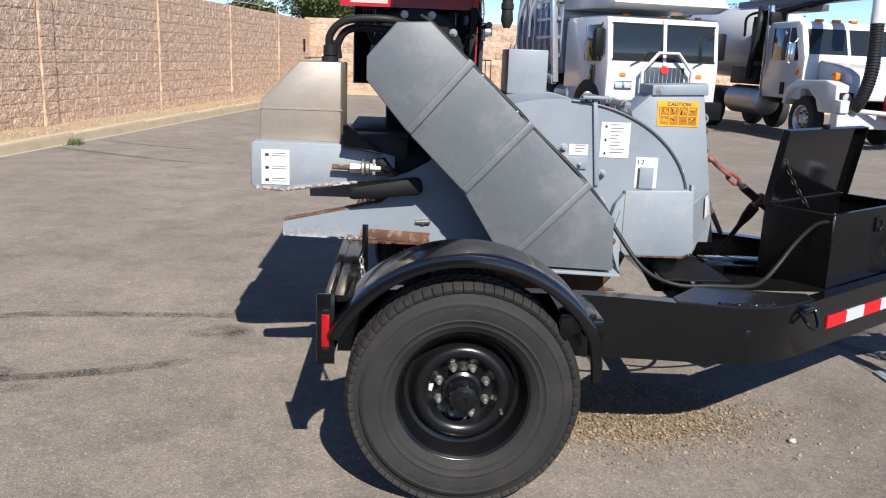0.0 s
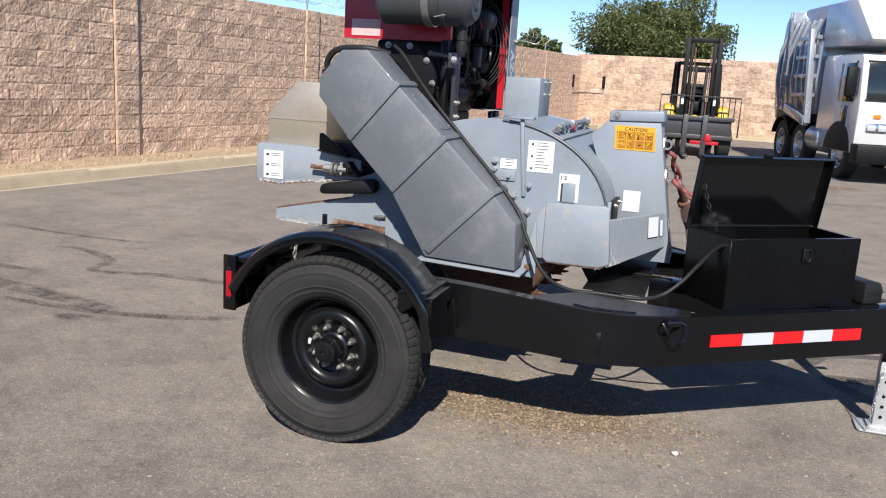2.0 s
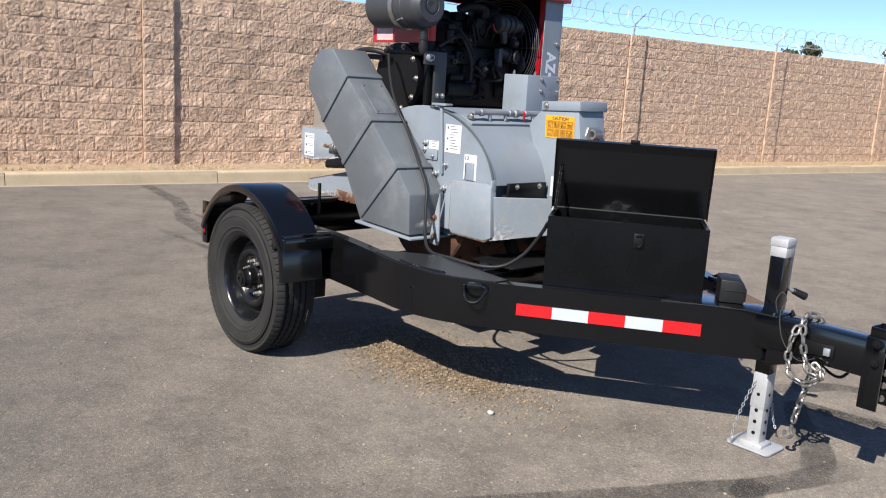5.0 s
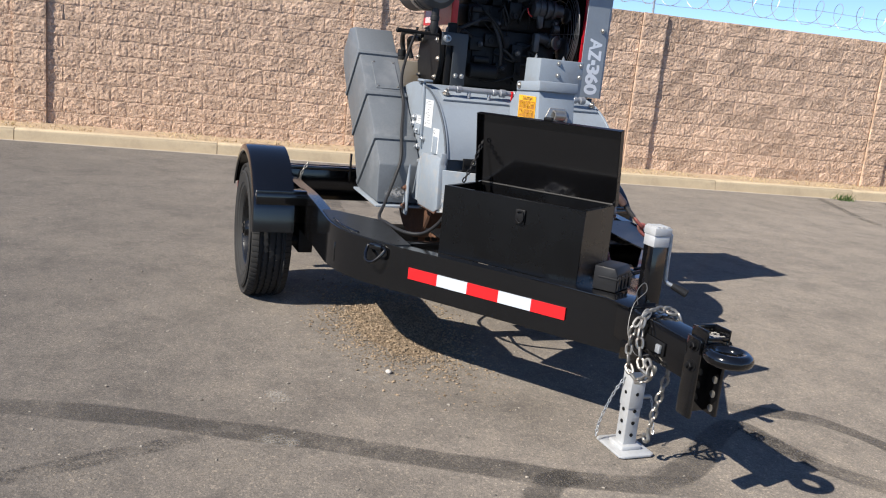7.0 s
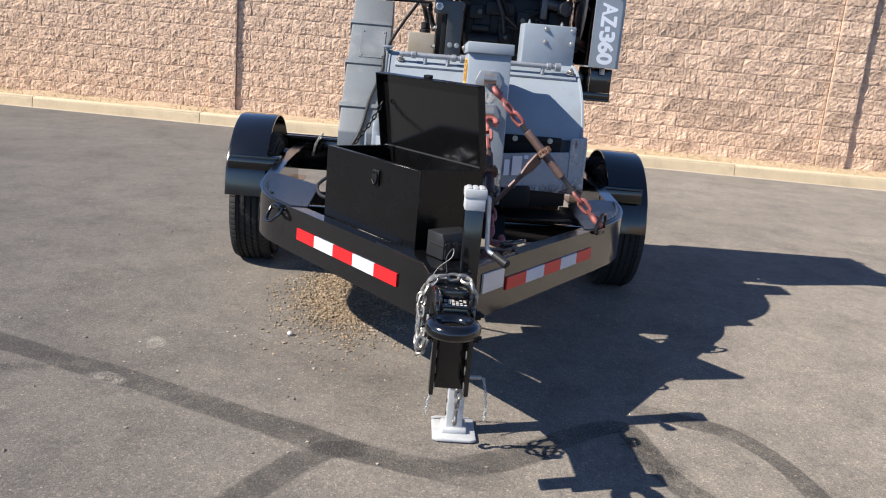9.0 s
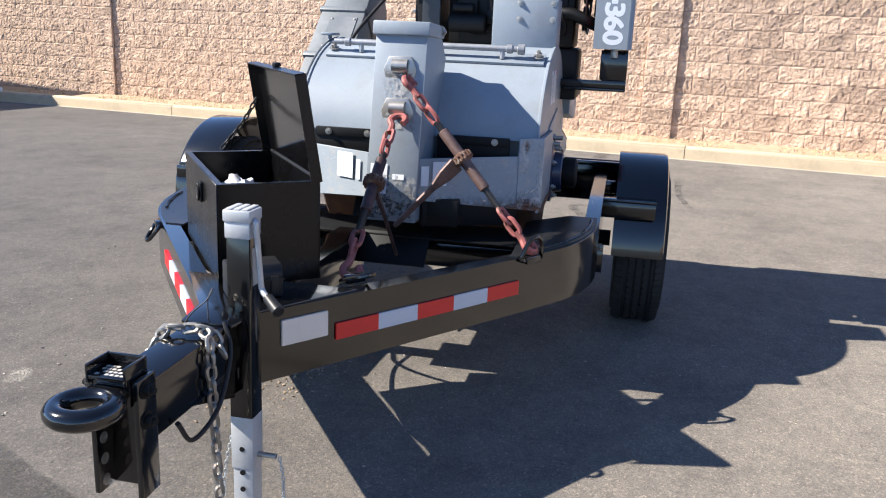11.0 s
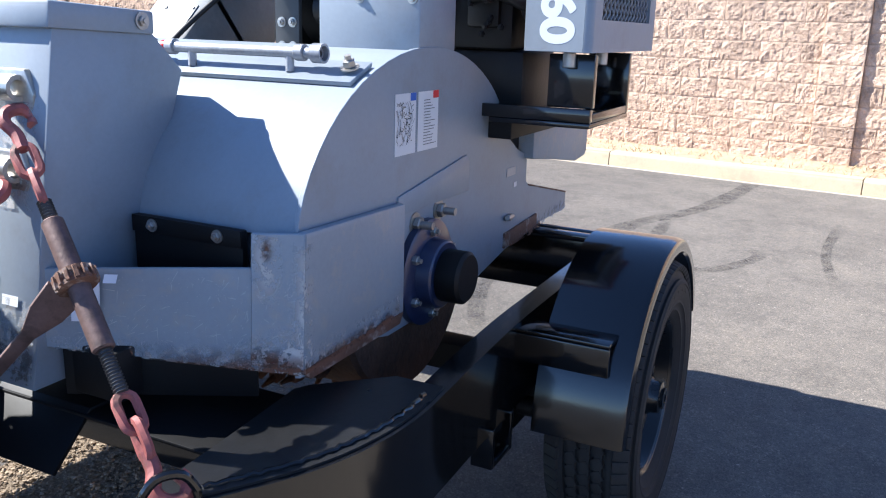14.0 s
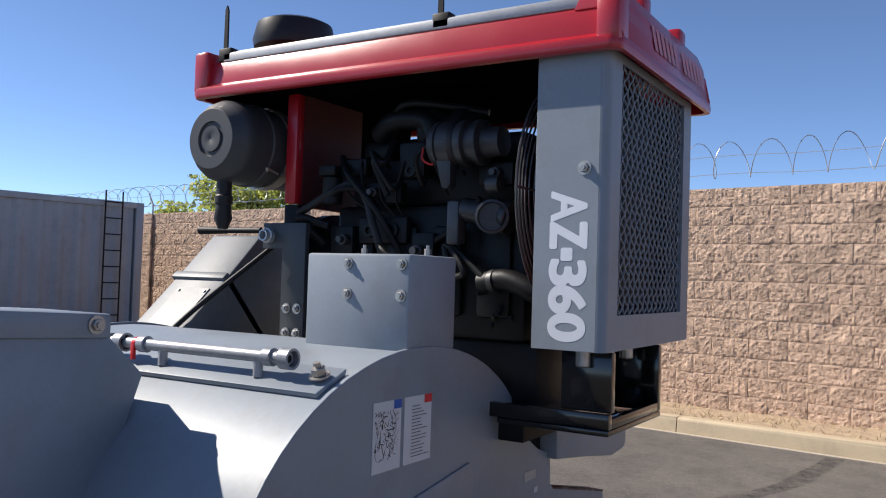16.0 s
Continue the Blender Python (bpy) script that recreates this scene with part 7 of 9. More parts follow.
def ribbon(pts, width, material, name="tyre_mark", label="dark tyre mark on the asphalt", fade_ends=True):
    """A flat, soft-edged stain along a line."""
    mark_level[0] += 0.00015
    z = 0.002 + mark_level[0]
    P = smooth_path([(x, y, z) for x, y in pts], 10)
    bm = bmesh.new()
    lay = bm.verts.layers.float.new("fade")
    rows = []
    for i, p in enumerate(P):
        d = (P[min(i + 1, len(P) - 1)] - P[max(i - 1, 0)]).normalized()
        s = Vector((-d.y, d.x, 0))
        e = 1.0 if not fade_ends else min(1.0, 6 * i / len(P), 6 * (len(P) - 1 - i) / len(P))
        row = []
        w = width * (1 + 0.25 * noise.noise(p * 2.3))
        for k, f in ((-1, 0.0), (-0.82, 0.85), (0, 0.9), (0.82, 0.85), (1, 0.0)):
            v = bm.verts.new(p + s * (k * w / 2))
            v[lay] = f * e
            row.append(v)
        rows.append(row)
    for a, b in zip(rows, rows[1:]):
        for k in range(4):
            bm.faces.new([a[k], a[k + 1], b[k + 1], b[k]])
    return solo(name, bm, material, label, "stain", kind="structure")


def blot(x, y, rx, ry, ang, material, name="oil_stain", label="dark oil stain on the asphalt"):
    mark_level[0] += 0.00015
    z = 0.002 + mark_level[0]
    bm = bmesh.new()
    lay = bm.verts.layers.float.new("fade")
    c = bm.verts.new((x, y, z))
    c[lay] = 1.0
    rings = [[c] * 24]
    for r, f in ((0.55, 0.9), (1.0, 0.0)):
        ring = []
        for k in range(24):
            a = 2 * math.pi * k / 24
            q = r * (1 + 0.3 * noise.noise(Vector((math.cos(a) * 1.4, math.sin(a) * 1.4, x + y))))
            u, v = rx * q * math.cos(a), ry * q * math.sin(a)
            w = bm.verts.new((x + u * math.cos(ang) - v * math.sin(ang), y + u * math.sin(ang) + v * math.cos(ang), z))
            w[lay] = f
            ring.append(w)
        rings.append(ring)
    for k in range(24):
        bm.faces.new([c, rings[1][k], rings[1][(k + 1) % 24]])
        bm.faces.new([rings[1][k], rings[2][k], rings[2][(k + 1) % 24], rings[1][(k + 1) % 24]])
    return solo(name, bm, material, label, "stain", kind="structure")


ribbon([(1.2, -3.4), (1.52, -2.3), (1.69, -1.8), (1.84, -1.49), (1.97, -1.2), (2.11, -0.94), (2.22, -0.73), (2.32, -0.53), (2.42, -0.34), (2.5, -0.14), (2.56, 0.06), (2.62, 0.3)], 0.15, TYRE_BAND)
ribbon([(1.9, 0.75), (2.04, 1.0), (2.12, 1.14), (2.31, 1.24), (2.56, 1.28), (3.1, 1.3)], 0.11, TYRE_BAND)
ribbon([(3.0, -0.72), (2.63, -0.51), (2.46, -0.38), (2.42, -0.2)], 0.13, TYRE_BAND)
ribbon([(2.54, -0.05), (2.5, 0.11), (2.4, 0.3), (2.2, 0.55), (2.13, 0.72), (2.28, 0.76), (2.48, 0.79), (2.67, 0.89), (2.95, 1.15)], 0.13, TYRE_BAND)
ribbon([(2.2, -2.4), (2.05, -1.94), (1.9, -1.5)], 0.10, TYRE_MARK)
ribbon([(-6.1, 0.80), (-5.4, 0.72), (-4.63, 0.58), (-3.8, 0.25), (-3.15, 0.13), (-2.4, 0.0), (-1.95, -0.09)], 0.17, TYRE_MARK, "crack_seal", "dark wandering tar seam in the asphalt", False)
ribbon([(-4.1, 0.42), (-3.57, 0.46), (-2.9, 0.42)], 0.10, TYRE_MARK)
ribbon([(-3.5, 1.05), (-3.28, 1.17), (-2.8, 0.95), (-2.69, 0.65), (-2.2, 0.78), (-1.43, 0.82), (-0.6, 0.85)], 0.10, TYRE_MARK)
ribbon([(-3.4, -0.2), (-2.37, -0.16), (-1.98, -0.14), (-1.57, -0.03), (-1.07, 0.18)], 0.09, TYRE_MARK)
ribbon([(-4.5, 1.6), (-3.6, 1.55), (-2.9, 1.62)], 0.07, TYRE_MARK)
ribbon([(-5.6, 8.6), (-4.4, 7.9), (-3.3, 7.3), (-2.6, 7.1)], 0.14, TYRE_MARK)
ribbon([(-5.2, 9.6), (-4.0, 8.9), (-2.9, 8.5)], 0.10, TYRE_MARK)
ribbon([(-1.5, 9.5), (1.5, 9.0), (4.5, 9.4)], 0.12, TYRE_MARK)
blot(-2.03, -0.29, 0.13, 0.07, 0.3, OIL)
blot(-1.87, -0.24, 0.11, 0.06, 0.1, OIL)
blot(-1.15, 0.55, 0.2, 0.12, 0.2, OIL)
blot(2.35, 0.75, 0.2, 0.12, 0.4, OIL)
blot(1.446, -0.74, 0.06, 0.03, 0.3, PALE, "pale_scuff", "pale scuff on the asphalt")
blot(0.19, -0.40, 0.17, 0.07, 0.2, PALE, "pale_scuff", "white spill under the trailer")
blot(0.0, -0.22, 0.16, 0.05, -0.3, PALE, "pale_scuff", "white spill under the trailer")
blot(1.6, -1.2, 0.09, 0.05, 0.3, PALE, "pale_scuff", "pale scuff on the asphalt")
blot(2.0, -1.25, 0.10, 0.05, 1.0, PALE, "pale_scuff", "pale scuff on the asphalt")
blot(0.1, 9.7, 1.3, 0.6, 0.6, RUSTY, "rust_stain", "orange rust stain on the asphalt")
blot(2.9, 11.6, 1.2, 0.5, 0.2, RUSTY, "rust_stain", "orange rust stain on the asphalt")

GRAVEL = mat("brown_gravel", (0.24, 0.18, 0.12), 0.9, 0, 0.35, 20, 90, random=0.6, island=True)
GRAVEL_BED = mat("gravel_dust", (0.195, 0.146, 0.098), 0.95, 0, 0.5, 30, 160, 0.6, 150)
STONES = mat("loose_grey_grit", (0.24, 0.215, 0.18), 0.9, 0, 0.4, 20, 90, random=1.0, island=True)
STONE = mat("pale_stone", (0.47, 0.44, 0.4), 0.9, 0, 0.1, bump=0.2)


def pebbles(count, place, size, material, name, label, seed):
    rnd = random.Random(seed)
    base = bmesh.new()
    bmesh.ops.create_icosphere(base, subdivisions=1, radius=1.0)
    base.verts.index_update()
    co0 = np.array([v.co[:] for v in base.verts])
    fs0 = [tuple(v.index for v in f.verts) for f in base.faces]
    base.free()
    verts, faces = [], []
    nr = np.random.RandomState(seed)
    for i in range(count):
        x, y, z = place(rnd)
        s = size * (0.45 + 1.5 * rnd.random() ** 4)
        a = rnd.random() * 6.28
        q = co0 * (1 + 0.25 * nr.randn(len(co0), 1)) * (s, s * (0.6 + 0.5 * rnd.random()), s * 0.6)
        c, d = math.cos(a), math.sin(a)
        q = np.stack([q[:, 0] * c - q[:, 1] * d + x, q[:, 0] * d + q[:, 1] * c + y, q[:, 2] + z + s * 0.3], 1)
        verts.append(q)
        faces += [tuple(k + 12 * i for k in f) for f in fs0]
    me = bpy.data.meshes.new(name)
    me.from_pydata(np.concatenate(verts).tolist(), [], faces)
    me.materials.append(material)
    tagged(new(name, me), label, "gravel", kind="stuff")


def in_pile(rnd):
    r, a = rnd.gauss(0, 0.42), rnd.random() * 6.28
    u, v = rnd.gauss(0, 0.36), rnd.gauss(0, 0.17)
    h = 0.022 * math.exp(-(u / 0.4) ** 2 - (v / 0.17) ** 2)
    return 0.68 + u * 0.98 - v * 0.1, -0.42 + v + u * 0.02, h * rnd.random()


pebbles(15000, in_pile, 0.0046, GRAVEL, "gravel_heap", "low heap of loose brown gravel under the trailer", 5)
bm = bmesh.new()
lay = []
for i in range(25):
    lay.append([bm.verts.new((0.68 + (i / 24 - 0.5) * 1.3, -0.42 + (k / 12 - 0.5) * 0.62, 0.018 * math.exp(-(((i / 24 - 0.5) * 1.3) / 0.4) ** 2 - (((k / 12 - 0.5) * 0.62) / 0.17) ** 2) - 0.004)) for k in range(13)])
for a, b in zip(lay, lay[1:]):
    for k in range(12):
        bm.faces.new([a[k], a[k + 1], b[k + 1], b[k]])
solo("gravel_bed", bm, GRAVEL_BED, "fine brown gravel heaped on the asphalt", "gravel", kind="stuff")
pebbles(5000, lambda r: (r.uniform(-4.5, 4.2), r.uniform(-3.2, 4.5), -0.001), 0.0032, STONES, "loose_grit", "loose grit scattered over the asphalt", 6)
pebbles(500, lambda r: (r.uniform(-0.5, 3.2), r.uniform(-2.0, 0.2), -0.001), 0.0052, STONES, "loose_grit", "loose small stones on the asphalt", 7)
bm = bmesh.new()
bmesh.ops.create_icosphere(bm, subdivisions=3, radius=1.0)
for v in bm.verts:
    p = v.co * (1 + 0.25 * noise.noise(v.co * 1.7))
    v.co = Vector((1.375 + p.x * 0.016, -0.651 + p.y * 0.013, 0.009 + p.z * 0.011))
solo("stone", bm, STONE, "single pale stone on the asphalt", "stone")
# a weed at the kerb foot
bm = bmesh.new()
rnd = random.Random(3)
base = WF @ Vector((1.14, 8.0, 0))
for k in range(90):
    a, h = rnd.random() * 6.28, 0.04 + 0.09 * rnd.random()
    p = base + Vector((0.06 * rnd.gauss(0, 1), 0.09 * rnd.gauss(0, 1), 0))
    d = Vector((math.cos(a), math.sin(a), 0)) * 0.008
    tip = p + Vector((rnd.uniform(-0.07, 0.07), rnd.uniform(-0.07, 0.07), h))
    add_verts(bm, [p - d, p + d, tip], [(0, 1, 2)])
WEED = mat("green_weed", (0.06, 0.1, 0.025), 0.8, 0, 0.3)
solo("weed", bm, WEED, "small green weed at the foot of the kerb", "weed")


# ---- chipped and scraped paint ----
def wear_material(name, color, lo, hi, scale, strength=1.0):
    m = mark_material(name, color, strength, scale)
    n = m.node_tree.nodes
    for q in n:
        if q.bl_idname == "ShaderNodeMapRange" and abs(q.inputs["From Min"].default_value - 0.35) < 0.01:
            q.inputs["From Min"].default_value, q.inputs["From Max"].default_value = lo, hi
        elif q.bl_idname == "ShaderNodeMapRange":
            q.inputs["From Min"].default_value, q.inputs["From Max"].default_value = 0.75, 0.65
    return m


CHIP_PALE = wear_material("bare_pale_metal", (0.46, 0.45, 0.44), 0.495, 0.535, 45.0)
CHIP_RUST = wear_material("rust_through_paint", (0.13, 0.055, 0.03), 0.44, 0.5, 30.0)
SCRAPE = wear_material("scraped_dark_paint", (0.07, 0.065, 0.06), 0.48, 0.54, 38.0)


def wear(a, b, c, material, fade, nu=16, nv=8):
    """A thin patch from corner a along b - a and c - a, its strength set by fade(u, v)."""
    a, du, dv = Vector(a), Vector(b) - Vector(a), Vector(c) - Vector(a)
    bm = bmesh.new()
    lay = bm.verts.layers.float.new("fade")
    g = []
    for i in range(nu + 1):
        row = []
        for k in range(nv + 1):
            v = bm.verts.new(a + du * (i / nu) + dv * (k / nv))
            v[lay] = max(0.0, min(1.0, fade(i / nu, k / nv)))
            row.append(v)
        g.append(row)
    for i in range(nu):
        for k in range(nv):
            bm.faces.new([g[i][k], g[i + 1][k], g[i + 1][k + 1], g[i][k + 1]])
    return part("paint_wear", bm, material, machine)


low = lambda u, v: 1.25 - 2.6 * v
corner = lambda u, v: 1.7 * u ** 4 * (1.15 - 0.6 * v) + 0.45 * (1 - 5 * v)
pa, pb = Vector((PLB[3], PLB[2], 0.742)), Vector((PLB[1], PLB[0], 0.692))
out = Vector((pb.y - pa.y, -(pb.x - pa.x), 0)).normalized() * 0.0085
up = Vector((-0.011, 0, 0.15))
wear(pa + out, pb + out, pa + out + up, CHIP_PALE, corner)
wear(pa + out * 1.3, pb + out * 1.3, pa + out * 1.3 + up * 0.3, CHIP_RUST, lambda u, v: (u - 0.25) * 1.6 * (1 - v))
wear((0.968, 0.7042, 0.70), (0.59, 0.7042, 0.715), (0.968, 0.7042, 0.95), CHIP_PALE, lambda u, v: max(1 - 12 * u, 0) * 1.3 * (1.1 - 0.5 * v) + max(0, 0.9 - 6.0 * v), 40, 12)
wear((0.969, 0.7057, 0.69), (0.59, 0.7057, 0.70), (0.969, 0.7057, 0.725), CHIP_RUST, lambda u, v: 1.2 - 1.5 * v)
# chips and scratches on the outer corner and the front plate
face_n = Vector((cb.y - ca.y, -(cb.x - ca.x), 0)).normalized()
ce3, cb3 = Vector((ce.x, ce.y, 0)), Vector((cb.x, cb.y, 0))
lift = face_n * 0.0042
lean = Vector((-0.012, 0, 0.262))
CHIP_DENSE = wear_material("bare_corner_metal", (0.5, 0.49, 0.48), 0.455, 0.5, 55.0)
wear(ce3 + lift + Vector((0, 0, 0.712)), cb3 + lift + Vector((0, 0, 0.692)), ce3 + lift + lean + Vector((0, 0, 0.712)), CHIP_DENSE, lambda u, v: max(0, 4 * (u - 0.72)) * (1.2 - 0.6 * v) + max(0, 0.9 - 4 * v) + max(0, 0.9 - 8 * ((u - 0.3) ** 2 + (v - 0.8) ** 2)), 24, 24)
wear(ce3 + lift * 1.2 + Vector((0, 0, 0.714)), cb3 + lift * 1.2 + Vector((0, 0, 0.692)), ce3 + lift * 1.2 + lean * 0.2 + Vector((0, 0, 0.714)), CHIP_RUST, lambda u, v: 1.1 - 1.3 * v, 12, 8)
wear(ce3.lerp(cb3, 0.15) + lift * 1.2 + lean * 0.72 + Vector((0, 0, 0.71)), ce3.lerp(cb3, 0.5) + lift * 1.2 + lean * 0.72 + Vector((0, 0, 0.71)), ce3.lerp(cb3, 0.15) + lift * 1.2 + lean * 0.99 + Vector((0, 0, 0.71)), CHIP_RUST, lambda u, v: 1.0 - 2.6 * ((u - 0.4) ** 2 + (v - 0.6) ** 2) ** 0.5, 12, 12)
SCRATCH = mat("scratched_paint", (0.42, 0.43, 0.45), 0.6)


def scratches(p, q, z0, z1, count, seed, off):
    """Fine scratches and flecks on a leaning plate between plan points p and q."""
    rnd = random.Random(seed)
    p, q = Vector((p.x, p.y, 0)), Vector((q.x, q.y, 0))
    d = (q - p).normalized()
    nn = Vector((d.y, -d.x, 0))
    nn = (nn if nn.x > 0 else -nn) * off
    bm = bmesh.new()
    for k in range(count):
        u, z = 0.03 + 0.94 * rnd.random() ** 0.8, z0 + (z1 - z0) * rnd.random() ** 1.3
        ln = 0.0009 + 0.016 * rnd.random() ** 6
        a = rnd.gauss(0.9, 0.7)
        w = 0.0004 + 0.0005 * rnd.random()
        dx, dz = ln * math.cos(a), ln * math.sin(a)
        quad = []
        for su, sw in ((-1, -0.3), (1, -1), (1, 1), (-1, 0.3)):
            zz = z + su * dz + sw * w * math.cos(a)
            quad.append(p.lerp(q, u) + d * (su * dx - sw * w * math.sin(a)) + nn + Vector((-0.012 * (zz - 0.69) / 0.21, 0, zz)))
        add_verts(bm, quad, [(0, 1, 2, 3)])
    part("scratches", bm, SCRATCH, machine)


scratches(ga, gb, 0.745, 0.885, 300, 5, 0.0022)
scratches(ga.lerp(gb, 0.8), cb, 0.72, 0.95, 140, 6, 0.0052)
scratches(fa, fb, 0.75, 0.885, 150, 7, 0.0022)
pa, pb = Vector((PLA[1], PLA[0], 0.692)), Vector((PLA[3], PLA[2], 0.742))
out = Vector((pb.y - pa.y, -(pb.x - pa.x), 0)).normalized() * 0.004
wear(pa + out, pb + out, pa + out + up, CHIP_PALE, lambda u, v: 1.0 - 3 * u + 0.5 * (1 - 3 * v))
cf = lambda y, z: (cx(z) + 0.0035, y, z)
wear(cf(0.078, 0.67), cf(0.262, 0.67), cf(0.078, 0.80), SCRAPE, lambda u, v: 1.3 - 0.9 * v - abs(u - 0.5) * 0.8)
wear(cf(0.078, 0.69), cf(0.262, 0.69), cf(0.078, 0.83), CHIP_PALE, lambda u, v: 1.0 - 0.8 * v)
wear(cf(0.10, 1.0), cf(0.25, 1.0), cf(0.10, 1.2), CHIP_PALE, lambda u, v: 0.8 - 1.5 * abs(u - 0.5))
# rear beam and arms
wear((-0.70, -0.2955, 0.903), (-0.36, -0.2955, 0.951), (-0.70, -0.2955, 0.926), CHIP_DENSE, lambda u, v: 1.3 - 1.3 * v, 24, 5)
wear((-0.812, -0.2955, 0.912), (-0.70, -0.2955, 0.903), (-0.812, -0.2955, 0.935), CHIP_DENSE, lambda u, v: 1.3 - 1.3 * v, 12, 5)
wear((-0.70, -0.2962, 0.902), (-0.36, -0.2962, 0.95), (-0.70, -0.2962, 0.91), CHIP_RUST, lambda u, v: 1.3 - 1.0 * v, 24, 4)
wear((-0.812, -0.2962, 0.911), (-0.70, -0.2962, 0.902), (-0.812, -0.2962, 0.919), CHIP_RUST, lambda u, v: 1.3 - 1.0 * v, 12, 4)
# scraped foot of the belt guard
wear((0.6155, -0.51, 0.69), (0.6155, -0.36, 0.69), (0.613, -0.51, 0.76), CHIP_DENSE, lambda u, v: 1.1 - 2.2 * abs(v - 0.45) - 1.2 * abs(u - 0.5), 12, 8)
wear((-0.834, -0.28, 0.925), (-0.834, 0.70, 0.925), (-0.834, -0.28, 0.96), CHIP_PALE, lambda u, v: 1.2 - 1.6 * v, 24, 5)
for y in (YL - 0.0035, YR + 0.0035):
    wear((-0.70, y, 0.724), (-0.12, y, 0.705), (-0.70, y, 0.78), CHIP_PALE, lambda u, v: 0.9 - 1.1 * v, 24, 5)
    wear((-0.44, y * 1.001, 0.70), (-0.10, y * 1.001, 0.70), (-0.44, y * 1.001, 0.735), CHIP_RUST, lambda u, v: 1.3 - v, 20, 4)


# ---- parked trucks ----
RIM_STEEL = mat("polished_rim", (0.6, 0.6, 0.6), 0.3, 0.8, 0.1)
TRUCK_RUBBER = mat("truck_tyre", (0.025, 0.025, 0.025), 0.75, 0, 0.2)


def truck_wheel(parent, f, x, y, r=0.5, w=0.28, side=-1):
    """A wheel whose outer face looks along side * x of the truck's frame."""
    c = f @ Vector((x, y, r))
    o = f @ Vector((x + side, y, r))
    k = f.to_scale().z
    r, w = r * k, w * k
    b = bmesh.new()
    lathe(b, [(r * 0.58, -w / 2), (r * 0.6, w * 0.45), (r * 0.78, w * 0.52), (r * 0.95, w * 0.45), (r, w * 0.3), (r, -w * 0.4), (r * 0.9, -w / 2)], c, o, 36)
    wheel = part("wheel", b, TRUCK_RUBBER, parent)
    b = bmesh.new()
    lathe(b, [(r * 0.59, w * 0.3), (r * 0.6, w * 0.47), (r * 0.55, w * 0.42), (r * 0.5, w * 0.2), (r * 0.3, w * 0.12), (r * 0.2, w * 0.35), (r * 0.12, w * 0.42), (0, w * 0.43)], c, o, 28, caps=False)
    part("rim", b, RIM_STEEL, wheel)
    ax = (o - c).normalized()
    up = Vector((0, 0, 1))
    sd = ax.cross(up)
    for k in range(8):
        a = k * math.pi / 4
        b = bmesh.new()
        p = c + (sd * math.cos(a) + up * math.sin(a)) * r * 0.34
        cyl(b, p + ax * w * 0.14, p + ax * w * 0.3, 0.02, 6)
        part("wheel_nut", b, STEEL_DARK, wheel)


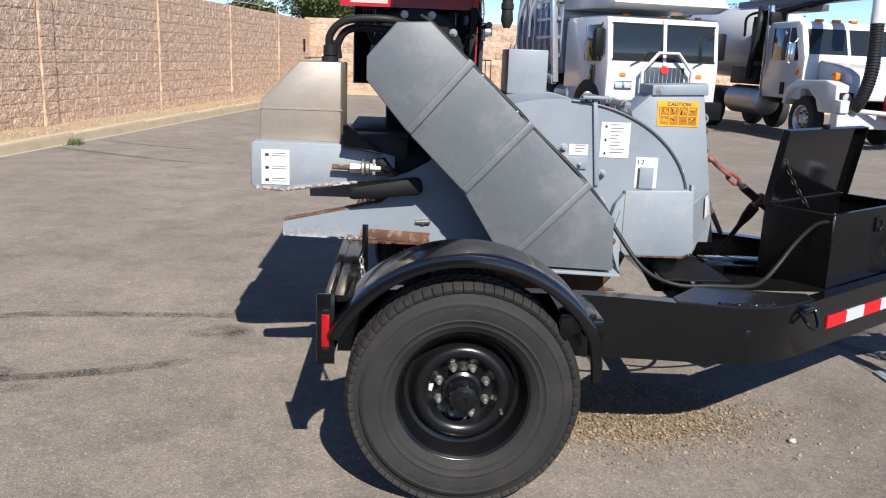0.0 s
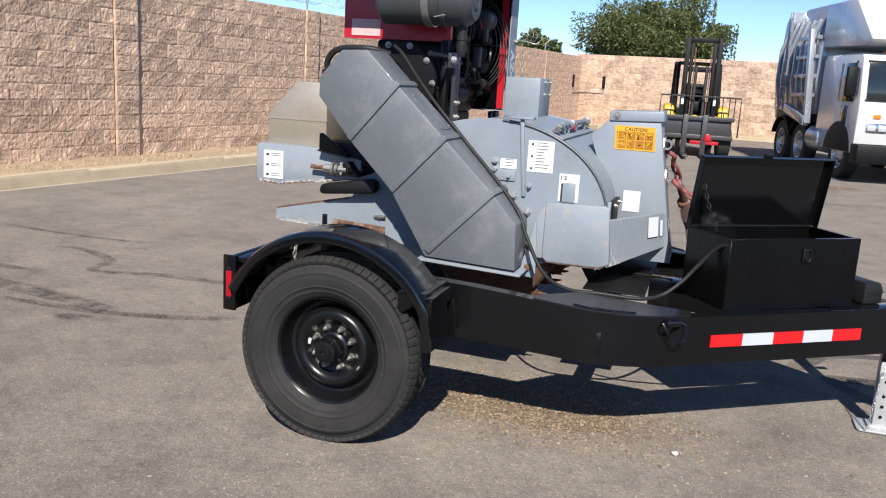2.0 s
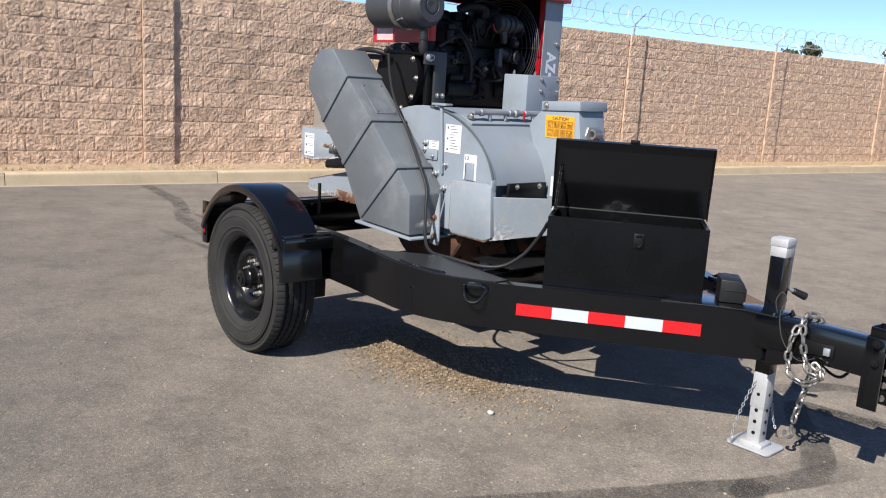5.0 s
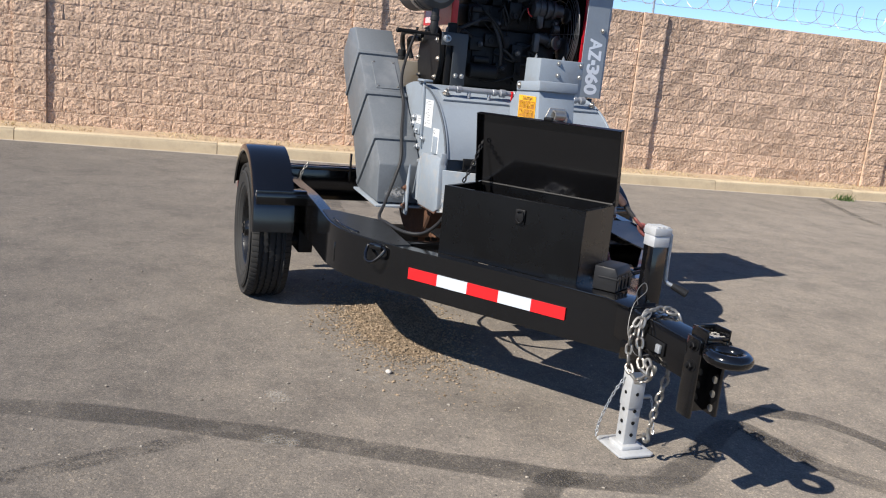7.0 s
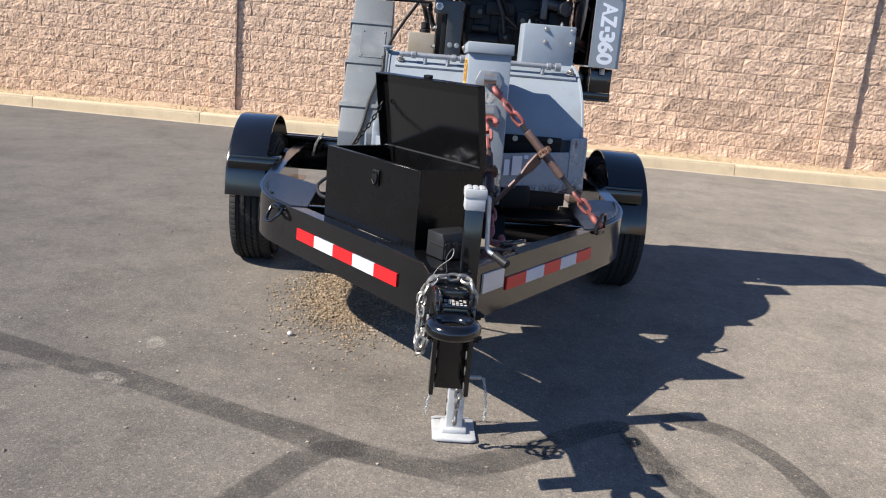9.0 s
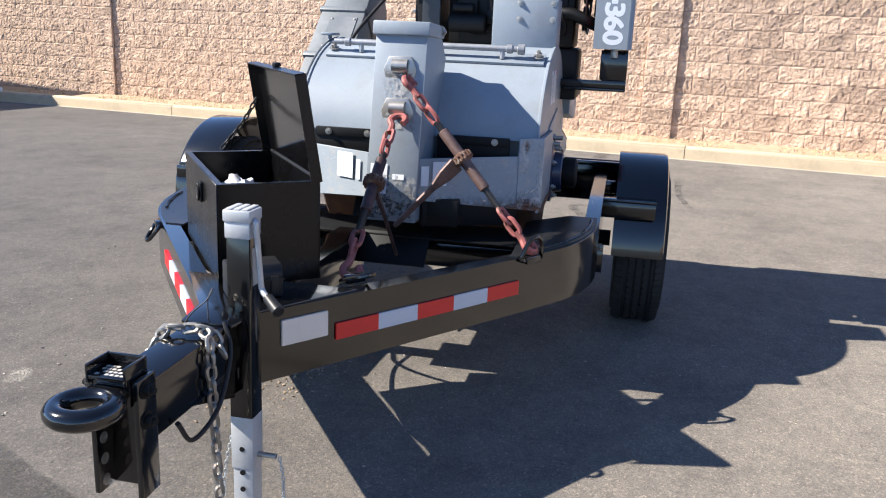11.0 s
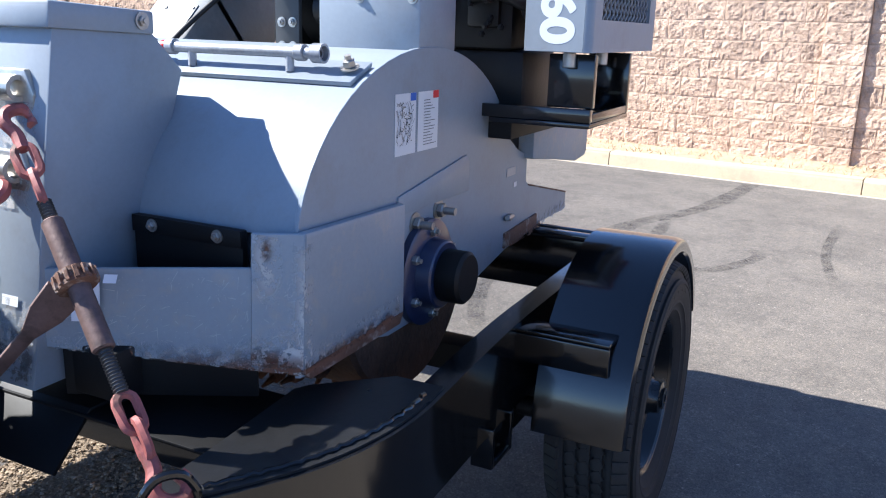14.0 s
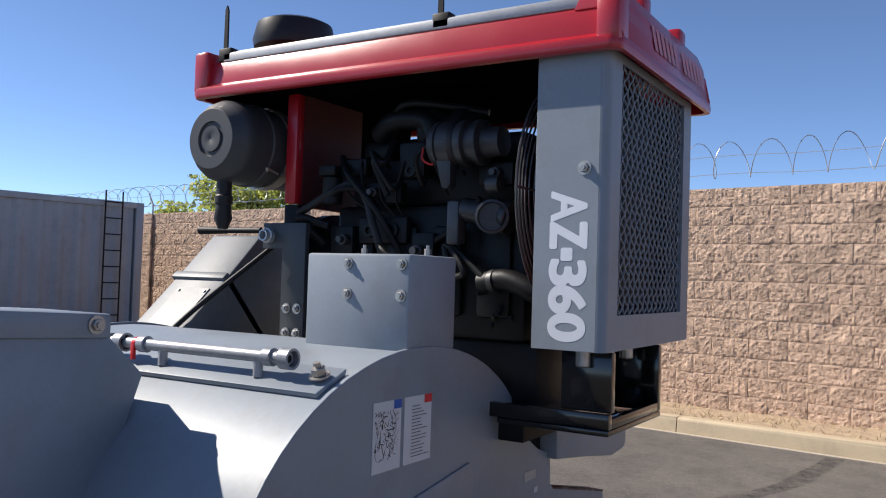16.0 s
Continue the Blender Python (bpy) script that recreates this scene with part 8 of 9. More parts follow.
def garbage_truck():
    f = pose(3.774, 13.085, 0, 0, 0, 13.8) @ Matrix.Diagonal((1.101, 1.101, 0.988, 1))
    ob = thing("refuse_truck", f.translation, "white cab-over refuse truck with a silver body", "truck")
    def add(name, build, material, under=None, label=""):
        b = bmesh.new()
        build(b)
        for v in b.verts:
            if v.co.y > 1.8 and name != "mudguard":
                v.co.y = 1.8 + (v.co.y - 1.8) * 0.46
        b.transform(f)
        return part(name, b, material, under or ob, label)
    cab = add("cab", lambda b: (prism(b, [(0.0, 0.55), (-0.02, 1.45), (0.085, 2.32), (0.16, 2.41), (1.75, 2.41), (1.85, 2.3), (1.85, 0.9), (1.5, 0.55)], 0.0, 2.3, "x", 0.03)), WHITE, None, "white cab with a split windscreen")
    for x0, x1 in ((0.1, 1.11), (1.19, 2.2)):
        add("windscreen", lambda b: prism(b, [(-0.025, 1.556), (0.06, 2.249), (0.09, 2.249), (0.0, 1.556)], x0, x1, "x", 0.006), DARKGLASS, cab)
        for q in ([(-0.026, 1.53), (-0.022, 1.56), (0.02, 1.56), (0.02, 1.53)], [(0.058, 2.245), (0.062, 2.275), (0.1, 2.275), (0.1, 2.245)]):
            add("windscreen_seal", lambda b: prism(b, q, x0 - 0.02, x1 + 0.02, "x"), BLACK_MATT, cab)
    add("screen_pillar", lambda b: prism(b, [(-0.045, 1.45), (0.06, 2.36), (0.1, 2.36), (0.0, 1.45)], 1.115, 1.185, "x", 0.004), WHITE, cab)
    for x in (-0.006, 2.29):
        add("side_window", lambda b: prism(b, [(0.25, 1.5), (0.3, 2.23), (0.95, 2.23), (0.95, 1.5)], x, x + 0.016, "x", 0.004), DARKGLASS, cab)
    add("door_window", lambda b: prism(b, [(0.45, 1.02), (0.45, 1.42), (0.72, 1.42), (0.72, 1.02)], -0.008, 0.01, "x", 0.003), DARKGLASS, cab)
    add("grille", lambda b: box(b, 0.72, 1.58, -0.05, 0.02, 0.78, 1.42, 0.02), STEEL_DARK, cab, "grey radiator grille")
    for k in range(9):
        add("grille_bar", lambda b: box(b, 0.76 + 0.09 * k, 0.775 + 0.09 * k, -0.06, -0.045, 0.8, 1.4, 0.002), CHROME, cab)
    add("grille_badge", lambda b: lathe(b, [(0.09, 0), (0.08, 0.02), (0, 0.025)], (1.15, -0.05, 1.36), (1.15, -1, 1.36), 16), RED_INK, cab)
    add("guard_bar", lambda b: tube(b, [(0.66, -0.14, 0.7), (0.64, -0.16, 1.34), (0.95, -0.16, 1.7), (1.35, -0.16, 1.7), (1.66, -0.16, 1.34), (1.64, -0.14, 0.7)], 0.035, 10), WHITE, cab, "white tubular guard bar")
    add("bumper", lambda b: box(b, -0.02, 2.32, -0.26, 0.05, 0.38, 0.74, 0.03), BLACK_MATT, ob, "black steel bumper")
    add("plate", lambda b: box(b, 1.0, 1.28, -0.275, -0.26, 0.46, 0.6, 0.004), LABEL)
    for x in (0.16, 1.74):
        hl = add("headlight", lambda b: box(b, x, x + 0.36, -0.03, 0.02, 0.95, 1.13, 0.02), CHROME, cab)
        for q in (0.09, 0.27):
            add("lamp", lambda b: box(b, x + q - 0.07, x + q + 0.07, -0.045, -0.02, 0.98, 1.1, 0.015), GLASS_LAMP, hl)
        add("indicator", lambda b: box(b, x + 0.1, x + 0.22, -0.03, 0.0, 1.21, 1.29, 0.01), ORANGE, cab)
    for x in (0.4, 1.15, 1.9):
        add("roof_lamp", lambda b: box(b, x - 0.05, x + 0.05, 0.15, 0.23, 2.4, 2.45, 0.01), ORANGE, cab)
    for x, s in ((-0.12, -1), (2.42, 1)):
        add("mirror", lambda b: (box(b, x - 0.09, x + 0.09, 0.1, 0.2, 1.6, 2.15, 0.03), tube(b, [(x, 0.16, 2.1), (x - s * 0.14, 0.3, 2.28)], 0.015, 6), tube(b, [(x, 0.16, 1.65), (x - s * 0.14, 0.3, 1.5)], 0.015, 6)), BLACK_MATT, cab)
    for x in (0.45, 1.75):
        add("wiper", lambda b: tube(b, [(x, -0.06, 1.45), (x + 0.22, -0.05, 1.56)], 0.012, 5), BLACK_MATT, cab)
    add("wheel_arch", lambda b: prism(b, [(0.72 + 0.6 * math.cos(a), 0.5 + 0.62 * math.sin(a)) for a in np.linspace(0.1, math.pi - 0.1, 12)], -0.012, 0.05, "x", 0.01), BLACK_MATT)
    # hopper canopy over the cab
    add("canopy", lambda b: prism(b, [(-0.15, 2.64), (0.75, 3.45), (2.4, 3.45), (2.4, 2.58), (0.2, 2.54)], 0.0, 2.35, "x", 0.03), WHITE, ob, "white sloping canopy over the cab")
    # body: ribbed barrel sides
    body = add("body", lambda b: prism(b, [(0.0, 1.2), (-0.06, 1.9), (-0.05, 2.6), (0.12, 3.2), (0.45, 3.6), (1.9, 3.6), (2.23, 3.2), (2.4, 2.6), (2.41, 1.9), (2.35, 1.2)], 2.2, 7.6, "y", 0.04), SILVER, ob, "silver ribbed refuse body")
    add("tailgate", lambda b: prism(b, [(7.6, 1.0), (7.6, 3.55), (8.1, 3.3), (8.4, 2.6), (8.4, 1.6), (8.1, 1.0)], 0.1, 2.25, "x", 0.05), SILVER)
    for y in (2.9, 3.6, 4.3, 5.0, 5.7, 6.4, 7.1):
        add("body_rib", lambda b: prism(b, [(0.0, 1.2), (-0.12, 1.9), (-0.11, 2.6), (0.07, 3.22), (0.12, 3.2), (-0.05, 2.6), (-0.06, 1.9), (0.05, 1.2)], y - 0.05, y + 0.05, "y", 0.008), SILVER, body)
    for z in (1.55, 1.95, 2.35, 2.75):
        add("side_rail", lambda b: box(b, -0.13, -0.04, 2.25, 4.6, z, z + 0.08, 0.01), SILVER, body)
    add("lift_arm", lambda b: (prism(b, [(1.9, 1.0), (2.1, 1.0), (2.9, 2.9), (2.75, 3.05), (2.6, 2.95)], -0.22, -0.1, "x", 0.02), prism(b, [(2.0, 0.95), (4.6, 1.2), (4.6, 1.4), (2.0, 1.15)], -0.24, -0.12, "x", 0.02)), SILVER)
    add("ladder", lambda b: ([tube(b, [(-0.2, y, 1.3), (-0.2, y, 3.4)], 0.02, 6) for y in (5.1, 5.5)], [tube(b, [(-0.2, 5.1, z), (-0.2, 5.5, z)], 0.015, 6) for z in np.arange(1.45, 3.4, 0.3)]), SILVER)
    add("chassis", lambda b: (box(b, 0.55, 0.75, 0.3, 8.0, 0.7, 1.0, 0.01), box(b, 1.6, 1.8, 0.3, 8.0, 0.7, 1.0, 0.01), box(b, 0.1, 2.2, 2.2, 7.9, 1.0, 1.2, 0.01)), BLACK_MATT)
    add("fuel_tank", lambda b: lathe(b, [(0.26, 0), (0.3, 0.03), (0.3, 1.0), (0.26, 1.03)], (0.22, 1.5, 0.72), (0.22, 5, 0.72), 20), SILVER)
    for y in (0.72, 2.78, 3.9):
        truck_wheel(ob, f, 0.16, y, 0.5, 0.28, -1)
        truck_wheel(ob, f, 2.14, y, 0.5, 0.28, 1)
    add("mudguard", lambda b: [prism(b, [(yy + 0.6 * math.cos(a), 0.5 + 0.6 * math.sin(a)) for a in np.linspace(0.3, math.pi - 0.3, 9)] + [(yy + 0.57 * math.cos(a), 0.5 + 0.57 * math.sin(a)) for a in np.linspace(math.pi - 0.3, 0.3, 9)], 0.0, 0.35, "x") for yy in (2.78, 3.9)], BLACK_MATT)
    return ob


GLASS_LAMP = mat("lamp_glass", (0.6, 0.62, 0.65), 0.1, 0.3, 0.05, coat=0.5)
garbage_truck()


def vacuum_truck():
    """A bonneted vacuum truck with its nose towards local +x."""
    f = pose(7.702, 13.998, 0, 0, 0, -84.65) @ Matrix.Diagonal((0.954, 0.954, 0.954, 1))
    ob = thing("vacuum_truck", f.translation, "white bonneted vacuum truck with a thick black suction hose", "truck")
    def add(name, build, material, under=None, label=""):
        b = bmesh.new()
        build(b)
        b.transform(f)
        return part(name, b, material, under or ob, label)
    cab = add("cab", lambda b: prism(b, [(-0.9, 0.9), (-0.9, 2.42), (-0.78, 2.56), (0.35, 2.56), (0.5, 2.46), (0.75, 1.78), (0.75, 0.9)], 0.1, 2.2, "y", 0.04), WHITE, None, "white day cab")
    add("door_window", lambda b: prism(b, [(-0.6, 1.72), (-0.6, 2.42), (0.28, 2.42), (0.5, 1.78), (0.5, 1.72)], 0.085, 0.11, "y", 0.01), DARKGLASS, cab)
    add("vent_bar", lambda b: box(b, 0.08, 0.11, 0.075, 0.1, 1.72, 2.42, 0.004), WHITE, cab)
    for y0, y1 in ((0.22, 1.1), (1.18, 2.08)):
        add("windscreen", lambda b: add_verts(b, [(0.73, y0, 1.87), (0.73, y1, 1.87), (0.536, y1, 2.4), (0.536, y0, 2.4), (0.69, y0, 1.85), (0.69, y1, 1.85), (0.49, y1, 2.38), (0.49, y0, 2.38)], [(0, 1, 2, 3), (7, 6, 5, 4), (0, 4, 5, 1), (1, 5, 6, 2), (2, 6, 7, 3), (3, 7, 4, 0)]), DARKGLASS, cab)
    add("hood", lambda b: prism(b, [(0.75, 0.95), (0.75, 1.78), (1.7, 1.6), (2.0, 1.45), (2.05, 0.95)], 0.42, 1.9, "y", 0.08), WHITE, ob, "white sloping bonnet")
    for y0, y1 in ((0.05, 0.5), (1.8, 2.25)):
        add("fender", lambda b: prism(b, [(0.12, 0.8), (0.25, 1.15), (0.6, 1.32), (1.7, 1.35), (2.1, 1.25), (2.15, 0.7), (1.55, 0.7), (1.42, 0.95), (1.1, 1.14), (0.65, 1.14), (0.35, 0.98), (0.25, 0.78)], y0, y1, "y", 0.03), WHITE, ob)
        hl = add("headlight", lambda b: box(b, 2.1, 2.16, y0 + 0.08, y1 - 0.08, 0.9, 1.12, 0.02), BLACK_MATT)
        add("lamp", lambda b: lathe(b, [(0.1, 0), (0.09, 0.02), (0, 0.03)], (2.15, (y0 + y1) / 2, 1.01), (5, (y0 + y1) / 2, 1.01), 16), GLASS_LAMP, hl)
        add("indicator", lambda b: box(b, 1.62, 1.78, (y0 + y1) / 2 - 0.06, (y0 + y1) / 2 + 0.06, 1.36, 1.5, 0.02), ORANGE)
    add("bumper", lambda b: box(b, 2.08, 2.35, 0.0, 2.3, 0.42, 0.72, 0.03), WHITE)
    add("side_marker", lambda b: prism(b, [(0.5, 1.42), (0.62, 1.42), (0.68, 1.52), (0.55, 1.52)], 0.07, 0.1, "y"), ORANGE)
    add("door_vent", lambda b: box(b, -0.1, 0.08, 0.085, 0.11, 0.98, 1.25, 0.02), BLACK_MATT)
    for x in (-0.6, -0.2, 0.2):
        add("roof_lamp", lambda b: box(b, 0.25, 0.4, 1.1 + x, 1.25 + x, 2.555, 2.61, 0.02), ORANGE)
    add("mirror", lambda b: (box(b, 0.42, 0.5, -0.16, 0.02, 1.65, 2.1, 0.03), tube(b, [(0.45, -0.05, 2.05), (0.4, 0.12, 2.2)], 0.015, 6)), CHROME)
    add("exhaust_stack", lambda b: cyl(b, (-1.05, 0.22, 1.0), (-1.05, 0.22, 2.95), 0.09, 16), CHROME)
    add("fuel_tank", lambda b: lathe(b, [(0.3, 0), (0.34, 0.03), (0.34, 1.5), (0.3, 1.53)], (-2.5, 0.32, 0.78), (0, 0.32, 0.78), 24), STEEL, ob, "polished round fuel tank")
    add("tool_cabinet", lambda b: (box(b, -2.5, -1.2, 0.1, 2.1, 1.15, 1.55, 0.02), box(b, -2.0, -1.2, 0.3, 1.9, 1.55, 2.4, 0.05)), BLACK_MATT)
    add("filter_drum", lambda b: lathe(b, [(0.3, 0), (0.34, 0.05), (0.34, 0.9), (0.3, 0.95)], (-1.7, 0.5, 1.7), (-1.7, 0.5, 4), 24), BLACK_MATT)
    add("debris_tank", lambda b: lathe(b, [(0.3, 0), (0.8, 0.15), (0.92, 0.4), (0.92, 4.4), (0.8, 4.6)], (-2.2, 1.25, 2.2), (-8, 1.25, 2.2), 32), WHITE, ob, "white cylindrical debris tank")
    add("boom", lambda b: (box(b, -4.2, 1.9, 0.95, 1.2, 3.0, 3.22, 0.02), box(b, -3.8, -0.6, 0.8, 1.35, 2.85, 3.0, 0.02)), GREY_DARK, ob, "grey hose boom above the cab")
    add("boom_ram", lambda b: (cyl(b, (-2.6, 0.75, 2.75), (0.3, 0.9, 3.05), 0.06, 12), cyl(b, (-3.2, 0.75, 2.7), (-2.4, 0.75, 2.77), 0.09, 14)), BLACK_MATT)
    add("valve_rack", lambda b: [box(b, -1.7 + 0.18 * k, -1.6 + 0.18 * k, 0.12, 0.5, 2.5, 2.72 + 0.08 * (k % 3), 0.02) for k in range(5)], BLACK_MATT)
    add("loose_hose", lambda b: tube(b, smooth_path([(-1.5, 0.2, 2.9), (-1.25, 0.05, 2.6), (-1.35, 0.02, 1.9), (-1.6, 0.08, 1.3)], 8), 0.08, 12), CABLE)
    add("hose_bundle", lambda b: [tube(b, smooth_path([(-2.4, 0.3, 2.3 + 0.06 * k), (-1.9, 0.1, 2.75), (-1.0, 0.3, 2.85), (-0.4 + 0.1 * k, 0.7, 3.0)], 6), 0.03, 8) for k in range(3)], CABLE)
    add("boom_pipe", lambda b: tube(b, smooth_path([(-3.5, 1.0, 3.3), (-1.0, 0.9, 3.4), (0.8, 0.7, 3.38), (1.9, 0.6, 3.3), (2.3, 0.56, 3.0), (2.36, 0.55, 2.45)], 8), 0.13, 16), WHITE, ob, "white suction pipe")
    add("suction_hose", lambda b: tube(b, smooth_path([(2.36, 0.55, 2.45), (2.4, 0.55, 2.0), (2.44, 0.52, 1.5), (2.42, 0.42, 1.05), (2.34, 0.3, 0.8)], 8), 0.125, 16), CABLE, ob, "ribbed black suction hose")
    P = smooth_path([(2.36, 0.55, 2.45), (2.4, 0.55, 2.0), (2.44, 0.52, 1.5), (2.42, 0.42, 1.05), (2.34, 0.3, 0.8)], 9)
    for a, b2 in zip(P, P[1:]):
        add("hose_ring", lambda b: lathe(b, [(0.12, 0), (0.14, 0.012), (0.12, 0.024)], a, b2, 14), CABLE)
    add("hose_reel", lambda b: lathe(b, [(0.42, 0), (0.42, 0.05), (0.3, 0.06), (0.3, 0.5), (0.42, 0.52), (0.42, 0.56)], (2.75, 0.95, 0.95), (2.75, 3, 0.95), 28), RED, ob, "red hose reel on the front")
    add("nozzle_arm", lambda b: (tube(b, [(2.3, 0.3, 0.78), (2.75, 1.2, 0.72)], 0.05, 10), box(b, 2.16, 2.4, 0.0, 0.2, 0.72, 0.98, 0.03)), WHITE)
    add("chassis", lambda b: (box(b, -6.5, 2.0, 0.6, 0.8, 0.75, 1.0, 0.01), box(b, -6.5, 2.0, 1.5, 1.7, 0.75, 1.0, 0.01)), BLACK_MATT)
    for x in (0.85, -3.6, -4.8):
        q = f @ Matrix.Rotation(radians(90), 4, "Z")
        truck_wheel(ob, q, 0.25, -x, 0.5, 0.28, -1)
        truck_wheel(ob, q, 2.05, -x, 0.5, 0.28, 1)
    return ob


vacuum_truck()


def forklift():
    f = pose(0.85, 16.6, 0, 0, 0, 6)
    ob = thing("forklift", f.translation, "yellow and black forklift with a tall dark mast", "forklift")
    def add(name, build, material, under=None, label=""):
        b = bmesh.new()
        build(b)
        b.transform(f)
        return part(name, b, material, under or ob, label)
    FORK_BLACK = BLACK_MATT
    mast = add("mast", lambda b: [box(b, s * 0.36 - 0.05, s * 0.36 + 0.05, -0.08, 0.1, 0.08, 2.74, 0.008) for s in (-1, 1)], FORK_BLACK, None, "dark steel mast rails")
    add("inner_rail", lambda b: [box(b, s * 0.25 - 0.035, s * 0.25 + 0.035, -0.06, 0.08, 0.2, 2.6, 0.006) for s in (-1, 1)], FORK_BLACK, mast)
    for z, h in ((2.62, 0.1), (1.95, 0.12), (0.5, 0.14)):
        add("mast_tie", lambda b: box(b, -0.36, 0.36, 0.0, 0.08, z, z + h, 0.006), FORK_BLACK, mast)
    for s in (-0.12, 0.12):
        add("lift_cylinder", lambda b: cyl(b, (s, 0.02, 0.3), (s, 0.02, 2.1), 0.035, 12), STEEL_DARK, mast)
        add("lift_chain", lambda b: box(b, s * 1.5 - 0.012, s * 1.5 + 0.012, -0.03, -0.02, 0.9, 2.5), RUST, mast)
    for s in (-1, 1):
        add("mast_sticker", lambda b: box(b, s * 0.36 - 0.03, s * 0.36 + 0.03, -0.085, -0.08, 1.2, 1.42), LABEL, mast)
    add("carriage", lambda b: ([box(b, -0.85, 0.85, -0.16, -0.1, z, z + 0.1, 0.01) for z in (0.42, 0.85)], box(b, -0.8, 0.8, -0.1, -0.07, 0.5, 0.9, 0.01)), STEEL_DARK, ob, "worn steel fork carriage")
    for s in (-0.24, 0.2):
        add("fork", lambda b: (box(b, s - 0.06, s + 0.06, -0.22, -0.16, 0.06, 0.98, 0.008), box(b, s - 0.06, s + 0.06, -1.2, -0.16, 0.06, 0.1, 0.008)), STEEL_DARK)
    add("backrest", lambda b: (tube(b, [(-0.85, -0.13, 0.9), (-0.85, -0.13, 1.4), (0.95, -0.13, 1.4), (0.95, -0.13, 0.5)], 0.02, 6), [tube(b, [(x, -0.13, 0.9), (x, -0.13, 1.4)], 0.012, 5) for x in (-0.6, 0.55, 0.7, 0.82)]), STEEL_DARK, ob, "tubular load backrest")
    add("red_hitch", lambda b: (box(b, -0.1, 0.55, -0.2, -0.1, 0.3, 0.38, 0.01), prism(b, [(0.15, 0.38), (0.4, 0.38), (0.33, 0.55), (0.22, 0.55)], -0.22, -0.16, "y", 0.01)), RED, ob, "red tow hitch")
    add("chassis", lambda b: (prism(b, [(0.3, 0.35), (0.3, 0.95), (0.9, 1.1), (2.4, 1.1), (2.6, 0.9), (2.6, 0.35)], -0.55, 0.55, "x", 0.05)), YELLOW_PAINT, ob, "yellow body and counterweight")
    for s in (-1, 1):
        add("side_cover", lambda b: prism(b, [(0.2, 0.7), (0.3, 1.15), (0.8, 1.2), (0.9, 0.7)], s * 0.62 - 0.12, s * 0.62 + 0.12, "x", 0.05), YELLOW_PAINT)
    add("dash", lambda b: box(b, -0.35, 0.35, 0.3, 0.6, 1.0, 1.28, 0.04), FORK_BLACK)
    add("overhead_guard", lambda b: ([tube(b, [(s * 0.5, 0.35, 1.0), (s * 0.48, 0.75, 2.15), (s * 0.48, 2.0, 2.2), (s * 0.5, 2.2, 1.0)], 0.045, 8) for s in (-1, 1)], [tube(b, [(-0.48, y, 2.18), (0.48, y, 2.18)], 0.025, 6) for y in np.arange(0.75, 2.05, 0.18)]), FORK_BLACK, ob, "black overhead guard")
    add("seat", lambda b: (box(b, -0.25, 0.25, 1.2, 1.65, 1.1, 1.3, 0.05), box(b, -0.25, 0.25, 1.6, 1.75, 1.25, 1.7, 0.05)), FORK_BLACK)
    add("steering_wheel", lambda b: tube(b, [(0.18 * math.cos(a), 0.8 + 0.1 * math.sin(a), 1.42 + 0.14 * math.sin(a)) for a in np.linspace(0, 6.28, 16, endpoint=False)], 0.018, 6, loop=True), FORK_BLACK)
    for s in (-1, 1):
        truck_wheel(ob, f, s * 0.7, 0.35, 0.38, 0.3, s)
        truck_wheel(ob, f, s * 0.5, 2.1, 0.3, 0.24, s)
    return ob


forklift()


# ---- trees beyond the walls ----
BARK = mat("tree_bark", (0.12, 0.09, 0.065), 0.9, 0, 0.3, 6, 60, 0.4, 30)


def leaf_material(name, color):
    m = mat(name, color, 0.6, 0, 0.35, 0.8, 12, random=1.2, island=True)
    n, l = m.node_tree.nodes, m.node_tree.links
    b = n["Principled BSDF"]
    b.inputs["Subsurface Weight"].default_value = 0.0
    tr = n.new("ShaderNodeBsdfTranslucent")
    tr.inputs["Color"].default_value = (color[0] * 1.6, color[1] * 1.8, color[2], 1)
    mx = n.new("ShaderNodeMixShader")
    mx.inputs[0].default_value = 0.3
    out = n["Material Output"]
    l.new(b.outputs[0], mx.inputs[1])
    l.new(tr.outputs[0], mx.inputs[2])
    l.new(mx.outputs[0], out.inputs["Surface"])
    return m


LEAF = leaf_material("dark_green_leaves", (0.105, 0.125, 0.042))
LEAF_GREY = leaf_material("grey_green_leaves", (0.12, 0.125, 0.08))
LEAF_YELLOW = leaf_material("yellow_green_leaves", (0.4, 0.4, 0.15))


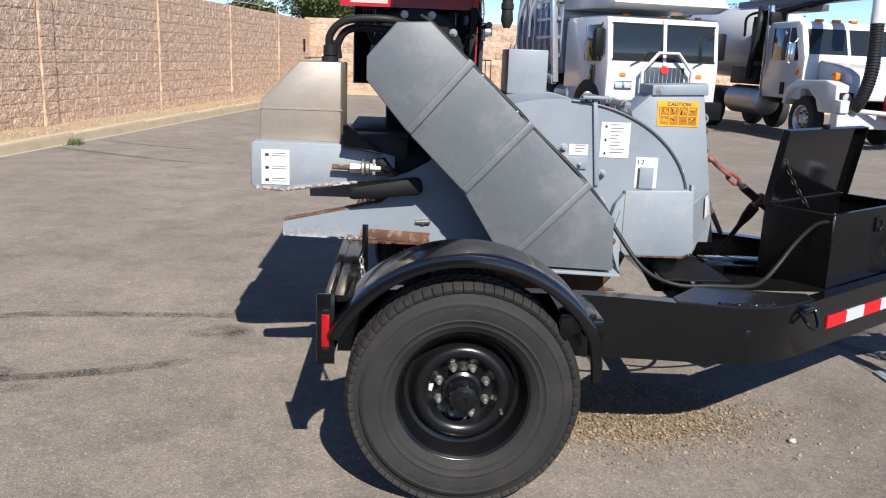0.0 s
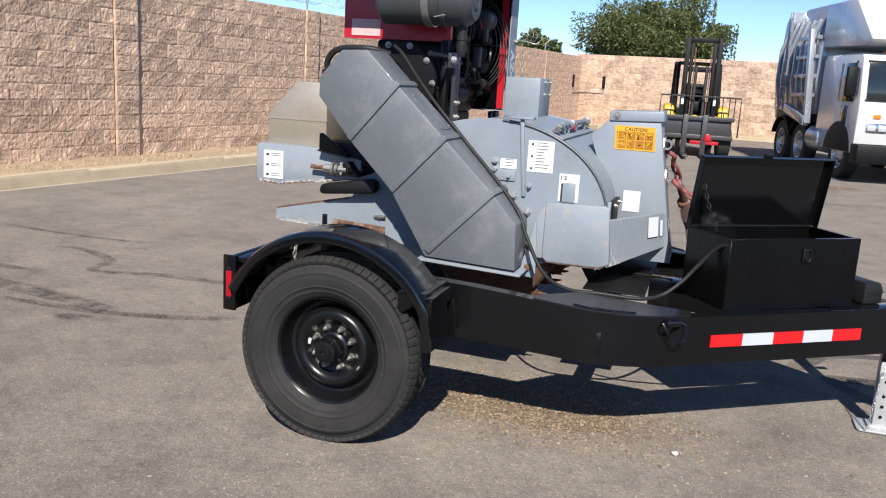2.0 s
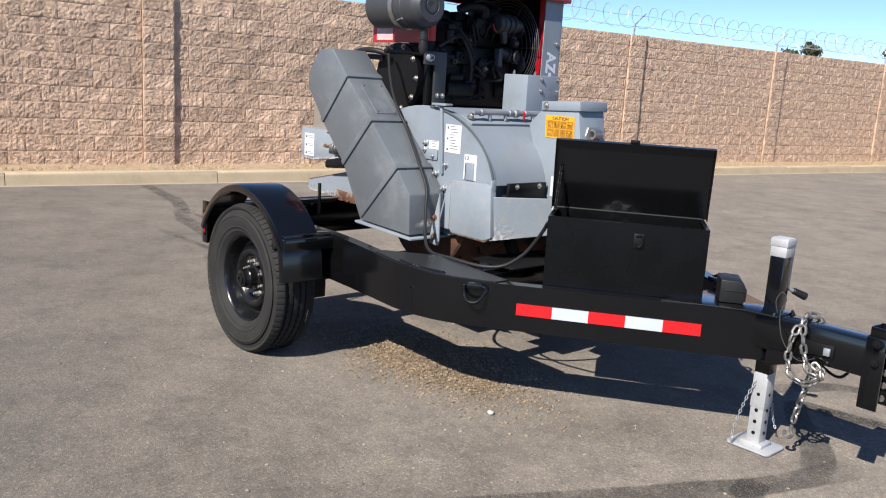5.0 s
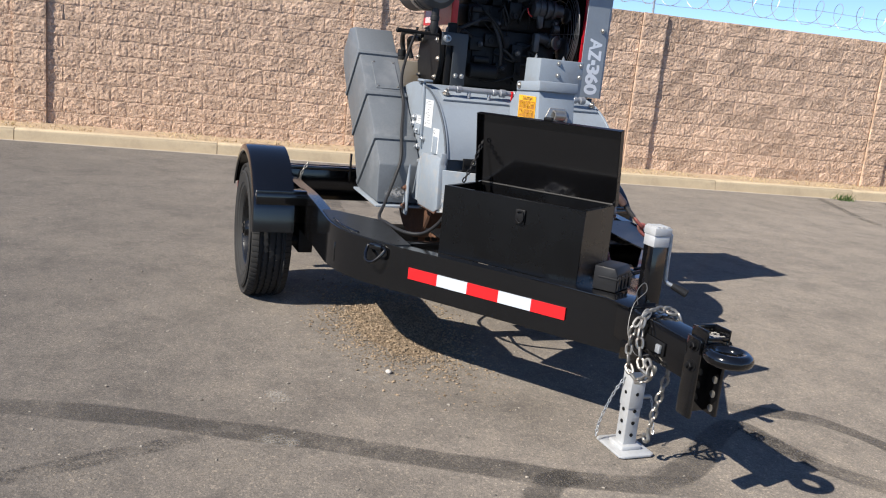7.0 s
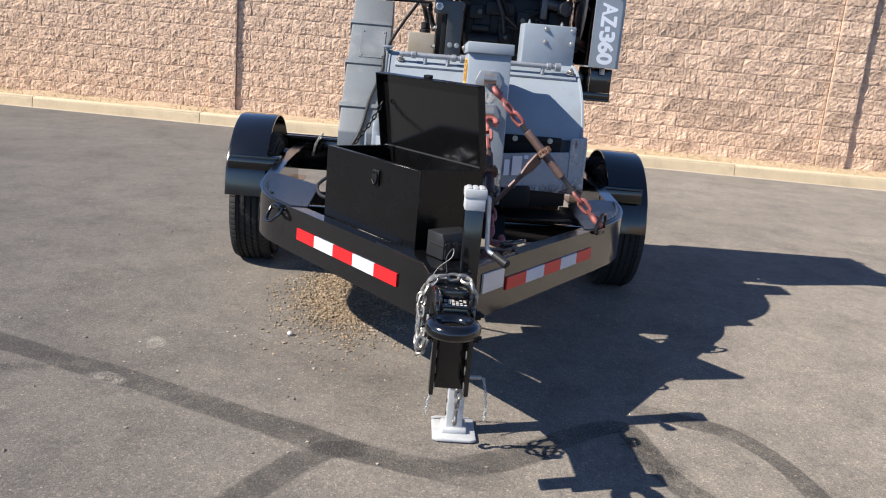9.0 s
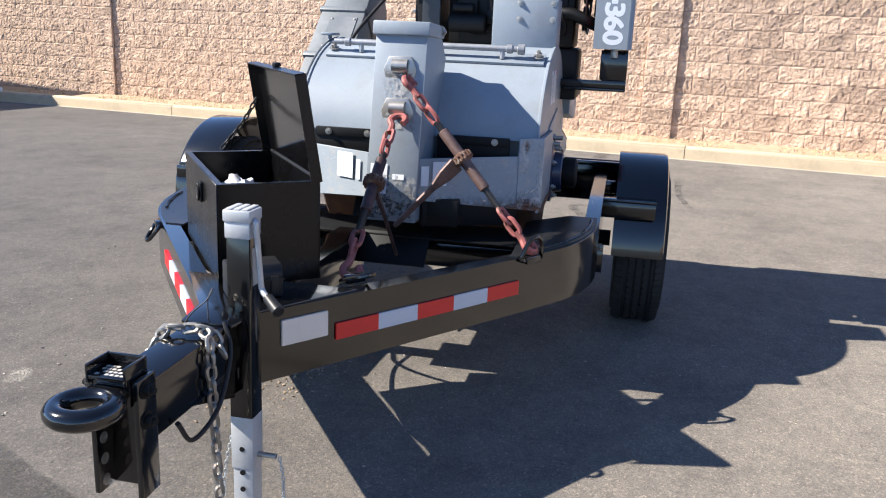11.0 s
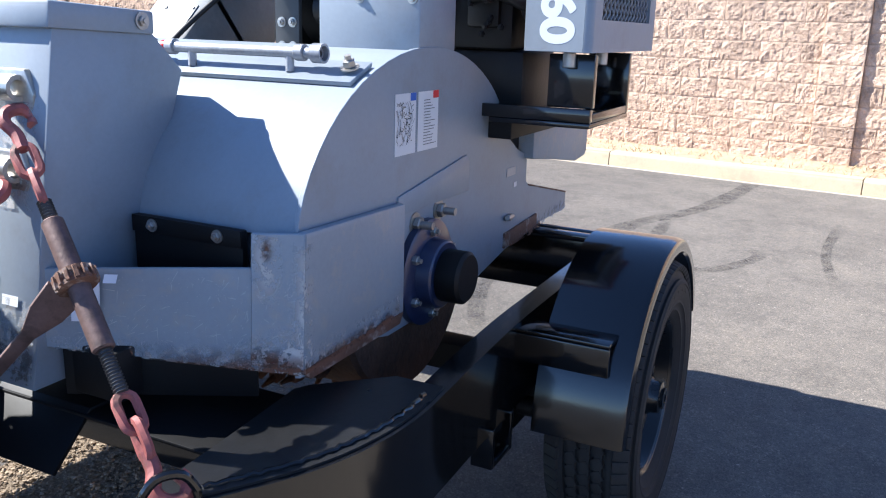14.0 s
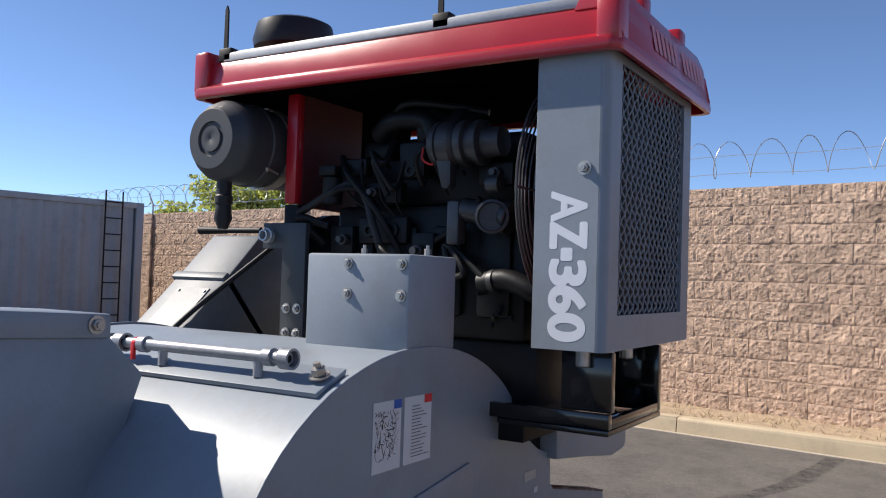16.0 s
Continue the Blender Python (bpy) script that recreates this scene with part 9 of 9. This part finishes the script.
def tree(x, y, height, radius, leaves, leaf_size, material, label, seed, trunk=0.3, low=0.3, count=16):
    """A tapered trunk with limbs, and a crown of leaf clumps around limb ends with gaps between."""
    rnd = random.Random(seed)
    ob = thing("tree", (x, y, 0), label, "tree", "trees beyond the wall")
    bm = bmesh.new()
    base, fork = Vector((x, y, 0)), Vector((x + 0.2, y, height * low))
    def limb(a, b, r0, r1):
        f, n = along(a, b)
        lathe(bm, [(r0, 0), (r1, n)], a, b, 8)
    limb(base, fork, trunk, trunk * 0.75)
    ends = []
    for k in range(count):
        a = 2 * math.pi * (k + rnd.random() * 0.6) / count
        rr = radius * 0.95 * rnd.random() ** 0.5
        hz = height * (low + 0.12 + (0.84 - low) * rnd.random() * (1 - 0.45 * (rr / radius) ** 2))
        e = Vector((x + rr * math.cos(a), y + rr * math.sin(a), hz))
        mid = fork.lerp(e, 0.5) + Vector((0, 0, 0.08 * height))
        limb(fork, mid, trunk * 0.45, trunk * 0.28)
        limb(mid, e, trunk * 0.28, trunk * 0.08)
        ends += [e, mid.lerp(e, 0.5)]
    part("trunk", bm, BARK, ob)
    nr = np.random.RandomState(seed)
    E = np.array([e[:] for e in ends])
    pick = nr.randint(0, len(E), leaves)
    spread = radius * 0.15 * (0.6 + 0.8 * nr.rand(len(E)))
    c = E[pick] + np.clip(nr.randn(leaves, 3), -1.5, 1.5) * spread[pick][:, None] * (1, 1, 0.75)
    c[:, 2] = np.maximum(c[:, 2], height * low * 0.75)
    a = nr.randn(leaves, 3)
    a /= np.linalg.norm(a, axis=1, keepdims=True)
    b = np.cross(a, nr.randn(leaves, 3))
    b /= np.linalg.norm(b, axis=1, keepdims=True)
    s = leaf_size * (0.6 + 0.8 * nr.rand(leaves, 1))
    v = np.stack([c - a * s, c - b * s * 0.45, c + a * s, c + b * s * 0.45], 1).reshape(-1, 3)
    me = bpy.data.meshes.new("crown")
    me.from_pydata(v.tolist(), [], [(4 * i, 4 * i + 1, 4 * i + 2, 4 * i + 3) for i in range(leaves)])
    me.materials.append(material)
    o = new("crown", me)
    o.parent = ob
    o.matrix_parent_inverse = ob.matrix_basis.inverted()
    o["kind"] = "stuff"
    return ob


tree(-3.6, 58, 8.3, 4.9, 90000, 0.11, LEAF, "broad dark green tree behind the wall", 1, 0.4, 0.25, 60)
tree(24, 74, 7.4, 4.0, 26000, 0.12, LEAF, "broad dark green tree behind the wall", 2, 0.35, 0.25, 24)
tree(32, 76, 7.2, 4.4, 26000, 0.12, LEAF, "broad dark green tree behind the wall", 3, 0.35, 0.25, 20)
tree(-10.4, 36, 4.75, 1.0, 2600, 0.1, LEAF_GREY, "thin grey-green tree behind the wall", 4, 0.12, 0.5, 9)
tree(-15.4, 36, 4.85, 0.8, 2600, 0.1, LEAF_GREY, "thin grey-green tree behind the wall", 5, 0.12, 0.5, 9)
tree(-7.27, 36, 4.25, 1.2, 5000, 0.12, LEAF, "rounded green tree behind the wall", 6, 0.15, 0.4, 14)
tree(-24.0, 36, 4.9, 1.0, 2200, 0.1, LEAF_GREY, "thin grey-green tree behind the wall", 7, 0.1, 0.5, 8)
tree(-26.5, 37, 4.7, 0.9, 2000, 0.1, LEAF_GREY, "thin grey-green tree behind the wall", 8, 0.1, 0.5, 8)
tree(-19.0, -19.5, 5.6, 2.6, 9000, 0.11, LEAF_YELLOW, "yellow-green tree behind the container", 9, 0.16, 0.35, 20)
tree(-23.0, -18.0, 4.8, 2.0, 6000, 0.11, LEAF_YELLOW, "yellow-green tree behind the container", 10, 0.16, 0.35, 16)
tree(-31, 17.5, 4.2, 0.8, 900, 0.1, LEAF_GREY, "small tree top behind the wall", 12, 0.1, 0.5, 6)


# ---- wall blocks ----
def rough_block(w, h, seed, nx=20, ny=10, amp=0.01):
    """A split-face block: rough front face, plain sides; centred in u, from z = 0; front near a = 0."""
    bm = bmesh.new()
    g = []
    for i in range(nx + 1):
        row = []
        for k in range(ny + 1):
            u, z = -w / 2 + w * i / nx, h * k / ny
            edge = min(i, nx - i, k, ny - k, 1)
            d = 0.004 + amp * 0.9 * noise.noise(Vector((u * 7, z * 7, seed * 7.3))) + edge * (0.0035 + amp * 0.8 * noise.noise(Vector((u * 26, z * 26, seed * 3.1))) + amp * 0.7 * noise.noise(Vector((u * 71, z * 71, seed * 2.3))))
            jit = edge * 0.005
            row.append(bm.verts.new((d, u + jit * noise.noise(Vector((seed, i, k))), z + jit * noise.noise(Vector((i, seed, k))))))
        g.append(row)
    for i in range(nx):
        for k in range(ny):
            if (i + k) % 2:
                bm.faces.new([g[i][k], g[i + 1][k], g[i + 1][k + 1]])
                bm.faces.new([g[i][k], g[i + 1][k + 1], g[i][k + 1]])
            else:
                bm.faces.new([g[i][k], g[i + 1][k], g[i][k + 1]])
                bm.faces.new([g[i + 1][k], g[i + 1][k + 1], g[i][k + 1]])
    rim = [g[i][0] for i in range(nx + 1)] + [g[nx][k] for k in range(1, ny + 1)] + [g[i][ny] for i in range(nx - 1, -1, -1)] + [g[0][k] for k in range(ny - 1, 0, -1)]
    back = [bm.verts.new((-0.035, v.co.y, v.co.z)) for v in rim]
    for i in range(len(rim)):
        bm.faces.new([rim[i], back[i], back[(i + 1) % len(rim)], rim[(i + 1) % len(rim)]])
    return bm


def wall_cells():
    """Every block of the long wall: its u centre, z, width and how far it stands out."""
    cells = []
    for a, b in zip(PIL, PIL[1:] + [U1 + 0.5]):
        for c in range(13):
            z = BASE + c * COURSE
            cells.append((a + BLOCK / 2, z, BLOCK, 0.045))
            u, end = a + BLOCK, min(b, U1)
            first = BLOCK if c % 2 else BLOCK / 2
            w = first
            while u < end - 0.03:
                w = min(w, end - u)
                cells.append((u + w / 2, z, w, 0.0))
                u += w
                w = BLOCK
    return cells


widths = {}
def block_mesh(w, v):
    key = (round(w, 2), v)
    if key not in widths:
        widths[key] = mesh_from(rough_block(w - 0.004, COURSE - 0.004, v + w * 3), "block", BLOCKWALL, 4)
    return widths[key]


rnd = random.Random(21)
cells = wall_cells()
near = [c for c in cells if -0.6 < c[0] < 8.2]
near = sorted(near, key=lambda c: abs(c[0] - 3.6))[:300]
chosen = set(near)
for u, z, w, out in near:
    ob = new("block", block_mesh(w, rnd.randrange(10)))
    ob.parent = wall_long
    ob.matrix_basis = WF @ Matrix.Translation((out + rnd.uniform(-0.002, 0.002), u, z + 0.002))
rest = {}
verts, faces, n0 = [], [], 0
for u, z, w, out in cells:
    if (u, z, w, out) in chosen:
        continue
    me = block_mesh(w, rnd.randrange(10))
    if me not in rest:
        co = np.empty(len(me.vertices) * 3)
        me.vertices.foreach_get("co", co)
        rest[me] = (co.reshape(-1, 3), [tuple(p.vertices) for p in me.polygons])
    co, fs = rest[me]
    verts.append(co + (out + rnd.uniform(-0.002, 0.002), u, z + 0.002))
    faces += [tuple(i + n0 for i in f) for f in fs]
    n0 += len(co)
far_blocks = {v: rough_block(BLOCK - 0.003, COURSE - 0.003, v + 50, 9, 5, 0.012) for v in range(6)}
me = bpy.data.meshes.new("blocks")
me.from_pydata(np.concatenate(verts).tolist(), [], faces)
for p in me.polygons:
    p.use_smooth = True
me.set_sharp_from_angle(angle=radians(4))
me.materials.append(BLOCKWALL_REST)
ob = new("blocks", me)
ob.parent = wall_long
ob.matrix_basis = WF
ob["kind"] = "stuff"
tables = {}
for v, b in far_blocks.items():
    b.verts.index_update()
    tables[v] = (np.array([x.co[:] for x in b.verts]), [tuple(x.index for x in f.verts) for f in b.faces])
    b.free()
verts, faces, n0 = [], [], 0
turn = np.array([[0, 1, 0], [-1, 0, 0], [0, 0, 1]])
for c in range(13):
    for k in range(76):
        co, fs = tables[rnd.randrange(6)]
        s = (k + (0.5 if c % 2 else 0)) * BLOCK
        q = np.stack([co[:, 1] + s + 0.2, U1 - co[:, 0] + 0.0, co[:, 2] + FAR_TOP - (13 - c) * COURSE], 1)
        verts.append(q)
        faces += [tuple(i + n0 for i in f) for f in fs]
        n0 += len(co)
me = bpy.data.meshes.new("blocks")
me.from_pydata(np.concatenate(verts).tolist(), [], faces)
me.materials.append(BLOCKWALL_REST)
ob = new("blocks", me)
ob.parent = wall_far
ob.matrix_basis = WF
ob["kind"] = "stuff"
